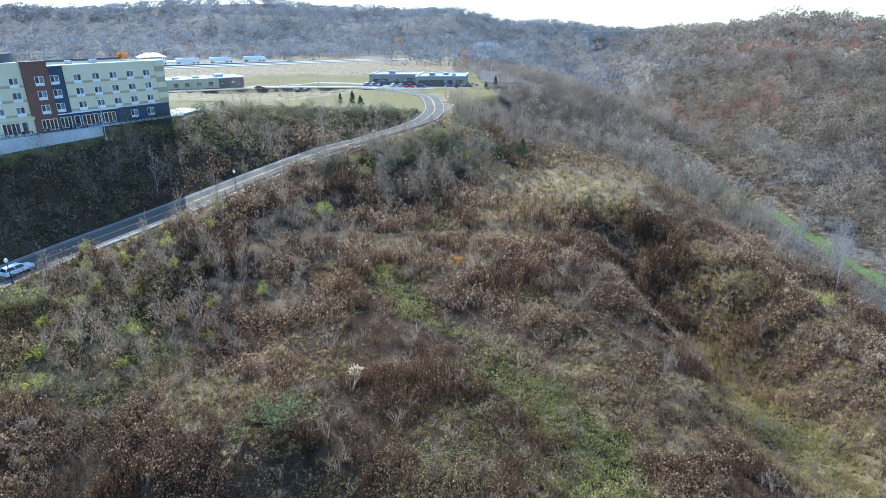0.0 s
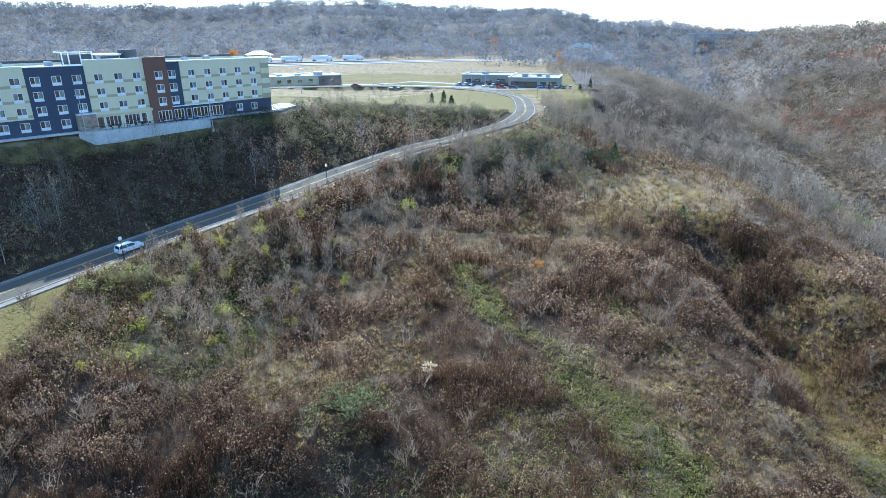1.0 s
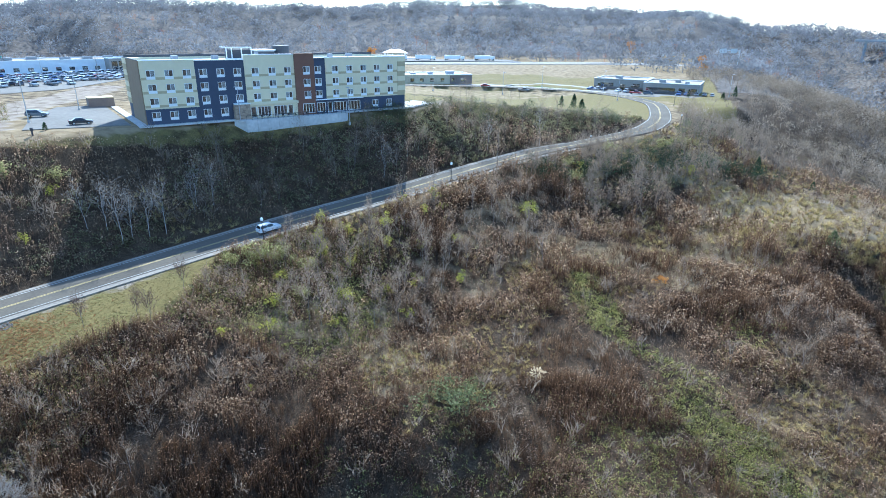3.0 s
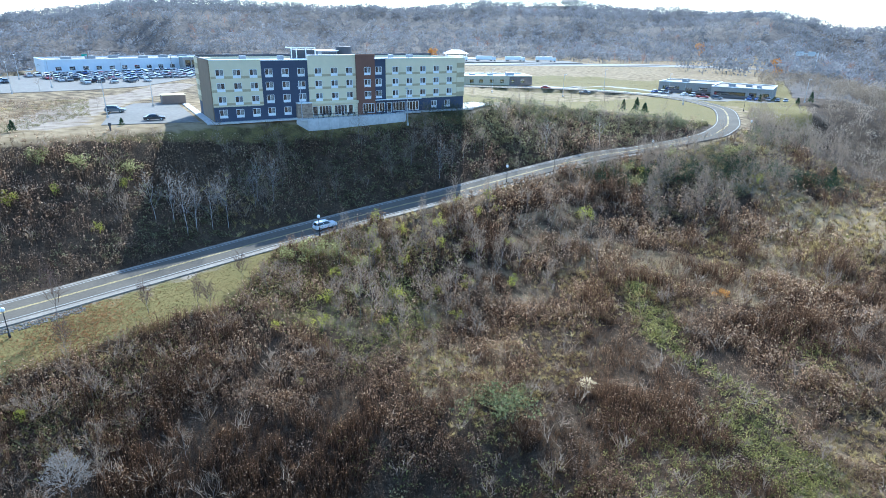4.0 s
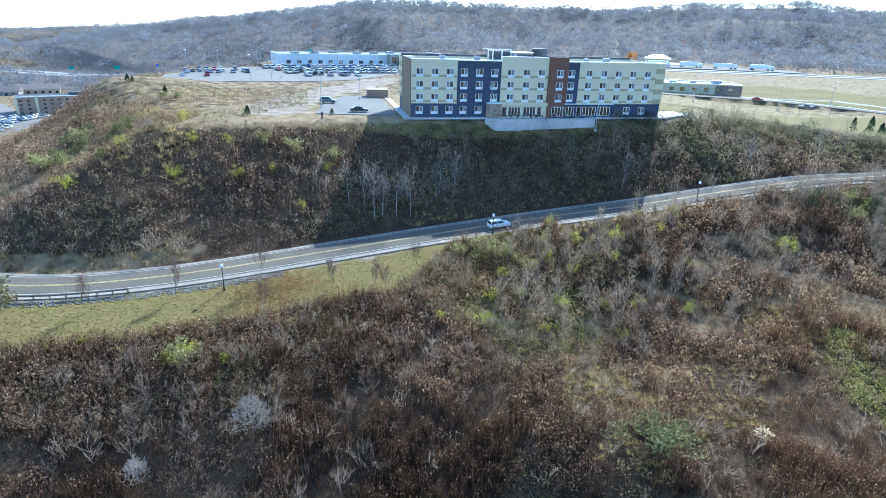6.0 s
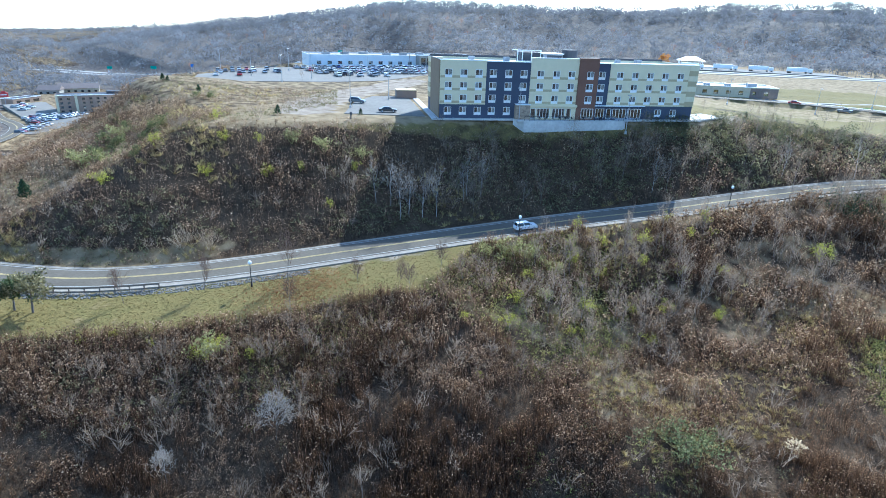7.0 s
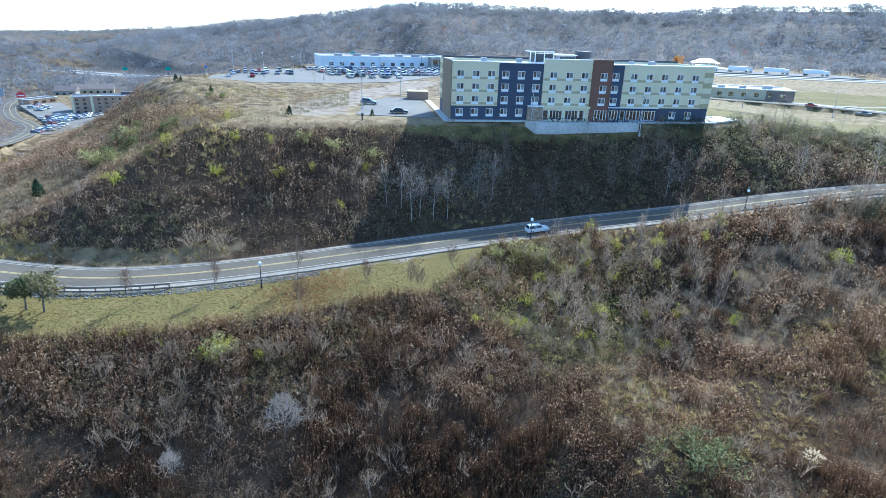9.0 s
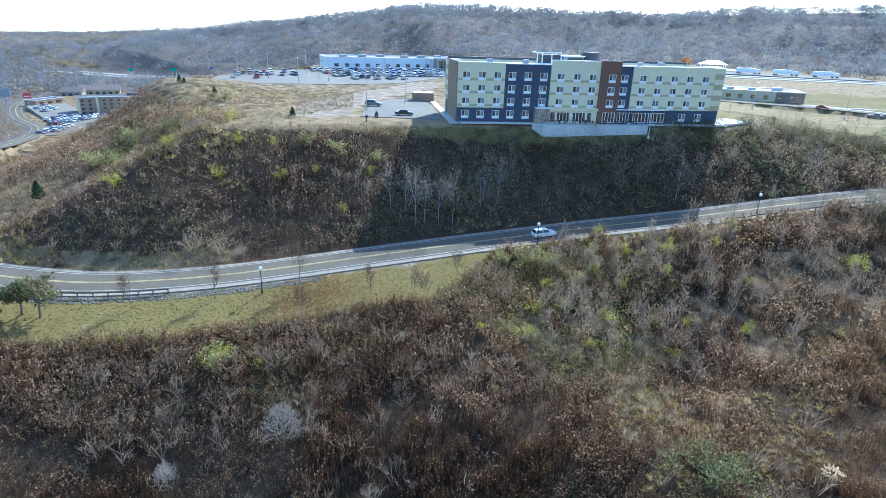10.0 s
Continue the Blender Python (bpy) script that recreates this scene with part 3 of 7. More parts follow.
road_line = LINE[::2]
station_range = slice(int(np.argmin(np.hypot(road_line[:, 0] + 150, road_line[:, 1] + 9))), int(np.argmin(np.hypot(road_line[:, 0] + 23, road_line[:, 1] - 174))))
ribbon("road", road_line, -3.8, 3.8, 0.02, M["asphalt"], "worn grey asphalt two-lane road", "road", 0.3)
for o0, o1 in ((-5.1, -3.78), (3.78, 4.7)):
    ribbon("shoulder", road_line[station_range], o0, o1, -0.02, M["shoulder"], "pale gravel shoulder beside the road", "road shoulder", 0.35)
ribbon("road_edge_line", road_line, 3.28, 3.44, 0.026, M["white_line"], "white painted edge line on the road", "road marking", 0.01)
ribbon("road_edge_line", road_line, -3.44, -3.28, 0.026, M["white_line"], "white painted edge line on the road", "road marking", 0.01)
ribbon("road_centre_line", road_line, 0.08, 0.22, 0.026, M["yellow_line"], "yellow painted centre line on the road", "road marking", 0.01)
ribbon("road_centre_line", road_line, -0.22, -0.08, 0.026, M["yellow_line"], "yellow painted centre line on the road", "road marking", 0.01)

for off, lab in ((-11, "highway"), (9, "highway")):
    ribbon("road", HIGHWAY, off - 5.5, off + 5.5, 0.3, M["highway"], "pale concrete highway carriageway", "road", 2.0)
    ribbon("road_edge_line", HIGHWAY, off + 4.6, off + 4.9, 0.31, M["white_line"], "white edge line on the highway", "road marking", 0.01)


def slab(name, corners, z, mat, label, category, thick=0.4):
    bm = bmesh.new()
    top = [bm.verts.new((x, y, z)) for x, y in corners]
    low = [bm.verts.new((x, y, z - thick)) for x, y in corners]
    bm.faces.new(top)
    bm.faces.new(low[::-1])
    n = len(top)
    for i in range(n):
        bm.faces.new((top[i], low[i], low[(i + 1) % n], top[(i + 1) % n]))
    bmesh.ops.recalc_face_normals(bm, faces=bm.faces)
    me = bpy.data.meshes.new(name)
    bm.to_mesh(me)
    bm.free()
    me.materials.append(mat)
    return tagged(new(name, me), label, category, kind="structure")


def hp(u, v):
    """A place in the hotel's own plan: along its front, and back from it."""
    return tuple(HOTEL[:2] + u * HX + v * HY)


slab("parking_lot", [hp(-23, 7), hp(-3, 3), hp(-3, 46), hp(-14, 46), hp(-20, 30)], 39.46, M["lot"], "grey asphalt hotel car park", "car park")
slab("pavement", [hp(-1.9, -1.3), hp(19, -1.3), hp(19, 0.2), hp(-0.2, 0.2), hp(-0.2, 40), hp(-1.9, 40)], 39.52, M["concrete"], "pale concrete path round the hotel", "pavement")
slab("pavement", [hp(46, -1.6), hp(70, -1.6), hp(70, 0), hp(46, 0)], 39.52, M["concrete"], "pale concrete path along the hotel", "pavement")
slab("pavement", [hp(68, -1), hp(80, 4), hp(78, 12), hp(68, 8)], 39.48, M["concrete"], "patch of pale concrete beside the hotel", "pavement")


walk_line = spline([(-128, 268.5, 0), (-117.4, 272.5, 0), (-97.7, 279, 0), (-69.9, 290, 0), (-48.8, 294, 0), (-28, 292, 0)], 4)
walk_line[:, 2] = ground(walk_line[:, 0], walk_line[:, 1])
ribbon("pavement", walk_line, -0.9, 0.9, 0.22, M["concrete"], "pale concrete footpath across the lawn", "pavement", 1.0)
drive_line = walk_line + np.array((4, 26, 0.0))
drive_line[:, 2] = ground(drive_line[:, 0], drive_line[:, 1])
ribbon("road", drive_line, -3.2, 3.2, 0.12, M["highway"], "pale asphalt drive between the school and the office", "road", 0.6)


# ---- the hotel ----
def wall_cells(x0, x1, z0, z1, y0, y1, holes):
    """A wall slab with real openings: boxes round the holes (x0, x1, z0, z1)."""
    bm = bmesh.new()
    xs = sorted({x0, x1, *[h[0] for h in holes], *[h[1] for h in holes]})
    zs = sorted({z0, z1, *[h[2] for h in holes], *[h[3] for h in holes]})
    xs, zs = [v for v in xs if x0 <= v <= x1], [v for v in zs if z0 <= v <= z1]
    for a, b in zip(xs[:-1], xs[1:]):
        run = None
        for c, d in zip(zs[:-1], zs[1:]):
            mx, mz = (a + b) / 2, (c + d) / 2
            if any(h[0] < mx < h[1] and h[2] < mz < h[3] for h in holes):
                if run:
                    box(bm, a, b, y0, y1, *run)
                run = None
            else:
                run = (run[0], d) if run else (c, d)
        if run:
            box(bm, a, b, y0, y1, *run)
    bmesh.ops.remove_doubles(bm, verts=bm.verts, dist=1e-4)
    return bm


def ring(x0, x1, z0, z1, y0, y1, w, bars=()):
    """A frame with optional upright bars at the given fractions."""
    bm = bmesh.new()
    box(bm, x0, x1, y0, y1, z0, z0 + w)
    box(bm, x0, x1, y0, y1, z1 - w, z1)
    box(bm, x0, x0 + w, y0, y1, z0 + w, z1 - w)
    box(bm, x1 - w, x1, y0, y1, z0 + w, z1 - w)
    for f in bars:
        c = x0 + f * (x1 - x0)
        box(bm, c - w / 2, c + w / 2, y0, y1, z0 + w, z1 - w)
    return bm


def mesh_of(name, bm, mat):
    me = bpy.data.meshes.new(name)
    bm.to_mesh(me)
    bm.free()
    me.materials.append(mat)
    return me


WIN_W, WIN_H, VENT_H = 1.78, 1.42, 0.52
W_FRAME = mesh_of("window_frame", ring(0, WIN_W, VENT_H, VENT_H + WIN_H, -0.06, 0.12, 0.09, (0.5,)), M["trim"])
W_PANE = mesh_of("pane", boxed(0.09, WIN_W / 2 - 0.04, 0.04, 0.06, VENT_H + 0.09, VENT_H + WIN_H - 0.09), M["glass"])
vent = bmesh.new()
box(vent, 0, WIN_W, -0.02, 0.12, 0.0, VENT_H, 0.015)
for i in range(4):
    box(vent, 0.15, WIN_W - 0.15, -0.06, -0.02, 0.08 + 0.1 * i, 0.13 + 0.1 * i)
W_VENT = mesh_of("vent_grille", vent, M["trim"])
cur = bmesh.new()
pv = []
for i in range(15):
    x = 0.0 + 0.8 * i / 14
    pv.append((cur.verts.new((x, 0.03 * (i % 2), VENT_H)), cur.verts.new((x, 0.03 * (i % 2), VENT_H + WIN_H))))
for a, b in zip(pv[:-1], pv[1:]):
    cur.faces.new((a[0], b[0], b[1], a[1]))
W_CURTAIN = mesh_of("curtain", cur, M["curtain"])


def hotel_window(parent, x, z, y):
    """x, z: lower left corner of the vent; y: the face of the wall."""
    w = new("window")
    w.parent = parent
    w.matrix_basis = pose(x, y, z)
    shared("window_frame", W_FRAME, w)
    shared("pane", W_PANE, w)
    shared("pane", W_PANE, w, pose(WIN_W / 2 - 0.05, 0, 0))
    shared("vent_grille", W_VENT, w, None, "white grille of an air unit")
    shared("curtain", W_CURTAIN, w, pose(WIN_W - 0.95 if RNG.random() < 0.8 else 0.08, 0.22, 0))


hotel = thing("hotel", "four-storey hotel in cream, navy and russet panels", "hotel", pose(*HOTEL, 0, 0, HOTEL_YAW))
LEN, DEPTH = 67.2, 19.0
FLOOR = 2.97
ROWS_Z = [0.9 + FLOOR * i for i in range(4)]      # sill of the vent, storey by storey
TOP = 13.7
# sections of the front: name, x0, x1, proud, top, material, window columns, storeys
SECTIONS = [
    ("cream_wall", 0.0, 11.3, 0.25, TOP, "cream", (1.1, 4.85, 8.6), (1, 2, 3)),
    ("navy_wall", 11.3, 22.5, 0.0, TOP - 0.15, "navy", (12.2, 16.1, 19.95), (0, 1, 2, 3)),
    ("cream_wall", 22.5, 34.8, 0.35, TOP + 0.9, "cream", (24.1, 28.2, 32.15), (1, 2, 3)),
    ("russet_wall", 34.8, 39.9, 0.8, TOP + 1.0, "rust", (36.9,), (1, 2, 3)),
    ("navy_wall", 39.9, 43.2, 0.1, TOP - 0.05, "navy", (40.3,), (1, 2, 3)),
    ("cream_wall", 43.2, 64.7, 0.35, TOP, "cream", (45.0, 49.1, 53.2, 57.3, 61.5), (1, 2, 3)),
]
LOW = 3.45
for name, x0, x1, proud, top, mat, cols, storeys in SECTIONS:
    base = 0.0 if 0 in storeys else LOW
    holes = [(c, c + WIN_W, ROWS_Z[s], ROWS_Z[s] + VENT_H + WIN_H) for c in cols for s in storeys]
    wall = part(name, wall_cells(x0, x1, base, top, -proud, 0.3, holes), M[mat], hotel)
    for c in cols:
        for s in storeys:
            hotel_window(hotel, c, ROWS_Z[s], -proud + 0.03)
    if mat == "cream":
        for s in (1, 2, 3):
            z = ROWS_Z[s] - 0.1
            xs = [x0, *[v for c in cols for v in (c - 0.02, c + WIN_W + 0.02)], x1]
            for a, b in zip(xs[0::2], xs[1::2]):
                part("band", boxed(a, b, -proud - 0.03, -proud, z, z + 0.55), M["stripe"], hotel)
    part("coping", boxed(x0 - 0.1, x1 + 0.1, -proud - 0.12, 0.45, top, top + 0.18, 0.03), M["trim"] if mat != "rust" else M["rust"], hotel)
# striped corner at the end of the front
for i in range(8):
    z0 = LOW + i * (TOP - LOW) / 8
    z1 = LOW + (i + 1) * (TOP - LOW) / 8
    part("corner_panel", boxed(64.7, LEN, -0.5 if i % 2 else -0.42, 2.2, z0, z1), M["cream" if i % 2 else "stripe"], hotel)
    part("corner_panel", boxed(-0.3, 3.0, DEPTH - 4.5, DEPTH + 0.3 if i % 2 else DEPTH + 0.22, z0, z1), M["cream" if i % 2 else "stripe"], hotel)
part("coping", boxed(64.6, LEN + 0.1, -0.6, 2.3, TOP, TOP + 0.18, 0.03), M["trim"], hotel)
# ground storey
holes = [(c, c + WIN_W, ROWS_Z[0], ROWS_Z[0] + VENT_H + WIN_H) for c in (1.1, 4.85, 8.6)]
part("navy_wall", wall_cells(0.0, 11.3, 0.0, LOW, -0.1, 0.3, holes), M["navy"], hotel)
for h in holes:
    hotel_window(hotel, h[0], h[2], -0.07)
holes = [(c, c + WIN_W, ROWS_Z[0] - 0.25, ROWS_Z[0] - 0.25 + VENT_H + WIN_H) for c in (56.8, 61.1)]
part("navy_wall", wall_cells(53.2, LEN, 0.0, LOW, -0.1, 0.3, holes), M["navy"], hotel)
for h in holes:
    hotel_window(hotel, h[0], h[2], -0.07)
# glazed lounge, entrances, stone pier
STORE = [(22.9, 24.3, "door"), (24.6, 27.9, "glaze"), (28.6, 32.0, "glaze"), (32.3, 33.6, "door"), (36.3, 39.5, "glaze"), (40.3, 42.7, "glaze"), (43.3, 44.6, "door"), (45.0, 48.7, "glaze"), (49.1, 52.8, "glaze")]
holes = [(a, b, 0.1 if k == "door" else 0.35, 2.75) for a, b, k in STORE]
part("lounge_wall", wall_cells(22.5, 34.8, 0.0, LOW + 0.1, -0.9, 0.3, holes), M["cream"], hotel)
part("lounge_wall", wall_cells(34.8, 39.9, 0.0, LOW, -0.8, 0.3, holes), M["rust"], hotel)
part("lounge_wall", wall_cells(39.9, 53.2, 0.0, LOW, -0.4, 0.3, holes), M["navy"], hotel)
for a, b, k in STORE:
    y = -0.88 if b < 34.8 else (-0.78 if b < 39.9 else -0.38)
    w = new("window" if k == "glaze" else "glass_door")
    w.parent = hotel
    z0 = 0.1 if k == "door" else 0.35
    n = 1 if k == "door" else max(2, round((b - a) / 0.9))
    part("window_frame", ring(a, b, z0, 2.75, y - 0.05, y + 0.12, 0.1, [i / n for i in range(1, n)]), M["trim"], w)
    for i in range(n):
        part("pane", boxed(a + (b - a) * i / n + 0.06, a + (b - a) * (i + 1) / n - 0.06, y + 0.03, y + 0.05, z0 + 0.1, 2.65), M["glass"], w)
part("canopy", boxed(22.6, 34.9, -1.5, -0.9, LOW - 0.35, LOW + 0.25, 0.04), M["cream"], hotel, "cream canopy band over the lounge")
part("canopy", boxed(39.8, 53.4, -1.2, -0.4, LOW - 0.05, LOW + 0.12, 0.02), M["trim"], hotel, "thin white canopy ledge")
pier = part("stone_pier", boxed(19.0, 22.6, -1.6, 0.1, 0.0, LOW + 0.1, 0.03), M["stone"], hotel, "pier faced with tan stone")
for k in range(9):
    for j in range(5):
        a = 19.02 + j * 0.715 + (0.3 if k % 2 else 0.0)
        part("stone_block", boxed(a, min(a + 0.69, 22.58), -1.66 - 0.03 * ((j * 3 + k) % 3), -1.6, 0.05 + k * 0.38, 0.05 + k * 0.38 + 0.35, 0.012), M["stone"], pier)
part("lintel", boxed(19.0, 22.7, -1.75, 0.1, LOW + 0.1, LOW + 0.3, 0.02), M["trim"], hotel)
# end walls, back, floors inside
part("end_wall", boxed(-0.2, 0.15, 0.3, DEPTH - 4.5, 0.0, TOP, 0.0), M["taupe"], hotel, "taupe rendered end wall")
part("end_wall", boxed(-0.12, 0.2, DEPTH - 4.5, DEPTH, 0.0, LOW), M["navy"], hotel)
part("end_wall", boxed(LEN - 0.3, LEN, 2.2, DEPTH, 0.0, TOP), M["cream"], hotel)
part("back_wall", boxed(0.15, LEN - 0.3, DEPTH - 0.3, DEPTH, 0.0, TOP), M["cream"], hotel)
for i in range(5):
    part("floor_slab", boxed(0.15, LEN - 0.3, 0.3, DEPTH - 0.3, FLOOR * i - 0.02 if i else 0.0, FLOOR * i + 0.2), M["concrete"], hotel)
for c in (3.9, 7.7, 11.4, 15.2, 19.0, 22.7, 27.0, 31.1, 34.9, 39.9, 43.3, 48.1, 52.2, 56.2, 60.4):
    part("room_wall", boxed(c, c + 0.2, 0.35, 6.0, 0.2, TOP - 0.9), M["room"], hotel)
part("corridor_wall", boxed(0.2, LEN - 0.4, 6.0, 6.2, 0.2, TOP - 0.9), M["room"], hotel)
part("roof", boxed(0.15, LEN - 0.3, 0.3, DEPTH - 0.3, TOP - 0.75, TOP - 0.55), M["roof"], hotel, "white membrane flat roof")
part("parapet", boxed(-0.2, 0.15, 0.45, DEPTH, TOP, TOP + 0.15), M["dark_roof"], hotel)
part("parapet", boxed(0.15, LEN, DEPTH - 0.35, DEPTH + 0.05, TOP, TOP + 0.55), M["dark_roof"], hotel)
# plant room and screens on the roof
part("plant_room", boxed(22.6, 27.6, 9.4, 14, TOP - 0.6, 15.6), M["dark_roof"], hotel, "dark plant room on the roof")
part("roof_screen", ring(21.4, 27.8, TOP - 0.4, 16.2, 9.0, 9.2, 0.22, (0.22, 0.6)), M["trim"], hotel, "open white roof frame")
part("roof_screen", boxed(21.4, 21.62, 9.2, 14, 15.98, 16.2), M["trim"], hotel)
part("plant_room", boxed(28.2, 33.4, 8.4, 14, TOP - 0.6, 15.3), M["unit"], hotel)
part("plant_louvre", boxed(29.2, 33.2, 8.3, 8.4, TOP + 0.1, 15.0), M["dark_roof"], hotel)
part("plant_roof", boxed(27.9, 33.7, 8.1, 14.3, 15.3, 15.5, 0.03), M["trim"], hotel)
tank = bmesh.new()
tube(tank, (36.2, 11, TOP - 0.6), (36.2, 11, 16.4), 2.1, 2.1, 24)
part("screen_drum", tank, M["dark_roof"], hotel, "dark round screen of a cooling unit")
for x, y, w in ((40.0, 9.0, 1.6), (18.2, 9.5, 1.4), (48.5, 8.5, 1.2), (55.2, 10.5, 1.5), (9.0, 10.0, 1.4)):
    part("roof_unit", boxed(x, x + w, y, y + w, TOP - 0.55, TOP + 0.6, 0.04), M["unit"], hotel)

# terrace in front of the lounge
terrace = thing("terrace", "raised concrete terrace with a pale retaining wall", "terrace", pose(*HOTEL, 0, 0, HOTEL_YAW))
part("deck", boxed(19.0, 47.2, -3.6, -1.62, -0.3, 0.08), M["concrete"], terrace)
for i in range(10):
    a = 20.6 + 2.66 * i
    part("wall_panel", boxed(a, a + 2.62, -3.85 - 0.02 * (i % 2), -3.6, -3.4, 0.12, 0.02), M["concrete"], terrace)
wing = bmesh.new()
for a, b in (((18.4, -1.7), (20.6, -3.85)),):
    v = [wing.verts.new((*p, z)) for z in (-2.6, 0.12) for p in (a, b, (b[0] + 0.18, b[1] + 0.2), (a[0] + 0.18, a[1] + 0.2))]
    for f in ((3, 2, 1, 0), (4, 5, 6, 7), (0, 1, 5, 4), (1, 2, 6, 5), (2, 3, 7, 6), (3, 0, 4, 7)):
        wing.faces.new([v[i] for i in f])
part("wall_panel", wing, M["concrete"], terrace)
part("wall_panel", boxed(47.0, 47.25, -3.85, -1.6, -3.0, 0.12), M["concrete"], terrace)
for i in range(21):
    part("railing_post", boxed(20.7 + 1.3 * i, 20.76 + 1.3 * i, -3.72, -3.66, 0.12, 1.05), M["black"], terrace)
part("rail", boxed(20.7, 47.0, -3.73, -3.65, 1.05, 1.12), M["black"], terrace)


def terrace_chair(u, v, turn):
    c = thing("terrace_chair", "dark metal chair on the hotel terrace", "chair", pose(*hp(u, v), HOTEL[2] + 0.08, 0, 0, HOTEL_YAW + turn), "terrace chairs")
    part("seat", boxed(-0.25, 0.25, -0.25, 0.25, 0.42, 0.47, 0.01), M["black"], c)
    part("backrest", boxed(-0.25, 0.25, 0.22, 0.27, 0.47, 0.92, 0.01), M["black"], c)
    for x in (-0.23, 0.19):
        for y in (-0.23, 0.2):
            part("leg", boxed(x, x + 0.04, y, y + 0.04, 0, 0.42), M["black"], c)
    return c


first = terrace_chair(25.0, -2.6, 20)
for u, v, turn in ((26.6, -2.4, 200), (28.4, -2.7, 60), (30.2, -2.5, 150), (31.6, -2.3, -30), (33.4, -2.8, 100), (36.5, -2.6, 10), (41.0, -2.5, 190)):
    copy_thing(first, pose(*hp(u, v), HOTEL[2] + 0.08, 0, 0, HOTEL_YAW + turn))


# ---- other buildings ----
def low_block(name, label, category, at, length, depth, height, wall, band, roof, windows, win_z, units=(), parapet=0.4, door=None):
    """A flat-roofed block whose front lies along x from 0 to length."""
    b = thing(name, label, category, at)
    holes = [(a, c, win_z[0], win_z[1]) for a, c in windows]
    if door:
        holes.append((door[0], door[1], 0.0, 2.4))
    if band:
        part("plinth", wall_cells(0, length, 0, band, -0.08, 0.3, [h for h in holes if h[2] < band]), M["office_band"], b)
    part("wall", wall_cells(0, length, band, height, 0, 0.3, holes), M[wall], b)
    part("wall", boxed(0, 0.3, 0.3, depth, 0, height), M[wall], b)
    part("wall", boxed(length - 0.3, length, 0.3, depth, 0, height), M[wall], b)
    part("wall", boxed(0.3, length - 0.3, depth - 0.3, depth, 0, height), M[wall], b)
    part("roof", boxed(0.3, length - 0.3, 0.3, depth - 0.3, height - parapet, height - parapet + 0.2), M[roof], b)
    for e in ((-0.15, length + 0.15, -0.2, 0.35), (-0.15, length + 0.15, depth - 0.35, depth + 0.15), (-0.15, 0.35, 0.35, depth - 0.35), (length - 0.35, length + 0.15, 0.35, depth - 0.35)):
        part("coping", boxed(*e, height, height + 0.25), M["trim"], b)
    # dark sheet behind the windows, painted as the shade indoors
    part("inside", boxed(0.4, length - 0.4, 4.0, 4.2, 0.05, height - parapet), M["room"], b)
    for h in holes:
        w = new("window" if h[2] > 0 else "glass_door")
        w.parent = b
        n = max(1, round((h[1] - h[0]) / 1.5))
        part("window_frame", ring(h[0], h[1], h[2], h[3], 0.02, 0.14, 0.08, [i / n for i in range(1, n)]), M["dark_roof"], w)
        for i in range(n):
            part("pane", boxed(h[0] + (h[1] - h[0]) * i / n + 0.05, h[0] + (h[1] - h[0]) * (i + 1) / n - 0.05, 0.09, 0.11, h[2] + 0.08, h[3] - 0.08), M["glass"], w)
    for x, y, sx, sy, h in units:
        part("roof_unit", boxed(x, x + sx, y, y + sy, height - parapet + 0.2, height + h, 0.05), M["unit"], b)
    return b


office = low_block("office_building", "long low office with grey walls and dark window band", "office", pose(-12.0, 304.0, 33.1, 0, 0, -6), 25.0, 26.0, 4.6, "office", 1.1, "tan_roof",
                   [(1.5, 14.5), (16.0, 19.0), (21.3, 24.0)], (1.1, 2.7), [(6, 8, 3, 2, 1.2), (13, 12, 2.5, 2.5, 1.0), (18, 6, 2, 2, 0.9)])
wing = low_block("office_building", "grey office wing with a glazed entrance", "office", pose(-37.0, 320.0, 33.1, 0, 0, -8), 26.0, 20.0, 4.7, "office", 1.1, "tan_roof",
                 [(2.0, 10.0), (19.0, 23.0)], (1.1, 2.8), [(9, 8, 3, 3, 1.2)], door=(13.0, 16.0))
school = low_block("school_building", "low tan block building with a flat pale roof", "building", pose(-128.0, 284.0, 33.7, 0, 0, 35), 36.0, 20.0, 4.6, "tan_block", 0.0, "roof",
          [(3, 5), (8, 10), (13.5, 15.5), (19, 21), (25, 26.5), (30, 32)], (1.2, 2.9), [(4, 5, 3, 3, 0.9), (14, 8, 3, 2, 0.8), (24, 6, 4, 4, 1.4)])
part("brown_wall", wall_cells(24.0, 36.08, 0, 4.3, -0.1, 0.0, [(25, 26.5, 1.2, 2.9), (30, 32, 1.2, 2.9)]), M["office_band"], school, "brown masonry end of the building")
low_block("warehouse", "long pale blue-white metal warehouse", "warehouse", pose(-275.0, 162.5, 39.4, 0, 0, 67.5), 96.0, 26.0, 5.9, "panel", 0.0, "tan_roof",
          [(4 + 5.4 * i, 6.2 + 5.4 * i) for i in range(11)], (1.4, 3.0), [(8 + 11 * i, 7 + (i % 3) * 5, 4, 3, 1.0) for i in range(8)])
ent = low_block("warehouse_office", "glazed grey entrance block of the warehouse", "office", pose(-247.6, 213.0, 39.4, 0, 0, 67.5), 17.0, 6.0, 6.4, "office", 0.0, "roof",
                [(1 + 3.1 * i, 3.6 + 3.1 * i) for i in range(5)], (0.8, 5.2))

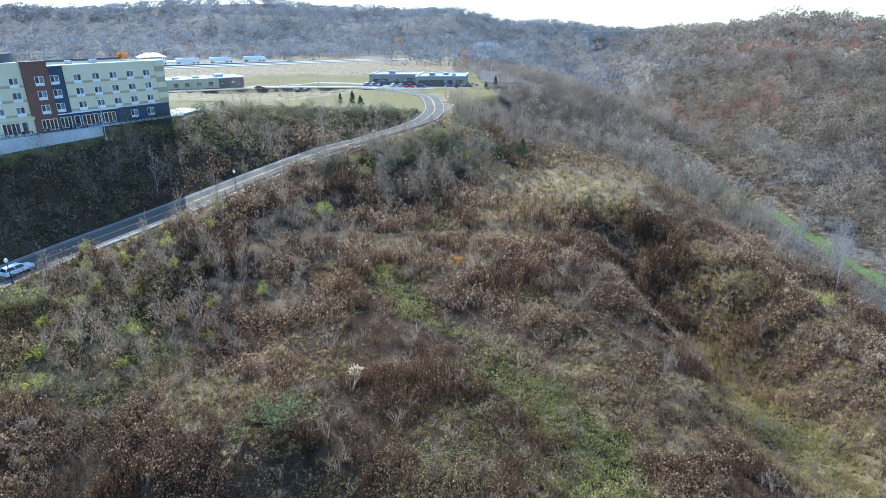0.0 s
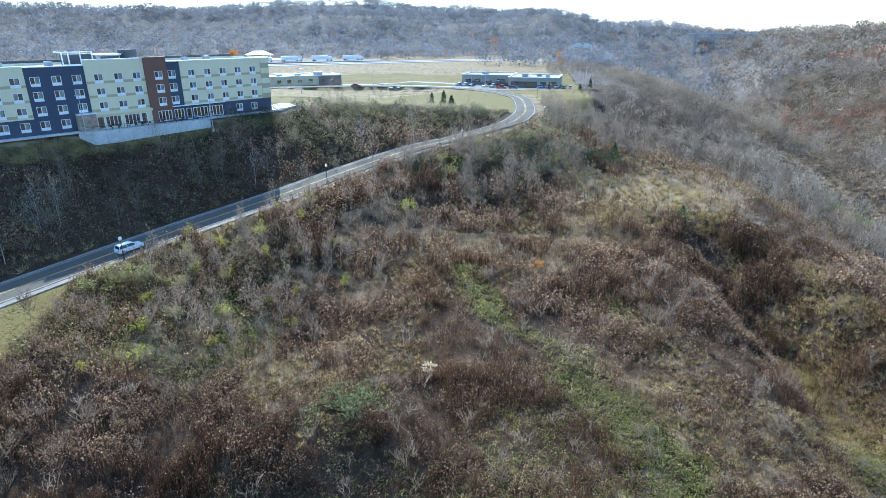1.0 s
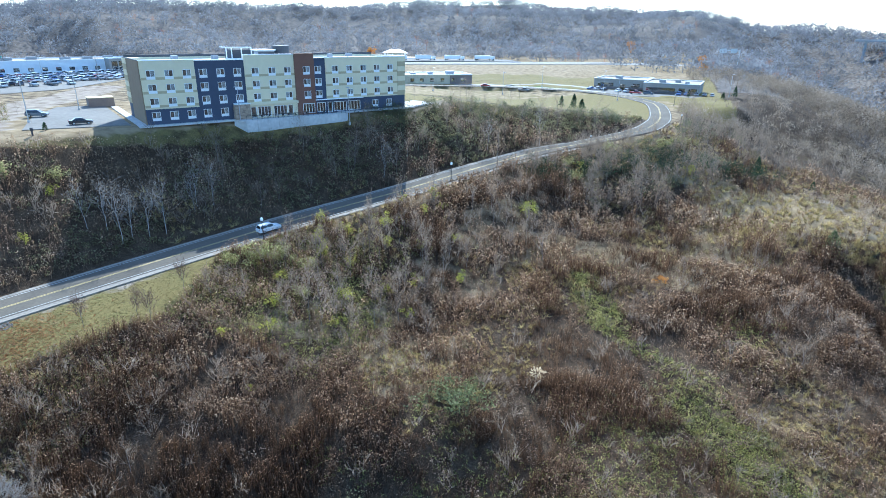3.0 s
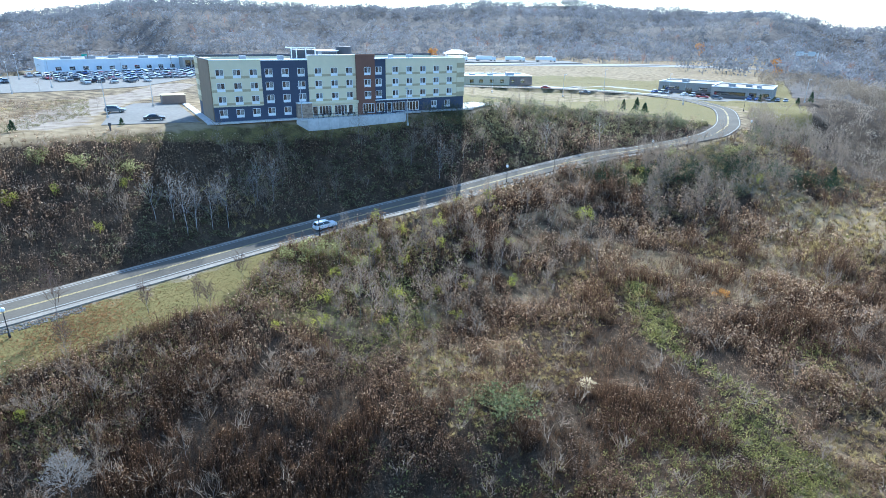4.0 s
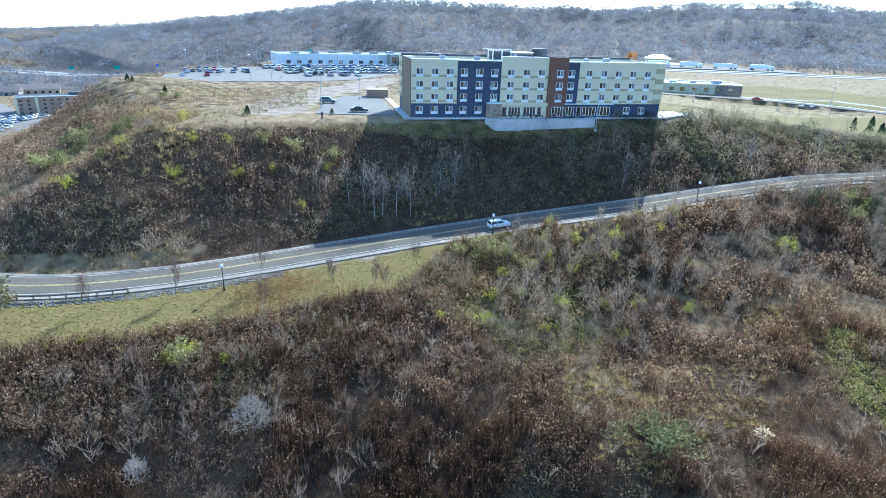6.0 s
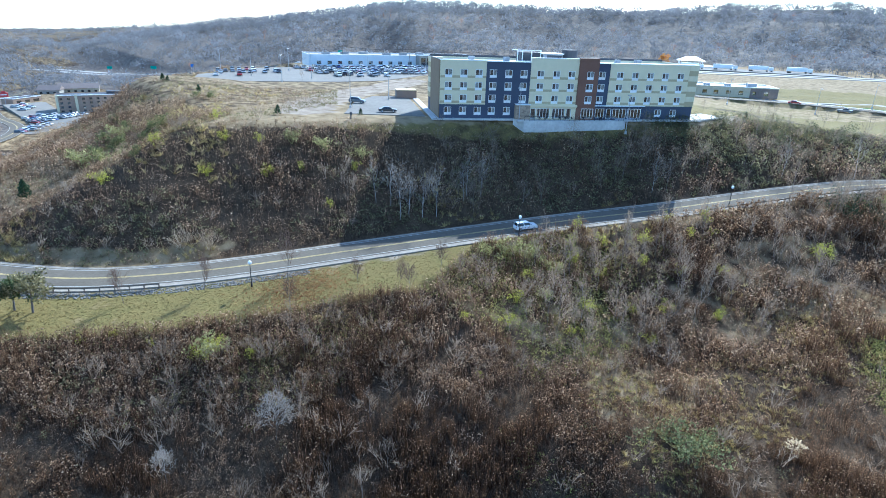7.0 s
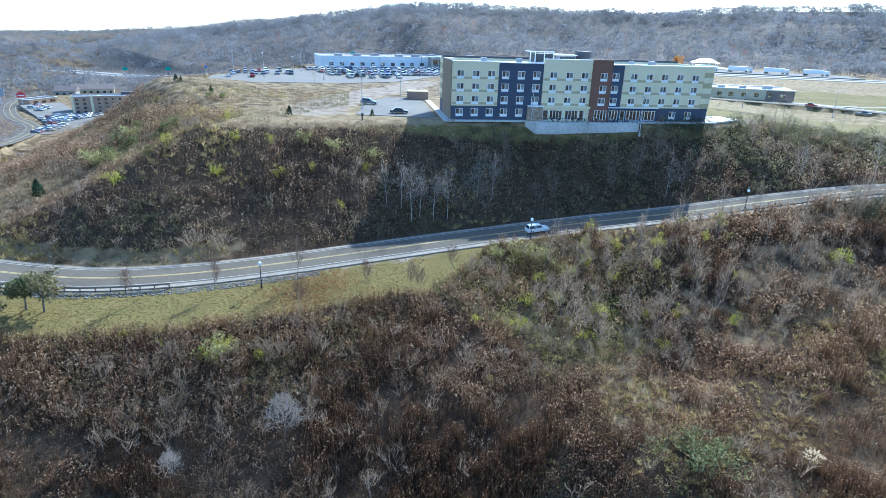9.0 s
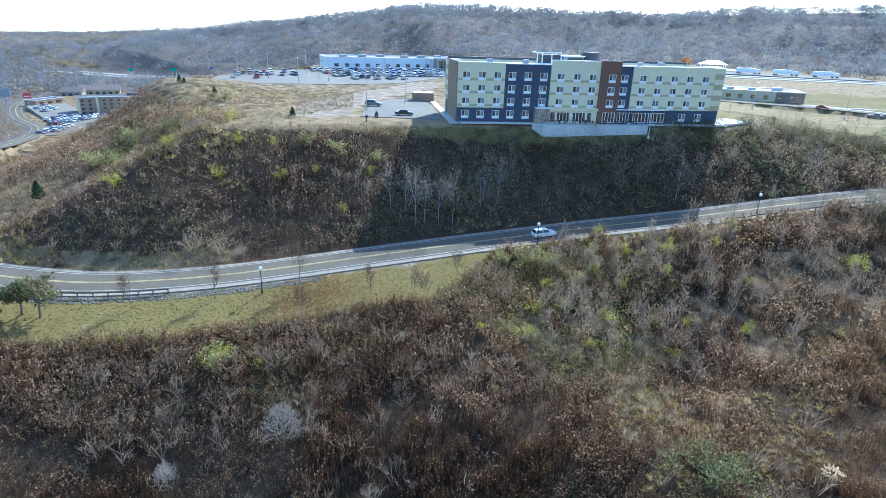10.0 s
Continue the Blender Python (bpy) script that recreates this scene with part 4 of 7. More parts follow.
# lower town by the far road
town_hotel = thing("roadside_hotel", "four-storey buff brick hotel with a grey roof", "hotel", pose(-451.0, 80.0, 0.0, 0, 0, 80))
town_hotel.scale = (1, 1, 0.86)
holes = [(2.0 + 4.2 * i, 3.6 + 4.2 * i, 1.0 + 3.0 * s, 2.6 + 3.0 * s) for i in range(14) for s in range(4)]
part("wall", wall_cells(0, 62, 0, 13.2, 0, 0.3, holes), M["brick"], town_hotel)
for e in ((0, 0.3, 0.3, 18), (61.7, 62, 0.3, 18), (0.3, 61.7, 17.7, 18)):
    part("wall", boxed(*e, 0, 13.2), M["brick"], town_hotel)
for x in (-0.3, 10.5, 40.0, 52.0):
    part("pilaster", boxed(x, x + 1.5, -0.5, 0, 0, 13.9), M["cream"], town_hotel)
part("roof", boxed(0.3, 61.7, 0.3, 17.7, 12.6, 12.9), M["dark_roof"], town_hotel)
part("coping", boxed(-0.3, 62.3, -0.4, 0.3, 13.2, 13.7), M["trim"], town_hotel)
part("roof_unit", boxed(30, 44, 5, 12, 12.9, 15.2), M["dark_roof"], town_hotel)
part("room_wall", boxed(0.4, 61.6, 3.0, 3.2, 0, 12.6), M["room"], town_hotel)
WT_FRAME = mesh_of("window_frame", ring(0, 1.6, 0, 1.6, 0.02, 0.12, 0.1, (0.5,)), M["dark_roof"])
WT_PANE = mesh_of("pane", boxed(0.08, 1.52, 0.08, 0.1, 0.08, 1.52), M["glass"])
for h in holes:
    w = new("window")
    w.parent = town_hotel
    w.matrix_basis = pose(h[0], 0, h[2])
    shared("window_frame", WT_FRAME, w)
    shared("pane", WT_PANE, w)
part("porch", boxed(24, 40, -9, 0, 3.4, 4.2, 0.05), M["trim"], town_hotel, "white flat porch roof")
for x in (24.6, 39.0):
    part("porch_post", boxed(x, x + 0.5, -8.6, -8.1, 0, 3.4), M["trim"], town_hotel)


def gabled(name, label, at, length, depth, eave, ridge, wall):
    g = thing(name, label, "building", at)
    part("wall", boxed(0, length, 0, depth, 0, eave), M[wall], g)
    bm = bmesh.new()
    v = [bm.verts.new(p) for p in ((-0.6, -0.8, eave), (length + 0.6, -0.8, eave), (length + 0.6, depth + 0.8, eave), (-0.6, depth + 0.8, eave), (-0.6, depth / 2, ridge), (length + 0.6, depth / 2, ridge))]
    for f in ((0, 1, 5, 4), (2, 3, 4, 5), (0, 4, 3), (1, 2, 5), (3, 2, 1, 0)):
        bm.faces.new([v[i] for i in f])
    part("roof", bm, M["office_band"], g)
    for i in range(int(length // 5)):
        part("window", boxed(1.5 + 5 * i, 3.5 + 5 * i, -0.06, 0.02, 1.0, 2.6), M["car_glass"], g)
    return g


gabled("roadside_house", "tan building with a brown gabled roof", pose(-592.0, 108.0, -2.0, 0, 0, 75), 30, 14, 4.0, 8.0, "tan_block")
gabled("roadside_house", "grey building with a brown hipped roof", pose(-586.0, 92.0, -2.0, 0, 0, 62), 16, 12, 4.0, 7.5, "office")
low_block("restaurant", "low brick restaurant with a dark roof", "restaurant", pose(-518.0, 65.5, -1.0, 0, 0, 125), 24.0, 10.0, 4.2, "brick", 0.0, "dark_roof", [(3, 7), (10, 14), (17, 22)], (0.9, 2.8))
slab("parking_lot", [(-508, 58), (-430, 58.5), (-400, 57), (-378, 46), (-372, 54), (-394, 74), (-420, 112), (-446, 112), (-452, 82), (-512, 84)], 1.1, M["lot"], "grey asphalt car park by the roadside hotel", "car park", 2.0)
sign = thing("pole_sign", "red and white roadside sign on a tall pole", "sign", pose(-512.0, 60.5, -1.5, 0, 0, 80))
sign.scale = (0.85, 0.85, 0.85)
part("pole", boxed(-0.25, 0.25, -0.25, 0.25, 0, 12.0), M["unit"], sign)
part("board", boxed(-3.0, 3.0, -0.35, 0.35, 8.5, 12.0, 0.1), M["red"], sign)
part("bar", boxed(-2.2, 2.2, -0.4, -0.36, 9.9, 10.6), M["trim"], sign)
part("cap", boxed(-1.6, 1.6, -0.35, 0.35, 12.0, 13.2, 0.2), M["red"], sign)
tower = thing("billboard", "grey billboard seen from behind", "billboard", pose(-549.0, 51.5, -2.0, 0, 0, 70))
tower.scale = (0.7, 0.7, 0.75)
part("pole", boxed(-0.5, 0.5, -0.5, 0.5, 0, 8), M["unit"], tower)
part("board", boxed(-5, 5, -0.4, 0.4, 7, 15), M["unit"], tower)

# rest stop and trucks by the highway
pav = thing("pavilion", "open pavilion with a broad white hipped roof", "pavilion", pose(-237.0, 506.0, 36.3, 0, 0, 30))
bm = bmesh.new()
v = [bm.verts.new(p) for p in ((-11, -8, 4.2), (11, -8, 4.2), (11, 8, 4.2), (-11, 8, 4.2), (-4, 0, 7.2), (4, 0, 7.2))]
for f in ((0, 1, 5, 4), (1, 2, 5), (2, 3, 4, 5), (3, 0, 4), (3, 2, 1, 0)):
    bm.faces.new([v[i] for i in f])
part("roof", bm, M["trim"], pav)
for x in (-9, -3, 3, 9):
    for y in (-6.5, 6.5):
        part("post", boxed(x - 0.2, x + 0.2, y - 0.2, y + 0.2, -2, 4.2), M["trim"], pav)
part("core", boxed(-7, 7, -3, 3, -2, 4.0), M["tan_block"], pav)
truck0 = thing("truck", "white box trailer truck parked by the highway", "truck", pose(-205, 478, 36.0, 0, 0, 28), "parked trucks")
part("trailer", boxed(0, 13.5, 0, 2.6, 1.2, 4.1, 0.05), M["trim"], truck0)
part("cab", boxed(14.0, 17.2, 0.1, 2.5, 0.7, 3.4, 0.25), M["paint0"], truck0)
for x in (1.2, 2.6, 13.0, 16.2):
    for y in (0.0, 2.3):
        w = bmesh.new()
        tube(w, (x, y, 0.5), (x, y + 0.3, 0.5), 0.5, 0.5, 12)
        part("wheel", w, M["tyre"], truck0)
for x, y in ((-183, 490), (-160, 503), (-226, 466)):
    copy_thing(truck0, pose(x, y, 36.0, 0, 0, 28))
slab("parking_lot", [(-268, 470), (-250, 440), (-120, 505), (-140, 535)], 36.0, M["lot"], "pale paved lorry park beside the highway", "car park", 3.0)
slab("pavement", [(-275, 505), (-262, 480), (-200, 512), (-214, 536)], 36.3, M["concrete"], "pale concrete plaza under the pavilion", "pavement", 4.0)

# distant bridge
bridge = thing("bridge", "distant grey road bridge on tall piers", "bridge", pose(171.0, 740.0, 0.0, 0, 0, -15.6))
part("deck", boxed(0, 72, -5, 5, 54.2, 55.3), M["unit"], bridge)
part("parapet", boxed(0, 72, -5.2, -5.0, 55.3, 56.2), M["concrete"], bridge)
for x in (10, 28, 46, 64):
    part("pier", boxed(x - 1.2, x + 1.2, -3, 3, 30, 54.2), M["unit"], bridge)

# power line behind the car park
PYLONS = [(-300.0, 150.0), (-275.0, 183.0), (-253.6, 211.0), (-229.0, 237.0), (-203.0, 260.0), (-172.0, 284.0)]
for i, (x, y) in enumerate(PYLONS):
    pz = ground1(x, y)
    up = thing("utility_pole", "weathered wooden utility pole with a crossarm", "utility pole", pose(x, y, pz, 0, 0, 45), "power line poles")
    b = bmesh.new()
    tube(b, (0, 0, -0.5), (0, 0, 10.5), 0.17, 0.12, 8)
    part("post", b, M["wood"], up)
    part("crossarm", boxed(-1.2, 1.2, -0.07, 0.07, 9.7, 9.9, 0.01), M["wood"], up)
    if i:
        x0, y0 = PYLONS[i - 1]
        z0 = ground1(x0, y0)
        wires = thing("overhead_wire", "thin dark overhead wire between poles", "wire", None, "overhead wires")
        for off in (-1.0, 1.0):
            b = bmesh.new()
            pts = [Vector((x0 + (x - x0) * k / 8 + off * 0.7, y0 + (y - y0) * k / 8 + off * 0.7, z0 + 9.9 + (pz - z0) * k / 8 - 0.9 * (1 - (k / 4 - 1) ** 2))) for k in range(9)]
            for p, q in zip(pts[:-1], pts[1:]):
                tube(b, p, q, 0.035, 0.035, 4, False)
            part("strand", b, M["black"], wires)


# ---- signs, lamps, poles ----
def lamp_post(x, y, z):
    p = thing("lamp_post", "black lamp post with a white globe by the road", "lamp post", pose(x, y, z), "road lamps")
    b = bmesh.new()
    tube(b, (0, 0, -0.6), (0, 0, 0.5), 0.17, 0.15, 10)
    tube(b, (0, 0, 0.5), (0, 0, 0.62), 0.19, 0.1, 10)
    part("base", b, M["black"], p)
    b = bmesh.new()
    tube(b, (0, 0, 0.62), (0, 0, 3.85), 0.075, 0.06, 8)
    part("pole", b, M["black"], p)
    b = bmesh.new()
    tube(b, (0, 0, 3.85), (0, 0, 3.98), 0.07, 0.2, 10)
    part("collar", b, M["black"], p)
    b = bmesh.new()
    bmesh.ops.create_uvsphere(b, u_segments=14, v_segments=9, radius=0.3)
    for v in b.verts:
        v.co.z = v.co.z * 1.2 + 4.28
    part("globe", b, M["globe"], p, "white acorn globe")
    return p


lamp0 = lamp_post(-68.6, 85.7, ground1(-68.6, 85.7))
LAMPS = [(-47.3, 131.5), (-19.0, 168.4), (4.6, 199.5), (-85.0, 37.8), (2.4, 252.0)]
for x, y in LAMPS:
    copy_thing(lamp0, pose(x, y, ground1(x, y)))


def tall_pole(x, y, z, h=9.5):
    p = thing("light_pole", "tall thin grey car park light pole", "light pole", pose(x, y, z), "car park lights")
    b = bmesh.new()
    tube(b, (0, 0, 0), (0, 0, 0.7), 0.3, 0.3, 10)
    part("footing", b, M["concrete"], p)
    b = bmesh.new()
    tube(b, (0, 0, 0.7), (0, 0, h), 0.11, 0.06, 8)
    part("pole", b, M["galv"], p)
    part("head", boxed(-0.25, 0.25, -0.9, 0.1, h, h + 0.18, 0.03), M["galv"], p)
    return p


pole0 = tall_pole(*hp(-9.6, 37.2), 39.4)
for q in (hp(-21.3, 18.3), hp(47, -5.2), hp(19.6, -2.6)):
    copy_thing(pole0, pose(*q, min(39.4, ground1(*q))))
for x, y in ((-215, 128), (-235, 112), (-255, 140), (-228, 165), (-246, 104), (-214, 178), (-206, 110)):
    copy_thing(pole0, pose(x, y, 39.4, 0, 0, 40))
for x, y in ((-20, 262), (25, 292), (-30, 300), (-60, 300), (-95, 240), (-70, 262)):
    copy_thing(pole0, pose(x, y, ground1(x, y), 0, 0, 80))

shed = thing("refuse_enclosure", "grey-green walled refuse enclosure with flat cap", "enclosure", pose(*hp(-6.8, 41.6), 39.4, 0, 0, HOTEL_YAW))
part("wall", boxed(0, 6.2, 0, 0.3, 0, 2.3), M["office_band"], shed)
part("wall", boxed(0, 0.3, 0.3, 5, 0, 2.3), M["office_band"], shed)
part("wall", boxed(5.9, 6.2, 0.3, 5, 0, 2.3), M["office_band"], shed)
part("coping", boxed(-0.1, 6.3, -0.1, 5.1, 2.3, 2.45, 0.02), M["stripe"], shed)
post = thing("marker_post", "short dark post with a box at the lot's edge", "post", pose(*hp(-21.5, -1.6), ground1(*hp(-21.5, -1.6)) - 0.05))
part("stem", boxed(-0.12, 0.12, -0.1, 0.1, 0, 1.2), M["dark_roof"], post)
part("box", boxed(-0.28, 0.28, -0.18, 0.18, 1.0, 1.7, 0.03), M["dark_roof"], post)

for x, y, z, w, h, m, lab in ((-650, 205, 6, 5.5, 2.8, "green_sign", "green highway sign panel on posts"), (-600, 225, 11, 2.6, 2.4, "blue_sign", "blue highway service sign on posts"), (-730, 185, 1, 5, 2.8, "green_sign", "green highway sign panel on posts"), (-455, 300, 30, 4, 2.8, "green_sign", "green highway sign panel on posts")):
    s = thing("road_sign", lab, "road sign", pose(x, y, z, 0, 0, 72))
    for px in (-w / 3, w / 3):
        part("post", boxed(px - 0.12, px + 0.12, 0.05, 0.3, -3, 6.5), M["galv"], s)
    part("panel", boxed(-w / 2, w / 2, -0.08, 0.05, 6.0, 6.0 + h, 0.02), M[m], s)

gantry = thing("road_sign", "pale highway sign gantry seen from behind", "road sign", pose(45.0, 590.0, ground1(45.0, 590.0), 0, 0, 5))
for px in (-8, 8):
    part("post", boxed(px - 0.4, px + 0.4, -0.3, 0.3, -2, 13), M["galv"], gantry)
part("beam", boxed(-8, 8, -0.3, 0.3, 11.5, 12.2), M["galv"], gantry)
for px in (-5, 3.5):
    part("panel", boxed(px - 2.6, px + 2.6, 0.3, 0.5, 10, 13.6), M["galv"], gantry)

# ---- guard rails ----


def guard_rail(label, i0, i1, offset):
    g = thing("guard_rail", label, "guard rail")
    line = LINE[i0:i1]
    t = TAN[i0:i1]
    pts = [(*(p[:2] + np.array((-q[1], q[0])) * offset), p[2]) for p, q in zip(line, t)]
    bm = bmesh.new()
    prev = None
    for p, q in zip(pts[::2], t[::2]):
        out = Vector((-q[1], q[0], 0))
        rg = [bm.verts.new(Vector(p) + out * o + Vector((0, 0, h))) for o, h in ((0.0, 0.45), (0.05, 0.53), (0.0, 0.6), (0.05, 0.68), (0.0, 0.75), (-0.05, 0.75), (-0.05, 0.45))]
        if prev:
            for k in range(7):
                bm.faces.new((prev[k], rg[k], rg[(k + 1) % 7], prev[(k + 1) % 7]))
        prev = rg
    part("rail", bm, M["steel"], g)
    pm = mesh_of("post", boxed(-0.08, 0.08, -0.09, 0.09, -0.9, 0.78, 0.01), M["wood"])
    for p in pts[::2]:
        shared("post", pm, g, pose(p[0], p[1], p[2]))
    return g


def station(x, y):
    return int(np.argmin(np.hypot(LINE[:, 0] - x, LINE[:, 1] - y)))


guard_rail("weathered steel guard rail on short posts", station(-135, -3), station(-97.5, 30), -5.3)
guard_rail("weathered steel guard rail above the wooded bank", station(-53, 126), station(1, 205), -5.0)


# ---- cars ----
def hull(outline, half, taper=0.06):
    """A side outline swept across the width, drawn in a little at top and bottom."""
    bm = bmesh.new()
    rings = []
    for y, k in ((-half, 0), (-half + taper, 1), (half - taper, 1), (half, 0)):
        cx, cz = sum(p[0] for p in outline) / len(outline), sum(p[1] for p in outline) / len(outline)
        g = 0.0 if k else 0.05
        rings.append([bm.verts.new((x + (cx - x) * g * 0.4, y, z + (cz - z) * g * 2)) for x, z in outline])
    n = len(outline)
    for a, b in zip(rings[:-1], rings[1:]):
        for i in range(n):
            bm.faces.new((a[i], a[(i + 1) % n], b[(i + 1) % n], b[i]))
    bm.faces.new(rings[0][::-1])
    bm.faces.new(rings[-1])
    bmesh.ops.recalc_face_normals(bm, faces=bm.faces)
    return bm


def frustum(x0, x1, y, z0, X0, X1, Y, z1):
    bm = bmesh.new()
    v = [bm.verts.new(p) for p in ((x0, -y, z0), (x1, -y, z0), (x1, y, z0), (x0, y, z0), (X0, -Y, z1), (X1, -Y, z1), (X1, Y, z1), (X0, Y, z1))]
    for f in ((3, 2, 1, 0), (4, 5, 6, 7), (0, 1, 5, 4), (1, 2, 6, 5), (2, 3, 7, 6), (3, 0, 4, 7)):
        bm.faces.new([v[i] for i in f])
    return bm


CAR_SHAPES = {
    # outline, half width, cabin (x0 x1 X0 X1 roof height), length
    "suv": ([(0.08, 0.32), (0.0, 0.6), (0.1, 0.88), (1.2, 1.05), (4.55, 1.08), (4.7, 0.85), (4.62, 0.32)], 0.92, (1.1, 4.58, 1.95, 4.25, 1.66)),
    "sedan": ([(0.08, 0.28), (0.0, 0.52), (0.12, 0.75), (1.3, 0.92), (3.95, 0.95), (4.65, 0.92), (4.72, 0.6), (4.62, 0.28)], 0.9, (1.25, 4.1, 2.0, 3.35, 1.42)),
    "pickup": ([(0.08, 0.4), (0.0, 0.7), (0.1, 1.0), (1.35, 1.12), (5.35, 1.12), (5.45, 0.9), (5.4, 0.4)], 0.96, (1.3, 3.5, 1.95, 3.3, 1.8)),
}
WHEEL = bmesh.new()
tube(WHEEL, (0, -0.1, 0), (0, 0.1, 0), 0.34, 0.34, 12)
WHEEL = mesh_of("tyre", WHEEL, M["tyre"])
RIM = bmesh.new()
tube(RIM, (0, -0.115, 0), (0, 0.115, 0), 0.2, 0.2, 8)
RIM = mesh_of("rim", RIM, M["galv"])
CAR_MESH = {}
for kind, (outline, half, cab) in CAR_SHAPES.items():
    L = max(p[0] for p in outline)
    belt = 1.0 if kind == "sedan" else 1.1
    belt = min(belt, cab[4] - 0.4)
    glassm = mesh_of("cabin_glass", frustum(cab[0], cab[1], half - 0.06, belt - 0.12, cab[2], cab[3], half - 0.24, cab[4] - 0.05), M["car_glass"])
    lights = [mesh_of("headlight", boxed(-0.01, 0.12, -0.2, 0.2, 0.62, 0.78, 0.02), M["lens"]), mesh_of("tail_light", boxed(L - 0.14, L + 0.005, -0.1, 0.1, 0.72, 1.0, 0.02), M["tail"])]
    for p in range(6):
        b = hull(outline, half)
        roof = frustum(cab[2] - 0.08, cab[3] + 0.1, half - 0.22, cab[4] - 0.06, cab[2] + 0.1, cab[3] - 0.08, half - 0.32, cab[4] + 0.02)
        bodym = mesh_of("body", b, M["paint%d" % p])
        roofm = mesh_of("roof", roof, M["paint%d" % p])
        CAR_MESH[kind, p] = (bodym, roofm, glassm, lights, L, half)
PAINT = ["white", "black", "silver", "dark grey", "blue", "red"]
CAR_PROTO = {}


def car(kind, p, m, where, group=""):
    """A car whose front points along -x of its pose."""
    key = (kind, p, where)
    if key in CAR_PROTO:
        return copy_thing(CAR_PROTO[key], m)
    body, roof, gl, lights, L, half = CAR_MESH[kind, p]
    names = {"suv": "sport utility vehicle", "sedan": "saloon car", "pickup": "pickup truck"}
    c = thing("car", "%s %s %s" % (PAINT[p], names[kind], where), "car", m, group)
    b = shared("body", body, c)
    shared("roof", roof, c)
    shared("cabin_glass", gl, c)
    for sgn in (-1, 1):
        shared("headlight", lights[0], c, pose(0.05, sgn * (half - 0.3), 0))
        shared("tail_light", lights[1], c, pose(-0.02, sgn * (half - 0.16), 0))
        for x in (0.9, L - 0.95):
            w = shared("wheel", WHEEL, c, pose(x, sgn * (half - 0.1), 0.34))
            shared("rim", RIM, w)
    CAR_PROTO[key] = c
    return c


def on_road(i, lane):
    """A pose on the road at a station, facing back along it where lane is on the left."""
    p, t = LINE[i], TAN[i]
    n = np.array((-t[1], t[0]))
    yaw = math.degrees(math.atan2(t[1], t[0]))
    slope = math.degrees(math.atan2(LINE[i + 2][2] - LINE[i - 2][2], np.linalg.norm(LINE[i + 2][:2] - LINE[i - 2][:2])))
    turn = 180 if lane < 0 else 0
    q = p[:2] + n * lane
    return pose(q[0], q[1], p[2] + 0.02, 0, 0, yaw + turn) @ pose(0, 0, 0, 0, slope if turn else -slope, 0) @ pose(-2.35, 0, 0)


white_suv = car("suv", 0, on_road(station(-72.3, 91.0), -1.75), "driving on the two-lane road")
for sgn in (-1, 1):
    for xa, xb in ((1.12, 1.95), (2.84, 3.1), (4.56, 4.25)):
        pil = bmesh.new()
        tube(pil, (xa, sgn * 0.86, 1.0), (xb, sgn * 0.685, 1.61), 0.05, 0.045, 5)
        part("pillar", pil, M["paint0"], white_suv)
    part("mirror", boxed(1.5, 1.68, sgn * 0.9 - 0.08, sgn * 0.9 + 0.08, 1.08, 1.22, 0.03), M["paint0"], white_suv)
    part("roof_rail", boxed(2.1, 4.1, sgn * 0.6 - 0.02, sgn * 0.6 + 0.02, 1.68, 1.73), M["galv"], white_suv)
part("number_plate", boxed(4.68, 4.72, -0.2, 0.2, 0.7, 0.82), M["trim"], white_suv)
car("suv", 3, pose(*hp(-17.0, 27.0), 39.46, 0, 0, HOTEL_YAW + 160), "parked in the hotel car park")
car("sedan", 1, pose(*hp(-9.6, 9.6), 39.46, 0, 0, HOTEL_YAW + 178), "parked beside the hotel")
# the big lot before the warehouse
LOT_AT = np.array((-275.0, 162.5))
LX = np.array((math.cos(radians(67.5)), math.sin(radians(67.5))))
LY = np.array((LX[1], -LX[0]))


def lp(u, v):
    return tuple(LOT_AT + u * LX + v * LY)


slab("parking_lot", [lp(-52, 50), lp(-53, 64), lp(-38, 80), lp(0, 83), lp(18, 78), lp(50, 46), lp(88, 40), lp(88, 3), lp(-8, 3), lp(-30, 14)], 39.45, M["lot"], "broad grey asphalt lot before the warehouse", "car park", 3.0)
# weighted to white and silver, partly to paint in sun glare on the roofs
PAINTS = [0, 0, 0, 0, 2, 2, 2, 2, 3, 3, 1, 4, 5]
KINDS = ["sedan", "suv", "sedan", "suv", "pickup"]
# rows: distance from the warehouse, first and last place, share left empty
LOT_ROWS = [(9, -8, 84, 0.14), (15, -8, 84, 0.16), (24, -4, 80, 0.14), (30, -4, 74, 0.16), (39, -2, 62, 0.18), (45, -2, 50, 0.3), (54, 4, 42, 0.45), (60, 4, 36, 0.6), (70, -30, 24, 0.85),
            (27, -38, -12, 0.25), (36, -44, -14, 0.25), (42, -46, -14, 0.3), (56, -48, -30, 0.8)]
for row, (v, lo, hi, empty) in enumerate(LOT_ROWS):
    for i in range(int((hi - lo) / 3.0)):
        if RNG.random() < empty:
            continue
        u = lo + 3.0 * i + RNG.normal(0, 0.1)
        k, p = KINDS[RNG.integers(5)], PAINTS[RNG.integers(len(PAINTS))]
        car(k, p, pose(*lp(u, v), 39.45, 0, 0, 67.5 - 90 + (180 if row % 2 else 0)) @ pose(-2.3, 0, 0), "parked in the warehouse lot", "warehouse lot cars")
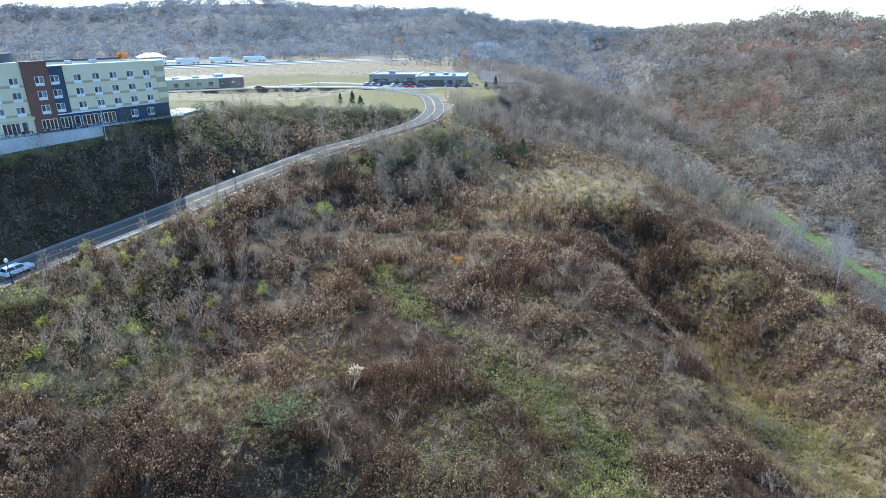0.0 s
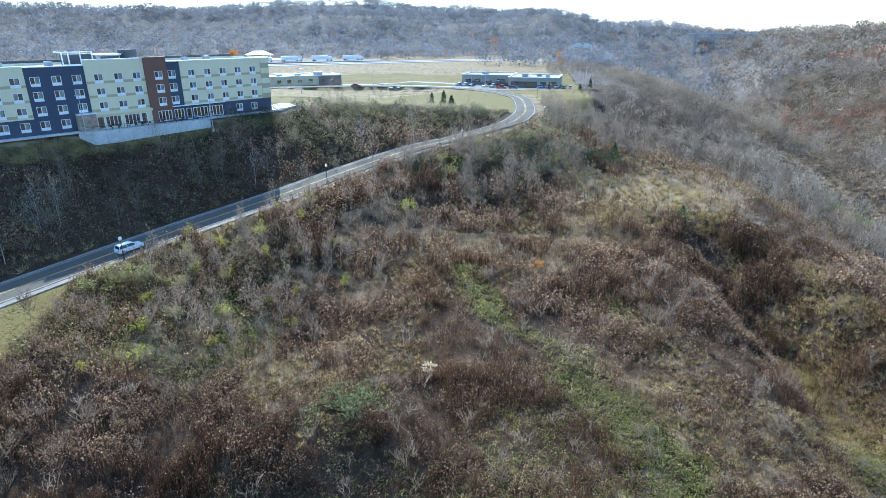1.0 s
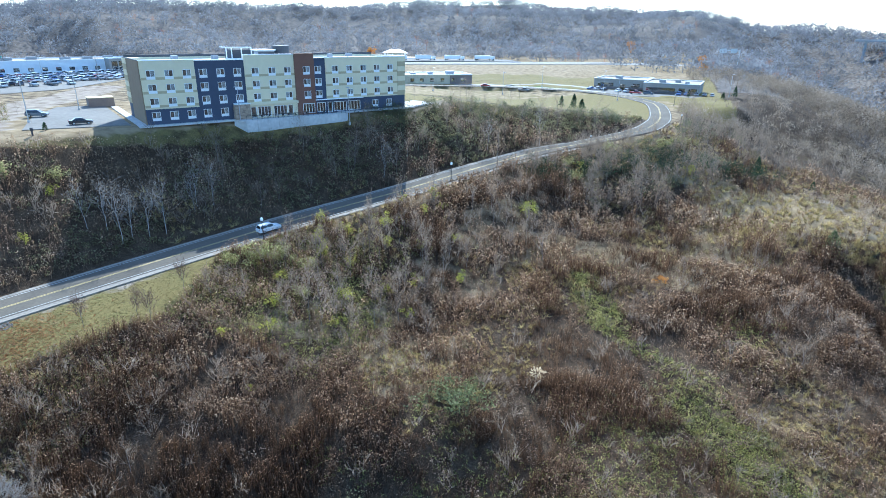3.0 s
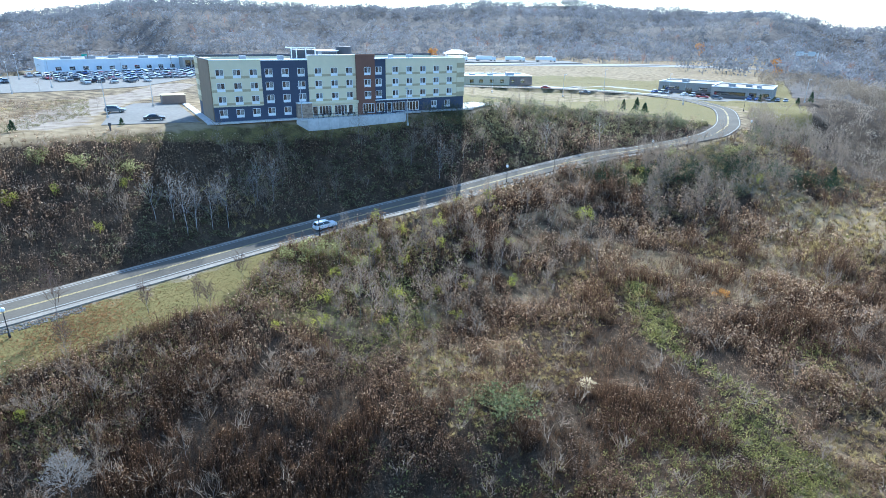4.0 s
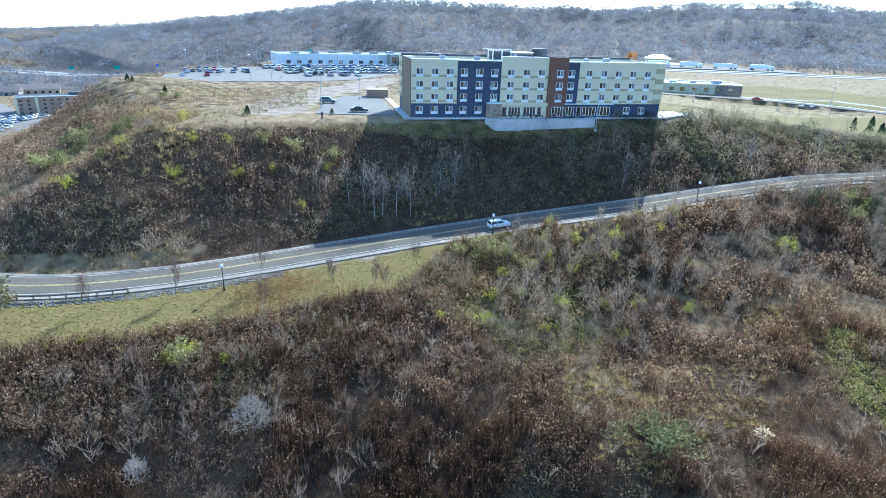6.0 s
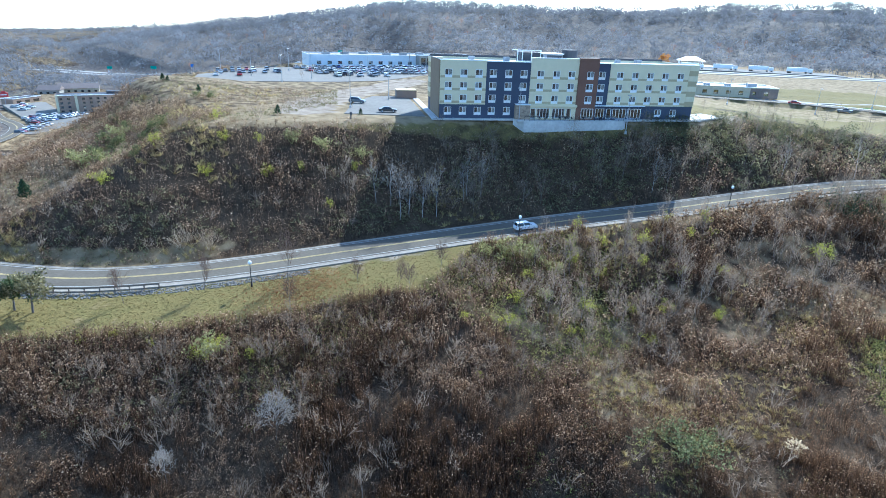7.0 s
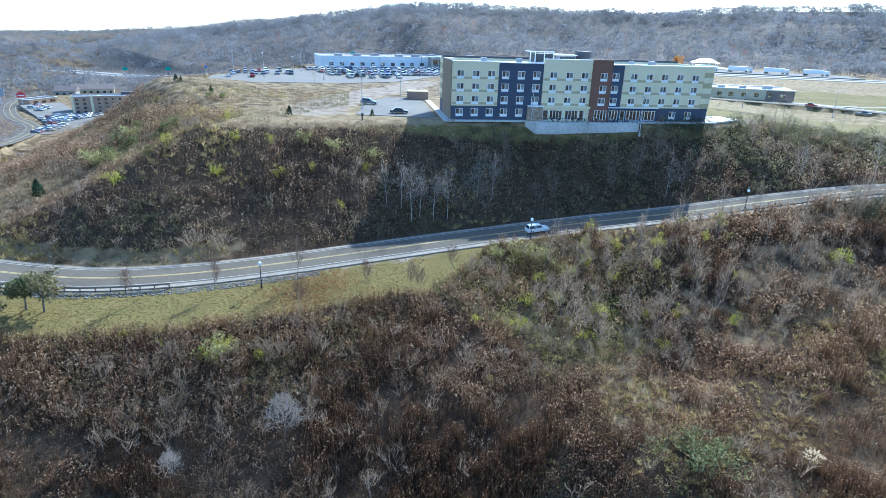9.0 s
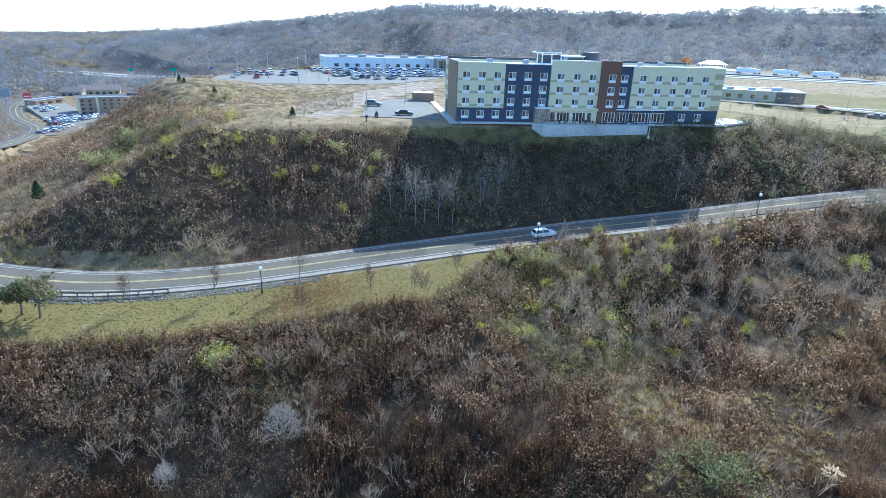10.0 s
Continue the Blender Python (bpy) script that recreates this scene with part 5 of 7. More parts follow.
# office cars
slab("parking_lot", [(-48, 296), (-14, 284), (20, 289), (22, 297), (-12, 301), (-36, 315), (-52, 312)], 33.2, M["lot"], "asphalt car park before the low office", "car park", 1.0)
for x, y, k, p, yaw in ((-38, 306, "sedan", 4, 70), (-34.5, 304.5, "suv", 2, 70), (-31, 303, "sedan", 1, 70), (-20, 297, "suv", 2, 75), (-12, 293.5, "pickup", 5, 170), (-6.5, 292.5, "suv", 3, 170),
                        (4, 295.5, "suv", 4, 85), (7.2, 295.3, "sedan", 4, 85), (11.5, 295, "suv", 3, 85), (15, 294.6, "sedan", 1, 85), (18.2, 294.4, "sedan", 3, 85), (-24, 299, "sedan", 0, 70)):
    car(k, p, pose(x, y, 33.2, 0, 0, yaw), "parked by the low office", "office cars")
for x, y, k, p in ((-80, 277, "sedan", 5), (-62, 281, "pickup", 3)):
    car(k, p, pose(x, y, ground1(x, y) + 0.2, 0, 0, 190), "parked by the access road")
# cars by the roadside hotel
for x0, y0, dx, dy, n in ((-378, 50, -2.3, 1.45, 9), (-382.5, 57, -2.3, 1.45, 8), (-408, 62, -1.7, 2.2, 15), (-413, 60, -1.7, 2.2, 14), (-424, 62, -1.7, 2.2, 9), (-429, 60.5, -1.7, 2.2, 6), (-470, 66, -2.4, 1.4, 6), (-486, 64, -2.4, 1.4, 6)):
    for i in range(n):
        if RNG.random() < 0.12:
            continue
        car(KINDS[RNG.integers(5)], PAINTS[RNG.integers(len(PAINTS))], pose(x0 + dx * i, y0 + dy * i, 1.1, 0, 0, math.degrees(math.atan2(dy, dx)) + 90), "parked by the roadside hotel", "roadside hotel cars")
# traffic on the highway
for i, k, p, off in ((30, "suv", 3, -11), (44, "sedan", 2, -11), (52, "suv", 0, 9), (61, "pickup", 1, 9), (20, "sedan", 0, -11)):
    t = HIGHWAY[i + 1] - HIGHWAY[i]
    yaw = math.degrees(math.atan2(t[1], t[0]))
    n = np.array((-t[1], t[0])) / np.hypot(t[0], t[1])
    q = HIGHWAY[i][:2] + n * off
    car(k, p, pose(q[0], q[1], HIGHWAY[i][2] + 0.3, 0, 0, yaw), "driving on the distant highway")


# ---- plants ----
def blade(p0, p1, w, rng):
    """One thin tapered triangle from p0 to p1."""
    p0, p1 = np.asarray(p0, float), np.asarray(p1, float)
    d = p1 - p0
    s = np.cross(d, rng.normal(size=3))
    s /= np.linalg.norm(s) + 1e-9
    return [p0 - s * w / 2, p0 + s * w / 2, p1]


def leaf(c, size, rng):
    a, b = rng.normal(size=3), rng.normal(size=3)
    a /= np.linalg.norm(a)
    b = b - a * (a @ b)
    b /= np.linalg.norm(b)
    c = np.asarray(c, float)
    return [c - a * size * 0.5 - b * size * 0.35, c + a * size * 0.5 - b * size * 0.2, c + b * size * 0.55]


def twigs(p, direction, length, depth, width, rng, out, spread=0.6, kids=3, lift=0.15):
    """Branches that fork; each piece is one tapered blade."""
    direction = direction / np.linalg.norm(direction)
    end = p + direction * length
    out.append(blade(p, end, width, rng))
    if depth == 0:
        return
    for i in range(kids):
        f = rng.uniform(0.35, 1.0)
        nd = direction + rng.normal(0, spread, 3)
        nd[2] += lift
        twigs(p + direction * length * f, nd, length * rng.uniform(0.5, 0.75), depth - 1, max(0.03, width * 0.7), rng, out, spread, kids, lift)


def merged(name, templates, xyz, scale, rng, mat, label, category, lean=0.08, tone=None, steps=None):
    """Many small plants as one mesh: each takes one of the templates, turned, leant and scaled; steps shift the tone of a template's own pieces."""
    vs, ts = [], []
    if tone is None:
        tone = np.clip(rng.normal(0.47, 0.32, len(xyz)), 0, 1)
    pick = rng.integers(len(templates), size=len(xyz))
    for k, t in enumerate(templates):
        t = np.asarray(t, float).reshape(-1, 3)
        sel = np.where(pick == k)[0]
        if not len(sel):
            continue
        a = rng.uniform(0, 2 * np.pi, len(sel))
        c, s = np.cos(a), np.sin(a)
        sc = scale[sel]
        x = t[None, :, 0] * c[:, None] - t[None, :, 1] * s[:, None]
        y = t[None, :, 0] * s[:, None] + t[None, :, 1] * c[:, None]
        z = np.repeat(t[None, :, 2], len(sel), 0)
        lx, ly = rng.normal(0, lean, len(sel)), rng.normal(0, lean, len(sel))
        x = x + z * lx[:, None]
        y = y + z * ly[:, None]
        v = np.stack([x * sc[:, None] + xyz[sel, 0:1], y * sc[:, None] + xyz[sel, 1:2], z * sc[:, None] + xyz[sel, 2:3]], 2)
        vs.append(v.reshape(-1, 3))
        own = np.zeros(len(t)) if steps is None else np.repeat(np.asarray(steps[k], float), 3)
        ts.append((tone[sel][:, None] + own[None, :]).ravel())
    v = np.concatenate(vs)
    me = arrays_mesh(name, v, np.arange(len(v)).reshape(-1, 3), mat, tone=np.clip(np.concatenate(ts), 0, 1))
    return tagged(new(name, me), label, category, kind="stuff")


def polar(n, r0, r1, a0, a1, rng, power=1.0):
    """Places over a sector seen from the middle of the map; power above 1 crowds them towards the inner side."""
    r = np.sqrt(r0 ** 2 + (r1 ** 2 - r0 ** 2) * rng.random(n) ** power)
    a = np.radians(rng.uniform(a0, a1, n))
    return -np.sin(a) * r, np.cos(a) * r


def plant(x, y, sink=0.05):
    return np.stack([x, y, ground(x, y) - sink], 1)


rng = np.random.default_rng(11)


def t_weed(rng, heads=9, stems=2, h=1.25, head=0.24, spread=0.27):
    out = []
    for i in range(stems):
        b = np.array((rng.normal(0, 0.12), rng.normal(0, 0.12), 0))
        tip = b + np.array((rng.normal(0, spread), rng.normal(0, spread), h * rng.uniform(0.75, 1.1)))
        out.append(blade(b, tip, 0.035, rng))
    for i in range(heads):
        a, q = rng.uniform(0, 6.28), math.sqrt(rng.random())
        c = (math.cos(a) * q * spread * 2, math.sin(a) * q * spread * 2, h * (1.05 - 0.45 * q * q + rng.normal(0, 0.06)))
        out.append(leaf(c, head * rng.uniform(0.6, 1.5), rng))
    return out


def t_tuft(rng, n=8, h=0.55, w=0.07, spread=0.3):
    return [blade((rng.normal(0, 0.07), rng.normal(0, 0.07), 0), (rng.normal(0, spread), rng.normal(0, spread), h * rng.uniform(0.6, 1.2)), w, rng) for _ in range(n)]


def t_herb(rng, n=9, size=0.22, r=0.35, h=0.45):
    return [leaf((rng.normal(0, r * 0.6), rng.normal(0, r * 0.6), rng.uniform(0.08, h)), size * rng.uniform(0.6, 1.4), rng) for _ in range(n)]


def t_shrub(rng, h=1.6, stems=4, depth=2, kids=3):
    out = []
    for i in range(stems):
        a = rng.uniform(0, 6.28)
        twigs(np.array((rng.normal(0, 0.1), rng.normal(0, 0.1), 0.0)), np.array((math.cos(a) * 0.5, math.sin(a) * 0.5, 1.0)), h * 0.55, depth, 0.07, rng, out, 0.5, kids)
    return out


def t_tree(rng, h=11.0, forks=7, kids=3, depth=2, width=0.22, low=0.3):
    """A bare tree of blades for the middle distance."""
    out = [blade((0, 0, 0), (rng.normal(0, 0.3), rng.normal(0, 0.3), h * 0.8), width * 1.5, rng), blade((0, 0, 0), (rng.normal(0, 0.3), rng.normal(0, 0.3), h * 0.7), width * 1.5, rng)]
    for i in range(forks):
        f = low + (0.78 - low) * (i + rng.random()) / forks
        a = rng.uniform(0, 6.28)
        d = np.array((math.cos(a) * (1.0 - 0.5 * f), math.sin(a) * (1.0 - 0.5 * f), 0.9))
        twigs(np.array((0, 0, h * f)), d, h * (0.42 - 0.2 * f), depth, width * 0.6, rng, out, 0.45, kids, 0.25)
    return out


def t_dome(rng, h=11.0, n=80, width=0.13, limbs=7, wide=0.34, stout=2.6, spray=0.0):
    """A bare forest tree: thin trunk, rising limbs and a rounded crown of fine twigs that fan up and outwards, some in small sprays."""
    top = np.array((rng.normal(0, 0.4), rng.normal(0, 0.4), h * 0.7))
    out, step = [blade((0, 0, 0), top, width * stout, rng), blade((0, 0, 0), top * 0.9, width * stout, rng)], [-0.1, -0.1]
    for i in range(limbs):
        a = rng.uniform(0, 6.28)
        q = top * rng.uniform(0.4, 0.95)
        out.append(blade(q, q + np.array((math.cos(a) * h * wide * 0.7, math.sin(a) * h * wide * 0.7, h * rng.uniform(0.12, 0.3))), width * 1.4, rng))
        step.append(0.0)
    for i in range(n):
        e = rng.normal(size=3)
        e /= np.linalg.norm(e)
        e[2] = abs(e[2]) if rng.random() < 0.65 else e[2]
        q = np.array((0, 0, h * 0.56)) + e * (h * wide, h * wide, h * 0.4) * rng.uniform(0.45, 0.95)
        if rng.random() < spray:
            out.append(leaf(q, width * 3.4 * rng.uniform(0.6, 1.4), rng))
        else:
            out.append(blade(q, q + (e * 0.8 + (0, 0, 0.55)) * h * rng.uniform(0.06, 0.13) + rng.normal(0, h * 0.018, 3), width * rng.uniform(0.7, 1.4), rng))
        # light from above put into the tone: crown tops paler, undersides darker
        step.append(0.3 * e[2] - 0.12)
    return out, step


# -- weeds over the bench below the road and on the slopes --
def kinds_at(x, y):
    """What grows where below and beside the road: straw, green or brown."""
    straw = value_noise(x, y, 22, 4) * 0.7 + value_noise(x, y, 7, 14) * 0.3
    green = value_noise(x, y, 17, 24) * 0.65 + value_noise(x, y, 5, 34) * 0.35
    return straw, green


def t_stand(rng, stems=5, h=1.3, heads=8, head=0.15, spread=0.26):
    """Dead weeds: dark leaning stems, withered leaves below and pale heads at the tips. Gives the pieces and their tone steps."""
    out, step, tips = [], [], []
    for i in range(stems):
        b = np.array((rng.normal(0, spread * 0.6), rng.normal(0, spread * 0.6), 0))
        tip = b + np.array((rng.normal(0, spread * 0.5), rng.normal(0, spread * 0.5), h * rng.uniform(0.65, 1.15)))
        out.append(blade(b, tip, 0.045, rng))
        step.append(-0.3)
        tips.append((b, tip))
    for i in range(heads):
        b, tip = tips[i % stems]
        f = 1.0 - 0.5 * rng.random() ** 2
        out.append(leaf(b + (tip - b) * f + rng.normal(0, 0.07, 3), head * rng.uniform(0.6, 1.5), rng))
        # pale heads are the plant's own; darkening down the stem also paints shade
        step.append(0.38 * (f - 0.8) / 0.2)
    return out, step


STANDS = [t_stand(rng) for _ in range(14)]
LOWER = [t_stand(rng, 3, 0.85, 9, 0.17, 0.36) for _ in range(12)]
STALKS = [t_stand(rng, 8, 1.75, 5, 0.13, 0.3) for _ in range(10)]
FINE = [t_weed(rng, 11, 2, 1.1, 0.15, 0.3) for _ in range(8)]
TUFTS = [t_tuft(rng, 12, 0.7, 0.085, 0.36) for _ in range(8)]
HERBS = [t_herb(rng, 13, 0.22, 0.45, 0.65) for _ in range(8)]


def line_mask(x, y, ys, xs, width):
    """1 on a winding line given by x at y, falling off over the width."""
    return np.exp(-((x - np.interp(y, ys, xs)) / width) ** 2) * smoothstep(ys[0] - 8, ys[0], y) * (1 - smoothstep(ys[-1], ys[-1] + 8, y))


rings = [polar(n, r0, r1, -44, 92, rng) for n, r0, r1 in ((28000, 48, 78), (30000, 78, 112), (26000, 112, 150), (17000, 150, 205))]
x, y = np.concatenate([q[0] for q in rings] + [rng.uniform(38, 82, 9000)]), np.concatenate([q[1] for q in rings] + [rng.uniform(62, 138, 9000)])
d, zr, idx = from_road(x, y)
track_d = np.min((x[:, None] - DIRT[None, :, 0]) ** 2 + (y[:, None] - DIRT[None, :, 1]) ** 2, 1) ** 0.5
ok = (d < 0) & (-d > verge_width(y) - 0.3) & (idx < I_LOOP) & (x < 92) & (track_d > 0.8)
x, y, d = x[ok], y[ok], d[ok]
straw, green = kinds_at(x, y)
rr = np.hypot(x, y)
damp = (0.6 + 0.75 * value_noise(x, y, 4, 57)) * line_mask(x, y, [44, 55, 60, 67, 84, 91, 106], [17, 20, 18.5, 14, 7, -4, -11], 5.0)
swale = line_mask(x, y, [36, 52, 62, 76, 97], [53, 50.5, 49.3, 47.5, 48], 8.0)
field = smoothstep(118, 134, y) * smoothstep(-28, -10, x) * (1 - smoothstep(44, 54, x))
lee = np.exp(-((x - 24) / 12) ** 2 - ((y - 68) / 16) ** 2)
right_bank = smoothstep(51, 57, x) * smoothstep(60, 68, y)
left_bank = smoothstep(-36, -46, x) * smoothstep(55, 66, y)
u = rng.random(len(x))
is_green = green + 0.75 * damp + 0.28 * swale + 0.12 * lee + 0.22 * left_bank - 0.2 * right_bank + 0.5 * (u - 0.5) > 0.86
is_straw = ~is_green & (straw + 0.95 * swale + 0.36 * field + 0.42 * lee + 0.25 * damp + 0.12 * left_bank + 0.16 * right_bank - 0.12 * (1 - smoothstep(58, 78, rr)) + 0.75 * (rng.random(len(x)) - 0.5) > 0.98)
hollow = (x > 30) & (x < 45) & (y > 76) & (y < 136)
is_green &= ~hollow & ~((field > 0.5) & (rng.random(len(x)) < 0.7))
is_straw &= ~hollow
brown = ~is_green & ~is_straw
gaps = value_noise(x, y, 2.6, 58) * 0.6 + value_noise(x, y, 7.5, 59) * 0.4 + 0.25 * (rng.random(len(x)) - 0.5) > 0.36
pts = plant(x, y)
grow = np.clip(rr / 95, 0.85, 1.45)
mound = smoothstep(0.35, 0.7, value_noise(x, y, 6, 44))
hgt = (0.5 + 0.75 * mound + 0.55 * value_noise(x, y, 1.8, 45)) * np.where(gaps, 1.0, 0.5)
# shade in the gaps and on the ground nearest the eye is put into the tone
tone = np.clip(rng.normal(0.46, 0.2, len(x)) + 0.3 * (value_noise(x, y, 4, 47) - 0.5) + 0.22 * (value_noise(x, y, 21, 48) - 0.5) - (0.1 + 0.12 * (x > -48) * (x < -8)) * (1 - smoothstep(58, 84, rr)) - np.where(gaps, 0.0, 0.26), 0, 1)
warm = value_noise(x, y, 16, 49) + 0.25 * right_bank + 0.3 * (rng.random(len(x)) - 0.5)
stalky = brown & (value_noise(x, y, 13, 54) + 0.14 * (1 - smoothstep(60, 82, rr)) > 0.6)
pale = brown & ~stalky & (rng.random(len(x)) < 0.1 + 0.45 * np.clip(field + left_bank + 0.5 * right_bank, 0, 1))
red = brown & ~stalky & ~pale & (warm > 0.55)
dark = brown & ~stalky & ~pale & ~red
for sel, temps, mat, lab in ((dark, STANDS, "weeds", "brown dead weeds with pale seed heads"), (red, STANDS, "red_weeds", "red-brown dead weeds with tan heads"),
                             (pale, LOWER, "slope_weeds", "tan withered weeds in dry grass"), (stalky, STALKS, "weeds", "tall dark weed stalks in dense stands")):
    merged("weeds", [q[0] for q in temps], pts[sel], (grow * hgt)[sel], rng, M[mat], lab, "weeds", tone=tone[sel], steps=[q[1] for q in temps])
merged("dry_grass", TUFTS, pts[is_straw], (grow * 1.15)[is_straw], rng, M["straw"], "straw-coloured tufts of dry grass", "grass")
merged("green_undergrowth", HERBS, pts[is_green], (grow * 1.05)[is_green], rng, M["herbs"], "low green and yellowing undergrowth", "undergrowth")

# the bank under the mown verge
ss = rng.integers(int(np.argmin(np.hypot(LINE[:, 0] + 118, LINE[:, 1] - 6))), int(np.argmin(np.hypot(LINE[:, 0] + 67, LINE[:, 1] - 101))), 6500)
ee = verge_width(LINE[ss, 1]) + rng.uniform(-0.5, 15, len(ss))
x, y = LINE[ss, 0] + TAN[ss, 1] * ee, LINE[ss, 1] - TAN[ss, 0] * ee
ee = -from_road(x, y)[0] - verge_width(y)
ok = ee > -0.5
x, y = x[ok], y[ok]
kind = rng.random(len(x)) + 0.5 * (value_noise(x, y, 5, 74) - 0.5)
bank_tone = np.clip(rng.normal(0.5, 0.2, len(x)) + 0.3 * (value_noise(x, y, 4, 47) - 0.5), 0, 1)
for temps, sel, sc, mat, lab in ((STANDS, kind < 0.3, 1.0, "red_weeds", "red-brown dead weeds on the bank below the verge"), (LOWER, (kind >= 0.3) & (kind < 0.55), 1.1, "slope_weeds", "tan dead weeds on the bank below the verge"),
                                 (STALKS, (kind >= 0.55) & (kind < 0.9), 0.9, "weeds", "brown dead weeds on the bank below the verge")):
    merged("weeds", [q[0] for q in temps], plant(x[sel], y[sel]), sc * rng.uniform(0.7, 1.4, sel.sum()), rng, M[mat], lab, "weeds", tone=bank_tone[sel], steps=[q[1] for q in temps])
sel = kind >= 0.9
merged("green_undergrowth", HERBS, plant(x[sel], y[sel]), rng.uniform(0.8, 1.6, sel.sum()), rng, M["olive_leaves"], "olive undergrowth on the bank below the verge", "undergrowth")

# slopes above the road
x, y = polar(80000, 95, 330, -4, 93, rng, 1.2)
d, zr, idx = from_road(x, y)
z = ground(x, y)
flat = plateau(x, y)
uh, vh = (x - HOTEL[0]) * HX[0] + (y - HOTEL[1]) * HX[1], (x - HOTEL[0]) * HY[0] + (y - HOTEL[1]) * HY[1]
rise = (x + 0.4 * y < -105) & (uh < -25) & (vh < 62) & (d > 30)
ok = (d > 6.0 - 1.0 * (x < -96)) & ((z < flat - 0.9) | rise) & (idx < I_LOOP) & ~((uh > -24) & (uh < 70) & (vh > -5.5))
x, y, z, d = x[ok], y[ok], z[ok], d[ok]
pts = np.stack([x, y, z - 0.05], 1)
straw, green = kinds_at(x, y)
u = rng.random(len(x))
is_straw = straw + 0.13 * smoothstep(-132, -150, x) + 0.4 * smoothstep(11, 8, d) * smoothstep(-99, -105, x) + 0.3 * (u - 0.5) > 0.84
is_green = ~is_straw & (green + 0.4 * (u - 0.5) + 0.12 * smoothstep(60, 80, y) + 0.08 * smoothstep(90, 115, y) - 0.06 * smoothstep(-96, -110, x) > 0.63)
brown = ~is_straw & ~is_green
grow = np.clip(np.hypot(x, y) / 95, 1.0, 1.7) * np.where(z > plateau(x, y) - 0.9, 0.42, 1.0)
slope_tone = np.clip(rng.normal(0.36, 0.2, len(x)) + 0.35 * (value_noise(x, y, 5, 47) - 0.5) + 0.3 * (value_noise(x, y, 19, 48) - 0.5), 0, 1)
CUT = [t_stand(rng, 3, 1.2, 9, 0.15, 0.34) for _ in range(12)]
red = brown & (value_noise(x, y, 18, 50) + 0.3 * (rng.random(len(x)) - 0.5) > 0.45)
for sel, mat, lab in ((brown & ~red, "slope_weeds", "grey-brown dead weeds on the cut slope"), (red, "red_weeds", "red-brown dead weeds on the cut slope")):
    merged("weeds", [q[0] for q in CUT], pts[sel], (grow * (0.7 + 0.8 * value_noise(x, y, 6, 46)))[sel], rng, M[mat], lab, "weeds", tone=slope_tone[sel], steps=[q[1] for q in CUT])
merged("dry_grass", TUFTS, pts[is_straw], grow[is_straw] * 1.3, rng, M["straw"], "straw-coloured dry grass on the cut slope", "grass")
merged("green_undergrowth", HERBS, pts[is_green], grow[is_green] * 1.1, rng, M["olive_leaves"], "olive undergrowth on the cut slope", "undergrowth")

# brush round the far end of the road
x, y = polar(9000, 200, 520, 79, 96, rng)
d, zr, idx = from_road(x, y)
ok = ((d < -7) | ((d > 8) & (ground(x, y) < plateau(x, y) + 0.5))) & ~((x < -395) & (x > -535) & (y > 45) & (y < 120))
merged("weeds", FINE, plant(x[ok], y[ok]), np.full(ok.sum(), 2.0), rng, M["slope_weeds"], "brown brush beside the lower road", "weeds")

# lawn blades and fallen leaves on the verge
x, y = polar(34000, 60, 135, 40, 93, rng)
d, zr, idx = from_road(x, y)
ok = (d < -5.2) & (-d < verge_width(y) + 1.0)
merged("lawn_grass", [t_tuft(rng, 6, 0.12, 0.05, 0.14) for _ in range(6)], plant(x[ok], y[ok], 0.01), np.full(ok.sum(), 0.85), rng, M["litter"], "short lawn grass with fallen leaves", "grass")
x, y = -79.0 + rng.normal(0, 4.2, 3600), 43.5 + rng.normal(0, 4.8, 3600)
d, zr, idx = from_road(x, y)
ok = (d < -5.5) & (-d < verge_width(y) + 1.0)
merged("fallen_leaves", [[leaf((0, 0, 0.1), 0.2, rng), leaf((0.15, 0.1, 0.1), 0.16, rng)] for _ in range(6)], plant(x[ok], y[ok], 0.0), rng.uniform(0.6, 1.1, ok.sum()), rng, M["rusty_litter"], "rust-coloured leaves fallen on the lawn", "leaves")

# -- bare shrubs everywhere that is wild --
SHRUBS = [t_shrub(rng, rng.uniform(1.5, 2.3), rng.integers(4, 7)) for _ in range(10)]
x, y = polar(2900, 45, 260, -45, 92, rng, 1.1)
d, zr, idx = from_road(x, y)
z = ground(x, y)
ok = (((d < 0) & (-d > verge_width(y) + 1)) | ((d > 7.5) & (z < plateau(x, y) - 1.2))) & (idx < I_LOOP) & (value_noise(x, y, 18, 61) + 0.3 * rng.random(len(x)) > 0.52)
merged("bare_shrubs", SHRUBS, np.stack([x, y, z - 0.05], 1)[ok], rng.uniform(0.9, 2.1, ok.sum()), rng, M["twigs"], "leafless grey-brown shrubs among the weeds", "shrubs")
x, y = polar(1500, 45, 240, -45, 92, rng, 1.1)
d, zr, idx = from_road(x, y)
z = ground(x, y)
ok = (((d < 0) & (-d > verge_width(y) + 1)) | ((d > 7.5) & (z < plateau(x, y) - 1.2))) & (idx < I_LOOP) & (value_noise(x, y, 14, 71) > 0.5)


def t_leafy(rng, r=0.9, h=1.4, n=60, size=0.2):
    out = []
    for i in range(n):
        v = rng.normal(size=3)
        v /= np.linalg.norm(v)
        v *= rng.uniform(0.55, 1.0) * (1 + 0.3 * math.sin(3 * math.atan2(v[1], v[0]) + n))
        out.append(leaf((v[0] * r, v[1] * r, h * 0.52 + v[2] * h * 0.48), size * rng.uniform(0.6, 1.3), rng))
    return out


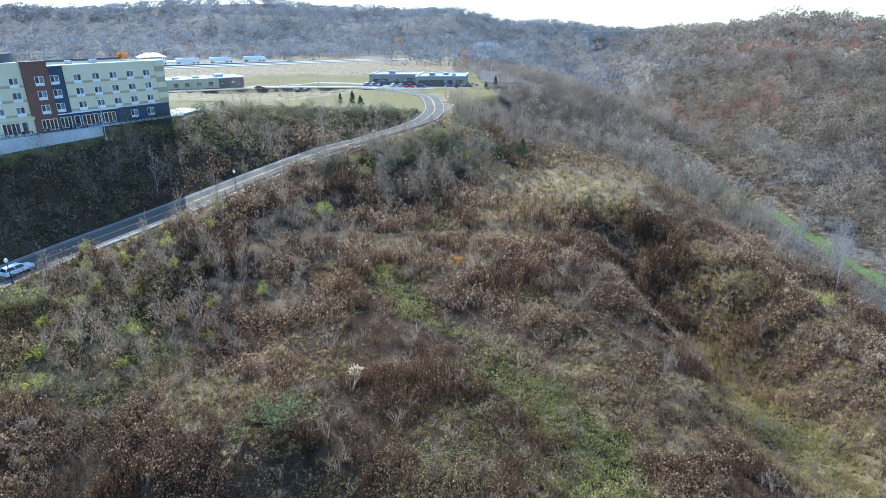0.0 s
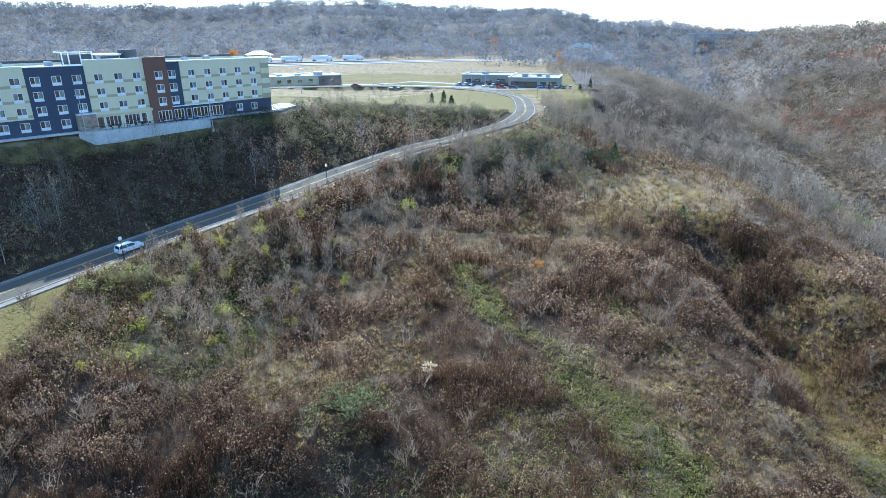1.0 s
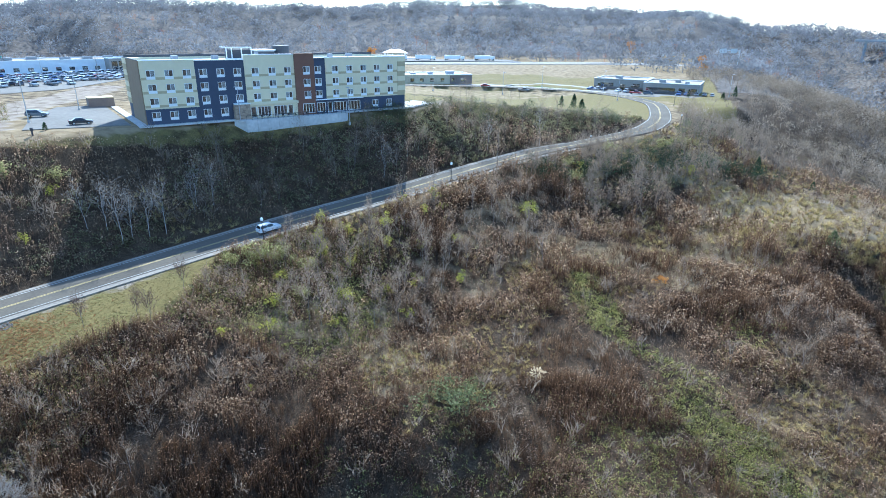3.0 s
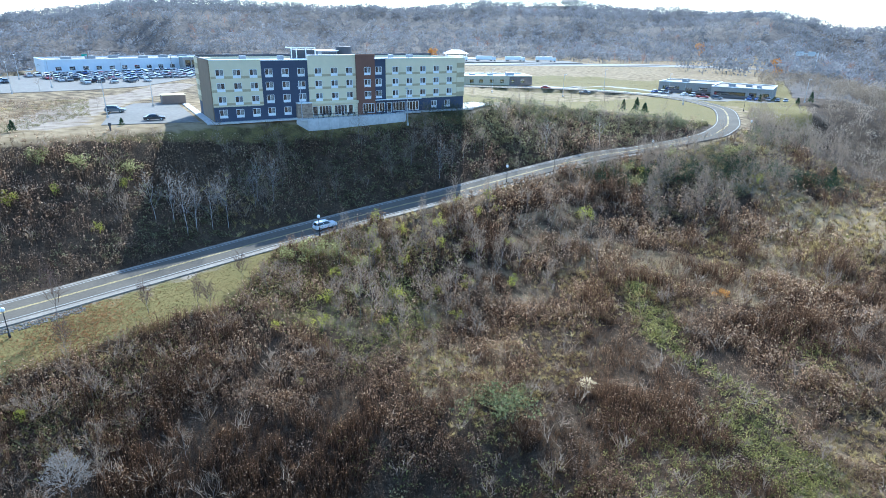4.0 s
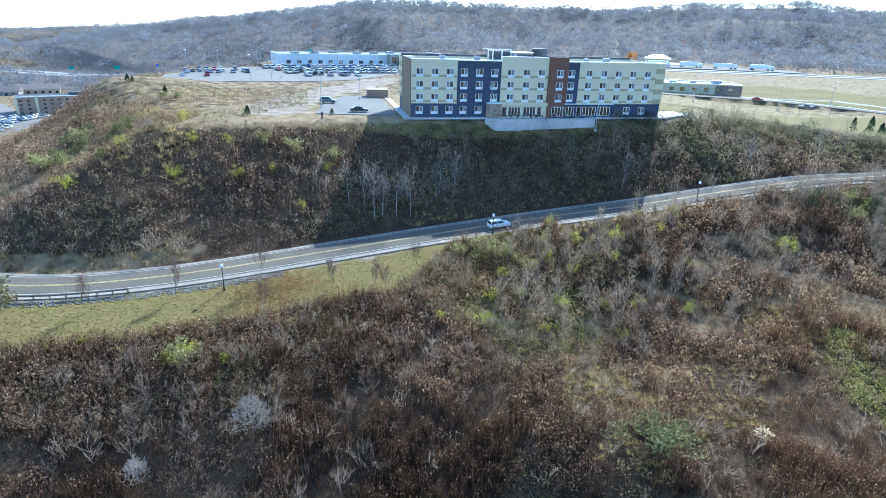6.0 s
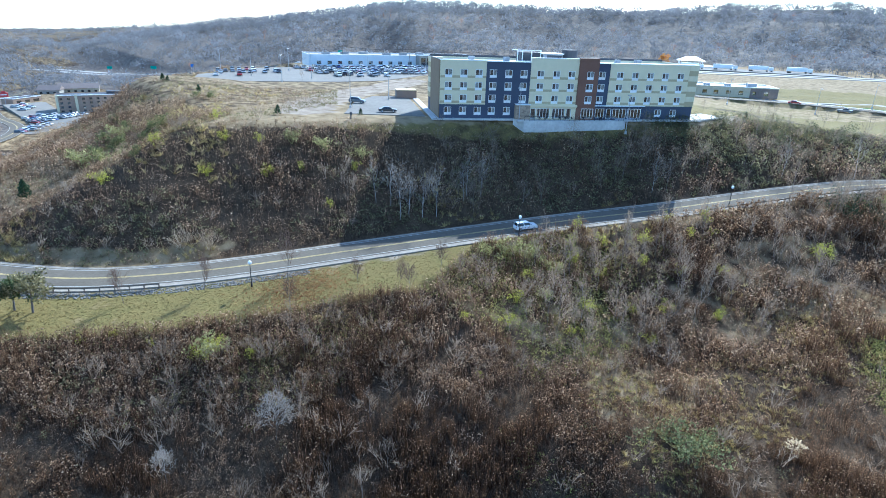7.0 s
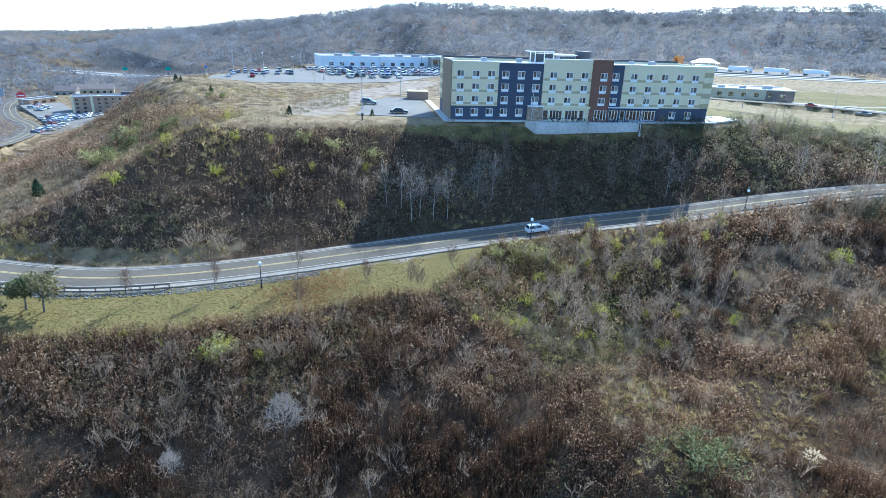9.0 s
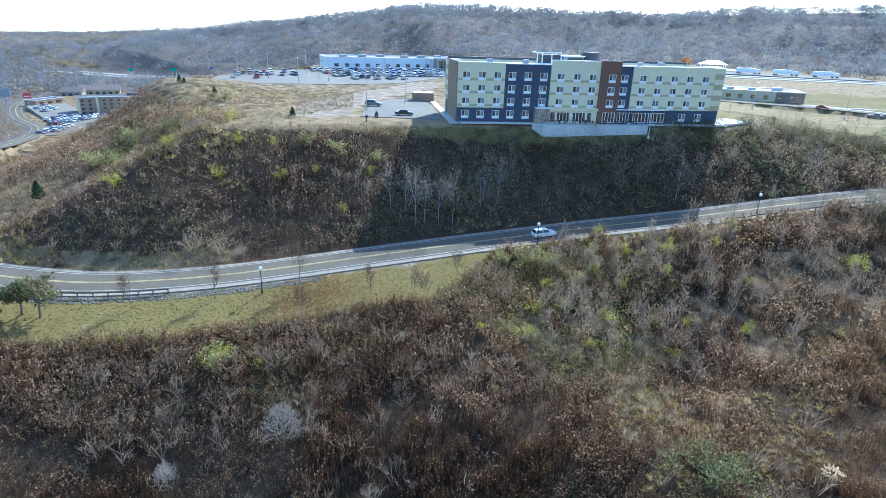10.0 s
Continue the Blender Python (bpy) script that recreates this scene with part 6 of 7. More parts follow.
merged("olive_shrubs", [t_leafy(rng) for _ in range(6)], np.stack([x, y, z - 0.05], 1)[ok], rng.uniform(0.6, 1.4, ok.sum()), rng, M["olive_leaves"], "olive-green shrubs thinning in autumn", "shrubs")
x, y = polar(6800, 42, 215, -45, 92, rng, 1.15)
d, zr, idx = from_road(x, y)
z = ground(x, y)
ok = (((d < 0) & (-d > verge_width(y) + 1.5)) | ((d > 8) & (z < plateau(x, y) - 2.5))) & (idx < I_LOOP) & (value_noise(x, y, 11, 91) + 0.25 * rng.random(len(x)) > 0.6)
merged("brown_brush", [t_leafy(rng, 0.95, 1.9, 62, 0.17) for _ in range(8)], np.stack([x, y, z - 0.1], 1)[ok], rng.uniform(0.6, 1.35, ok.sum()), rng, M["brush"], "rounded clumps of brown withered brush", "shrubs")

# dense dull-green thickets: along the top of the cut, and on the bank where the road bends
def thicket_spots(i0, i1, n, lo, hi, side):
    i = rng.integers(i0, i1, n)
    e = rng.uniform(lo, hi, n) * side
    return LINE[i, 0] - TAN[i, 1] * e, LINE[i, 1] + TAN[i, 0] * e


def near_station(x, y):
    return int(np.argmin(np.hypot(LINE[:, 0] - x, LINE[:, 1] - y)))


DENSE = [t_leafy(rng, 1.3, 2.7, 130, 0.21) for _ in range(8)]
x1, y1 = thicket_spots(near_station(-52, 128), near_station(-4, 196), 620, 8, 36, 1)
x2, y2 = thicket_spots(near_station(-36, 158), near_station(-2, 225), 420, 8, 30, -1)
x, y = np.concatenate([x1, x2]), np.concatenate([y1, y2])
d, zr, idx = from_road(x, y)
z = ground(x, y)
ok = ((d > 7) & (z < plateau(x, y) - 0.3) & (value_noise(x, y, 9, 95) + 0.3 * smoothstep(6, 1, plateau(x, y) - z) > 0.5)) | ((d < -7.5) & (value_noise(x, y, 10, 96) > 0.42))
merged("leafy_thicket", DENSE, np.stack([x, y, z - 0.2], 1)[ok], rng.uniform(0.6, 1.25, ok.sum()), rng, M["thicket"], "dense dull-green shrubs still in leaf", "shrubs")

edge = spline([(-34, 147, 0), (-20, 157, 0), (-4, 167, 0), (12, 174, 0), (28, 179, 0)], 0.4)
pick = rng.integers(len(edge), size=190)
ex, ey = edge[pick, 0] + rng.normal(0, 2.6, 190), edge[pick, 1] + rng.normal(0, 2.6, 190)
merged("leafy_thicket", DENSE, plant(ex, ey, 0.2), rng.uniform(0.7, 1.45, 190), rng, M["needles"], "dark evergreen shrubs at the edge of the field", "shrubs")
gy_r = rng.uniform(88, 142, 150)
gx_r = np.interp(gy_r, [80, 100, 118, 136, 146], [48, 47.5, 47, 44, 40]) - rng.uniform(8, 20, 150)
merged("leafy_thicket", [t_leafy(rng, 1.2, 2.6, 90, 0.19) for _ in range(6)], plant(gx_r, gy_r, 0.2), rng.uniform(0.5, 1.15, 150), rng, M["brush"], "withered brush along the rim of the ravine", "shrubs")

# -- woods: right-hand valley, beyond the road, and the hills all round --
SPUR_Y, SPUR_X = [60, 88, 140, 170, 235], [78, 70, 58, 46, 40]
MID = [t_dome(rng, rng.uniform(8.5, 13), 66, 0.12, 8, rng.uniform(0.26, 0.36)) for _ in range(12)]
DEEP = [t_dome(rng, rng.uniform(10, 14), 74, 0.17, 5, rng.uniform(0.32, 0.44), 1.6, 0.6) for _ in range(12)]
x, y = polar(7600, 120, 470, -58, 6, rng, 1.15)
d, zr, idx = from_road(x, y)
z = ground(x, y)
path = x - np.interp(y, PATH_Y, PATH_X)
wild = ((d < -8) | (d > 400)) & ~((x < 30) & (y > 240) & (y < 345)) & ~((np.abs(path) < 6) & (y < 320))
dens = 0.9 * smoothstep(2, 22, x - np.interp(y, SPUR_Y, SPUR_X)) + 0.75 * smoothstep(180, 205, y) * smoothstep(2, 14, x)
dens = dens * np.where((path > -24) & (path < 0) & (y < 330), 0.3, 1.0)
ok = wild & (rng.random(len(x)) < np.clip(dens, 0, 1)) & (np.hypot(x, y) > 118)
size = np.where((path > -24) & (path < 0) & (y < 330), 0.45, 1.0) * rng.uniform(0.6, 1.2, len(x)) * (0.55 + 0.45 * smoothstep(4, 40, x - np.interp(y, SPUR_Y, SPUR_X)))
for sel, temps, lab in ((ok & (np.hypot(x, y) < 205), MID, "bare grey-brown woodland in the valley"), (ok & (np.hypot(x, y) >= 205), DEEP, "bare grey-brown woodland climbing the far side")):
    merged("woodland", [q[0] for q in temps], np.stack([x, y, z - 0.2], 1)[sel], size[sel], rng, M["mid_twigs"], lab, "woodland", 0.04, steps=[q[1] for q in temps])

FAR = [t_dome(rng, rng.uniform(10, 14), 42, 0.33, 0, rng.uniform(0.36, 0.48), 1.2, 0.75) for _ in range(12)]
x, y = polar(14500, 300, 1250, -58, 95, rng, 1.15)
r, az = np.hypot(x, y), np.degrees(np.arctan2(-x, y))
foot = np.interp(az, [-60, -30, -20, -12, 0, 20, 30, 60, 68, 80, 95], [430, 450, 440, 430, 430, 620, 650, 560, 560, 610, 610])
hw = np.min((x[:, None] - HIGHWAY[None, ::2, 0]) ** 2 + (y[:, None] - HIGHWAY[None, ::2, 1]) ** 2, 1) ** 0.5
ok = (r > foot) & (hw > 32) & ((az < 62) | (rng.random(len(x)) < 0.75)) & ~((x < -380) & (y < 140) & (x > -600))
top = np.degrees(np.arctan2(ground(x, y) + 12 - 60, r))
ok &= ~((az > -19.5) & (az < -12) & (r < 735) & (top > -0.4))
x2, y2 = polar(2000, 1150, 3300, 60, 97, rng)
a3 = rng.uniform(-58, 74, 2600)
r3 = np.interp(a3, [-180, -35, -20, -12, 0, 60, 70, 80], [900, 560, 640, 950, 1000, 1000, 1150, 1700]) + rng.uniform(-90, 15, 2600)
x3, y3 = -np.sin(np.radians(a3)) * r3, np.cos(np.radians(a3)) * r3
pts = np.concatenate([plant(np.concatenate([x[ok], x2]), np.concatenate([y[ok], y2]), 3.0), plant(x3, y3, 7.5)])
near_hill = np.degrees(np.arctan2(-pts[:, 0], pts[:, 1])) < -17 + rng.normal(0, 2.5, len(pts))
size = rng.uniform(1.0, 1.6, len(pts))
# the far hills take the haze-coloured twigs, the nearer hill the brown ones
for sel, mat, lab in ((~near_hill, "far_twigs", "bare woodland over the far hills, haze put into its colour"), (near_hill, "mid_twigs", "bare brown woodland up to the hilltop")):
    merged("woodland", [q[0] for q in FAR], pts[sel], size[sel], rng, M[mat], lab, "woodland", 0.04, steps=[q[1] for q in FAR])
x, y = polar(1500, 150, 900, -52, 70, rng, 1.0)
r, az = np.hypot(x, y), np.degrees(np.arctan2(-x, y))
foot = np.interp(az, [-60, -25, -15, 0, 20, 30, 60, 68, 80, 95], [150, 190, 300, 480, 660, 680, 620, 640, 800, 800])
ok = (r > foot) & ((az < -20) | (rng.random(len(x)) < 0.25)) & (value_noise(x, y, 70, 81) > 0.5)
CROWN = []
for i in range(6):
    t = t_tree(rng, 10, 5, 2, 1, 0.3)
    t += [list(np.array(l) * (1.0, 1.0, 1.0) + (0, 0, 5.5)) for l in t_leafy(rng, 3.0, 5.0, 120, 0.42)]
    CROWN.append(t)
x2, y2 = polar(900, 230, 500, -50, -21, rng, 1.0)
hit = value_noise(x2, y2, 45, 82) > 0.56
x, y, ok = np.concatenate([x[ok], x2[hit]]), np.concatenate([y[ok], y2[hit]]), slice(None)
merged("russet_woodland", CROWN, plant(x, y, 0.3), rng.uniform(0.7, 1.2, len(x)), rng, M["red_leaves"], "oaks still holding russet leaves in the woods", "woodland", 0.04)


# ---- single trees and bushes ----
def bare_tree_meshes(name, h, rng, bark, twig, forks=9, spread=0.5, depth=3, kids=2, lean=0.035, thick=0.0066, fine=0.058):
    """Meshes of a bare tree: a tapered, slightly crooked trunk with limbs, and a crown of forking twigs."""
    bm = bmesh.new()
    p = Vector((0, 0, -0.3))
    pts = [p.copy()]
    for i in range(6):
        p = p + Vector((rng.normal(0, lean * h / 6 * 1.5), rng.normal(0, lean * h / 6 * 1.5), (h * 0.8 + 0.3) / 6))
        pts.append(p.copy())
    rad = [max(0.02, h * thick * (1 - 0.85 * i / 6)) for i in range(7)]
    rings = [[bm.verts.new(q + Vector((r * math.cos(t), r * math.sin(t), 0))) for t in [k * math.pi / 3 for k in range(6)]] for q, r in zip(pts, rad)]
    for r0, r1 in zip(rings[:-1], rings[1:]):
        for k in range(6):
            bm.faces.new((r0[k], r0[(k + 1) % 6], r1[(k + 1) % 6], r1[k]))
    out = []
    for i in range(forks):
        f = 0.28 + 0.68 * (i + rng.random()) / forks
        k = min(5, int(f * 6))
        q = pts[k].lerp(pts[k + 1], f * 6 - k)
        a = rng.uniform(0, 6.28)
        d = Vector((math.cos(a) * spread * 1.5, math.sin(a) * spread * 1.5, 1.0)).normalized()
        ln = h * (0.42 - 0.24 * f)
        e = q + d * ln * 0.55
        r_q = rad[k] + (rad[k + 1] - rad[k]) * (f * 6 - k)
        tube(bm, q, e, r_q * 0.6, r_q * 0.2, 4, False)
        bm.verts.ensure_lookup_table()
        base = bm.verts[-8:-4]
        bm.faces.new((rings[k][0], base[0], base[1]))
        bm.faces.new((rings[k + 1][2], base[2], base[3]))
        for _ in range(3):
            nd = np.array(d) + rng.normal(0, 0.35, 3)
            nd[2] += 0.2
            twigs(np.array(q.lerp(e, rng.uniform(0.5, 1.0))), nd, ln * 0.66, depth, fine, rng, out, 0.55, kids, 0.15)
    twigs(np.array(pts[-1]), np.array((0, 0, 1.0)), h * 0.2, depth, fine, rng, out, 0.4, 3, 0.1)
    v = np.array(out).reshape(-1, 3)
    return mesh_of("trunk", bm, bark), arrays_mesh("crown", v, np.arange(len(v)).reshape(-1, 3), twig, tone=np.full(len(v), 0.5))


def tree_from(name, meshes, label, category, at, group):
    t = thing(name, label, category, at, group)
    shared("trunk", meshes[0], t)
    shared("crown", meshes[1], t)
    return t


def spread_copies(protos, places, rng, lo=0.8, hi=1.2):
    for x, y in places:
        s = rng.uniform(lo, hi)
        pr = protos[rng.integers(len(protos))]
        c = copy_thing(pr, pose(x, y, ground1(x, y), rng.normal(0, 2.5), rng.normal(0, 2.5), rng.uniform(0, 360)))
        c.scale = (s, s, s * rng.uniform(0.9, 1.15))


SAPLINGS = [bare_tree_meshes("sapling", rng.uniform(5.5, 7.5), rng, M["bark"], M["twigs"], 9, 0.45) for _ in range(5)]
BIG = [bare_tree_meshes("tree", rng.uniform(9, 12), rng, M["bark"], M["twigs"], 12, 0.55) for _ in range(4)]
PALE = [bare_tree_meshes("tree", rng.uniform(9.5, 12), rng, M["slim_bark"], M["slim_twigs"], 10, 0.36, 3) for _ in range(4)]
# young trees on the mown verge
VERGE = [(-92.5, 20.4, 6.2), (-87.9, 31.2, 6.5), (-83.0, 43.2, 8.6), (-75.0, 39.3, 5.2), (-74.0, 51.2, 5.8), (-68.7, 56.0, 4.6), (-66.8, 56.3, 4.6), (-69.2, 65.5, 5.6)]
VG = [bare_tree_meshes("young_tree", h, rng, M["bark"], M["verge_twigs"], 18, 0.4, 3, 2, fine=0.07) for h in (6.4, 8.6, 5.3)]
for x, y, h in VERGE:
    k = 1 if h > 8 else 0 if h > 6 else 2
    t = tree_from("young_tree", VG[k], "slim leafless young tree on the mown verge", "tree", pose(x, y, ground1(x, y), 0, 0, rng.uniform(0, 360)), "verge trees")
# thicket along the bank by the road
first_s = [tree_from("sapling", m, "leafless grey sapling in the thicket below the road", "tree", pose(-60 + 3 * i, 84 + 3 * i, ground1(-60 + 3 * i, 84 + 3 * i)), "bank saplings") for i, m in enumerate(SAPLINGS)]
cand = []
while len(cand) < 120:
    i = rng.integers(station(-74, 86), station(0, 215))
    e = rng.uniform(7, 38)
    n = np.array((-TAN[i][1], TAN[i][0]))
    q = LINE[i][:2] - n * e
    if e > verge_width(q[1]) + 2:
        cand.append(tuple(q))
spread_copies(first_s, cand, rng)
cand = [(-50 + rng.normal(0, 11), 72 + rng.normal(0, 11)) for _ in range(26)] + [(rng.uniform(-70, -40), rng.uniform(10, 40)) for _ in range(14)] + [(rng.uniform(0, 60), rng.uniform(60, 150)) for _ in range(26)]
cand = [(a, b) for a, b in cand if -from_road(a, b)[0][0] > verge_width(b) + 2]
spread_copies(first_s, cand, rng, 0.55, 1.0)
# slim saplings standing clear of the weeds, with vines at their feet
tall_spots = [(-50.6, 72.4), (-47.8, 71.8), (-47.7, 78.4), (-41.7, 78.3), (-39.9, 85.2), (-41.6, 90.5), (-37.4, 91.1), (-39.4, 96.7), (-53.0, 79.0), (-45.0, 84.0), (-48.0, 93.0), (-56.0, 85.5)]
spread_copies(first_s, tall_spots, rng, 1.1, 1.5)
# larger trees along the loop's bank
first_b = [tree_from("tree", m, "bare grey-brown tree on the wooded bank", "tree", pose(-20 + 4 * i, 160 + i, ground1(-20 + 4 * i, 160 + i)), "bank trees") for i, m in enumerate(BIG)]
cand = []
while len(cand) < 85:
    i = rng.integers(station(-40, 150), station(-2, 225))
    n = np.array((-TAN[i][1], TAN[i][0]))
    q = LINE[i][:2] - n * rng.uniform(7, 34)
    cand.append(tuple(q))
spread_copies(first_b, cand, rng, 0.6, 1.05)
cand = []
while len(cand) < 64:
    i = rng.integers(station(-78, 76), station(-8, 186))
    n = np.array((-TAN[i][1], TAN[i][0]))
    q = LINE[i][:2] + n * rng.uniform(8, 24)
    if ground1(*q) < plateau(*[np.array([v]) for v in q])[0] - 3:
        cand.append(tuple(q))
spread_copies(first_b, cand, rng, 0.45, 0.85)
for a, b, k, c in ((-38.5, 141.2, 0, 1.05), (-48.4, 122.7, 2, 0.75), (-45.6, 135.3, 3, 0.6), (-31.5, 157.0, 1, 0.7)):
    t = copy_thing(first_b[k], pose(a, b, ground1(a, b), 0, 0, 40 * k))
    t.scale = (c, c, c)
# clumps of slender trees on the shaded slope below the hotel
cl = [(-89.8, 73.0), (-89.4, 75.0), (-93.4, 73.3), (-86.6, 80.1), (-86.8, 88.3), (-85.4, 92.0), (-87.6, 89.9), (-95.5, 71.0), (-88.0, 77.5)]
first_p = [tree_from("tree", m, "slender bare grey tree on the shaded slope", "tree", pose(a, b, ground1(a, b), 0, 0, 70 * i), "slope trees") for i, (m, (a, b)) in enumerate(zip(PALE, cl))]
spread_copies(first_p, cl[4:] + [(-62.8, 125.9), (-34.0, 172.0), (-46.0, 158.0)], rng, 0.75, 0.95)
cand = [(rng.uniform(76, 116), rng.uniform(100, 250)) for _ in range(40)]
spread_copies(first_p, cand, rng, 0.9, 1.35)
wt = bare_tree_meshes("white_tree", 7.0, rng, M["pale_bark"], M["pale_twigs"], 26, 0.55, 3, 3, 0.035, 0.0045, 0.05)
tree_from("white_tree", wt, "small white-barked bare tree among dark brush", "tree", pose(-57.9, 27.2, ground1(-57.9, 27.2)), "")
wt2 = tree_from("white_tree", wt, "small white-barked bare tree among dark brush", "tree", pose(-61.3, 14.8, ground1(-61.3, 14.8), 0, 0, 120), "")
wt2.scale = (0.6, 0.6, 0.7)
# lone trees on the plateau
for a, b, s in ((-132.6, 72.5, 0.62), (-133.2, 76.0, 0.4), (-61.9, 186.2, 0.8), (-60.9, 231.1, 0.6), (-58.8, 247.5, 0.6), (-70.3, 204.5, 0.5), (-76.0, 175.7, 0.4), (-48, 190, 0.65), (-40, 203, 0.7), (-22, 214, 0.5), (-205, 118, 0.45), (-150, 100, 0.35)):
    t = copy_thing(first_b[int(abs(a)) % 4], pose(a, b, ground1(a, b), 0, 0, a * 7))
    t.scale = (s, s, s)
    tagged(t, "lone bare tree on the dry grass", group="plateau trees")


def cedar_meshes(h, r, rng, mat, n=420):
    bm = bmesh.new()
    tube(bm, (0, 0, -0.2), (0, 0, h * 0.85), h * 0.025, h * 0.006, 6, False)
    out = []
    for i in range(n):
        f = rng.random() ** 0.75
        rad = r * (1 - f) ** 0.75 * rng.uniform(0.45, 1.08) * (1 + 0.2 * math.sin(9 * f + i % 5))
        a = rng.uniform(0, 6.28)
        out.append(leaf((math.cos(a) * rad, math.sin(a) * rad, h * (0.06 + 0.94 * f)), 0.34 * rng.uniform(0.6, 1.4), rng))
    v = np.array(out).reshape(-1, 3)
    return mesh_of("trunk", bm, M["bark"]), arrays_mesh("crown", v, np.arange(len(v)).reshape(-1, 3), mat, tone=np.repeat(rng.random(len(v) // 3), 3))


CEDAR = [cedar_meshes(4.2, 1.2, rng, M["needles"]), cedar_meshes(3.2, 1.3, rng, M["needles"])]
for a, b, s, k in ((-31.6, 217.3, 1.2, 0), (-29.0, 219.0, 1.1, 1), (-35.5, 214.0, 1.0, 0), (26.4, 185.4, 1.0, 0), (39.0, 176.0, 0.8, 1), (*hp(-19, 4.6), 0.55, 1), (-132.6, 69.3, 0.75, 1), (-146.5, 17.4, 1.35, 1),
                   (-177.8, 68.1, 0.7, 1), (-198.9, 65.3, 0.7, 1), (-196.5, 66.0, 0.55, 1), (8.0, 282.0, 0.9, 0), (22.0, 284.0, 0.9, 1), (27.0, 290.0, 1.1, 0), (-176.5, 56.2, 0.6, 1), (-64.0, 176.5, 0.7, 1)):
    t = thing("cedar", "dark green conical red cedar", "tree", pose(a, b, ground1(a, b), 0, 0, a * 5), "cedars")
    shared("trunk", CEDAR[k][0], t)
    shared("crown", CEDAR[k][1], t)
    t.scale = (s, s, s)
pine = cedar_meshes(5.0, 2.4, rng, M["ivy"], 520)
t = thing("pine", "blue-green young pine in the dry grass", "tree", pose(36.6, 138.3, ground1(36.6, 138.3)))
shared("trunk", pine[0], t)
shared("crown", pine[1], t)


def oak_meshes(rng, mat="olive_leaves", clumps=34, wide=1.25):
    bm = bmesh.new()
    tube(bm, (0, 0, -0.2), (0.2, 0.1, 2.2), 0.16, 0.11, 7, False)
    for i in range(5):
        a = i * 1.3
        tube(bm, (0.2, 0.1, 1.9 + 0.1 * i), (math.cos(a) * 1.5, math.sin(a) * 1.5, 3.4 + 0.2 * i), 0.07, 0.03, 5, False)
    out = []
    for c in [(rng.normal(0, wide), rng.normal(0, wide), rng.uniform(2.4, 5.2)) for _ in range(clumps)]:
        for _ in range(44):
            v = rng.normal(size=3)
            v *= rng.uniform(0.4, 0.95) / np.linalg.norm(v)
            out.append(leaf(np.array(c) + v * (0.9, 0.9, 0.7), 0.3 * rng.uniform(0.6, 1.3), rng))
    v = np.array(out).reshape(-1, 3)
    return mesh_of("trunk", bm, M["bark"]), arrays_mesh("crown", v, np.arange(len(v)).reshape(-1, 3), M[mat], tone=np.repeat(rng.random(len(v) // 3), 3))


oak = oak_meshes(rng)
green_oak = oak_meshes(rng, "oak_leaves", 46, 1.05)
for a, b, s in ((-98.4, 9.5, 1.15), (-98.5, 2.5, 1.0)):
    t = tree_from("small_oak", oak, "small round-crowned tree with olive and brown leaves", "tree", pose(a, b, ground1(a, b), 0, 0, a * 3), "")
    t.scale = (s, s, s)

t = tree_from("small_oak", green_oak, "small tree with a dense round dark green crown", "tree", pose(-100.8, 7.6, ground1(-100.8, 7.6), 0, 0, 40), "")


def bush_mesh(rng, mat, r=1.5, h=2.2, clumps=10, n=45, size=0.2):
    out = []
    for c in [(rng.normal(0, r * 0.5), rng.normal(0, r * 0.5), rng.uniform(0.3, 0.85) * h) for _ in range(clumps)]:
        for _ in range(n):
            v = rng.normal(size=3)
            v *= rng.uniform(0.35, 1.0) / np.linalg.norm(v)
            out.append(leaf(np.array(c) + v * (r * 0.42, r * 0.42, h * 0.24), size * rng.uniform(0.6, 1.3), rng))
    for _ in range(14):
        a = rng.uniform(0, 6.28)
        out.append(blade((rng.normal(0, 0.1), rng.normal(0, 0.1), -0.2), (math.cos(a) * r * 0.7, math.sin(a) * r * 0.7, h * rng.uniform(0.6, 1.05)), 0.05, rng))
    v = np.array(out).reshape(-1, 3)
    return arrays_mesh("leafy_bush", v, np.arange(len(v)).reshape(-1, 3), mat, tone=np.repeat(rng.random(len(v) // 3), 3))


def bush(me, name, label, x, y, s, group=""):
    b = new(name, me)
    b.matrix_world = pose(x, y, ground1(x, y), 0, 0, x * 11 + y * 7)
    b.scale = (s, s, s)
    return tagged(b, label, "bush", group)


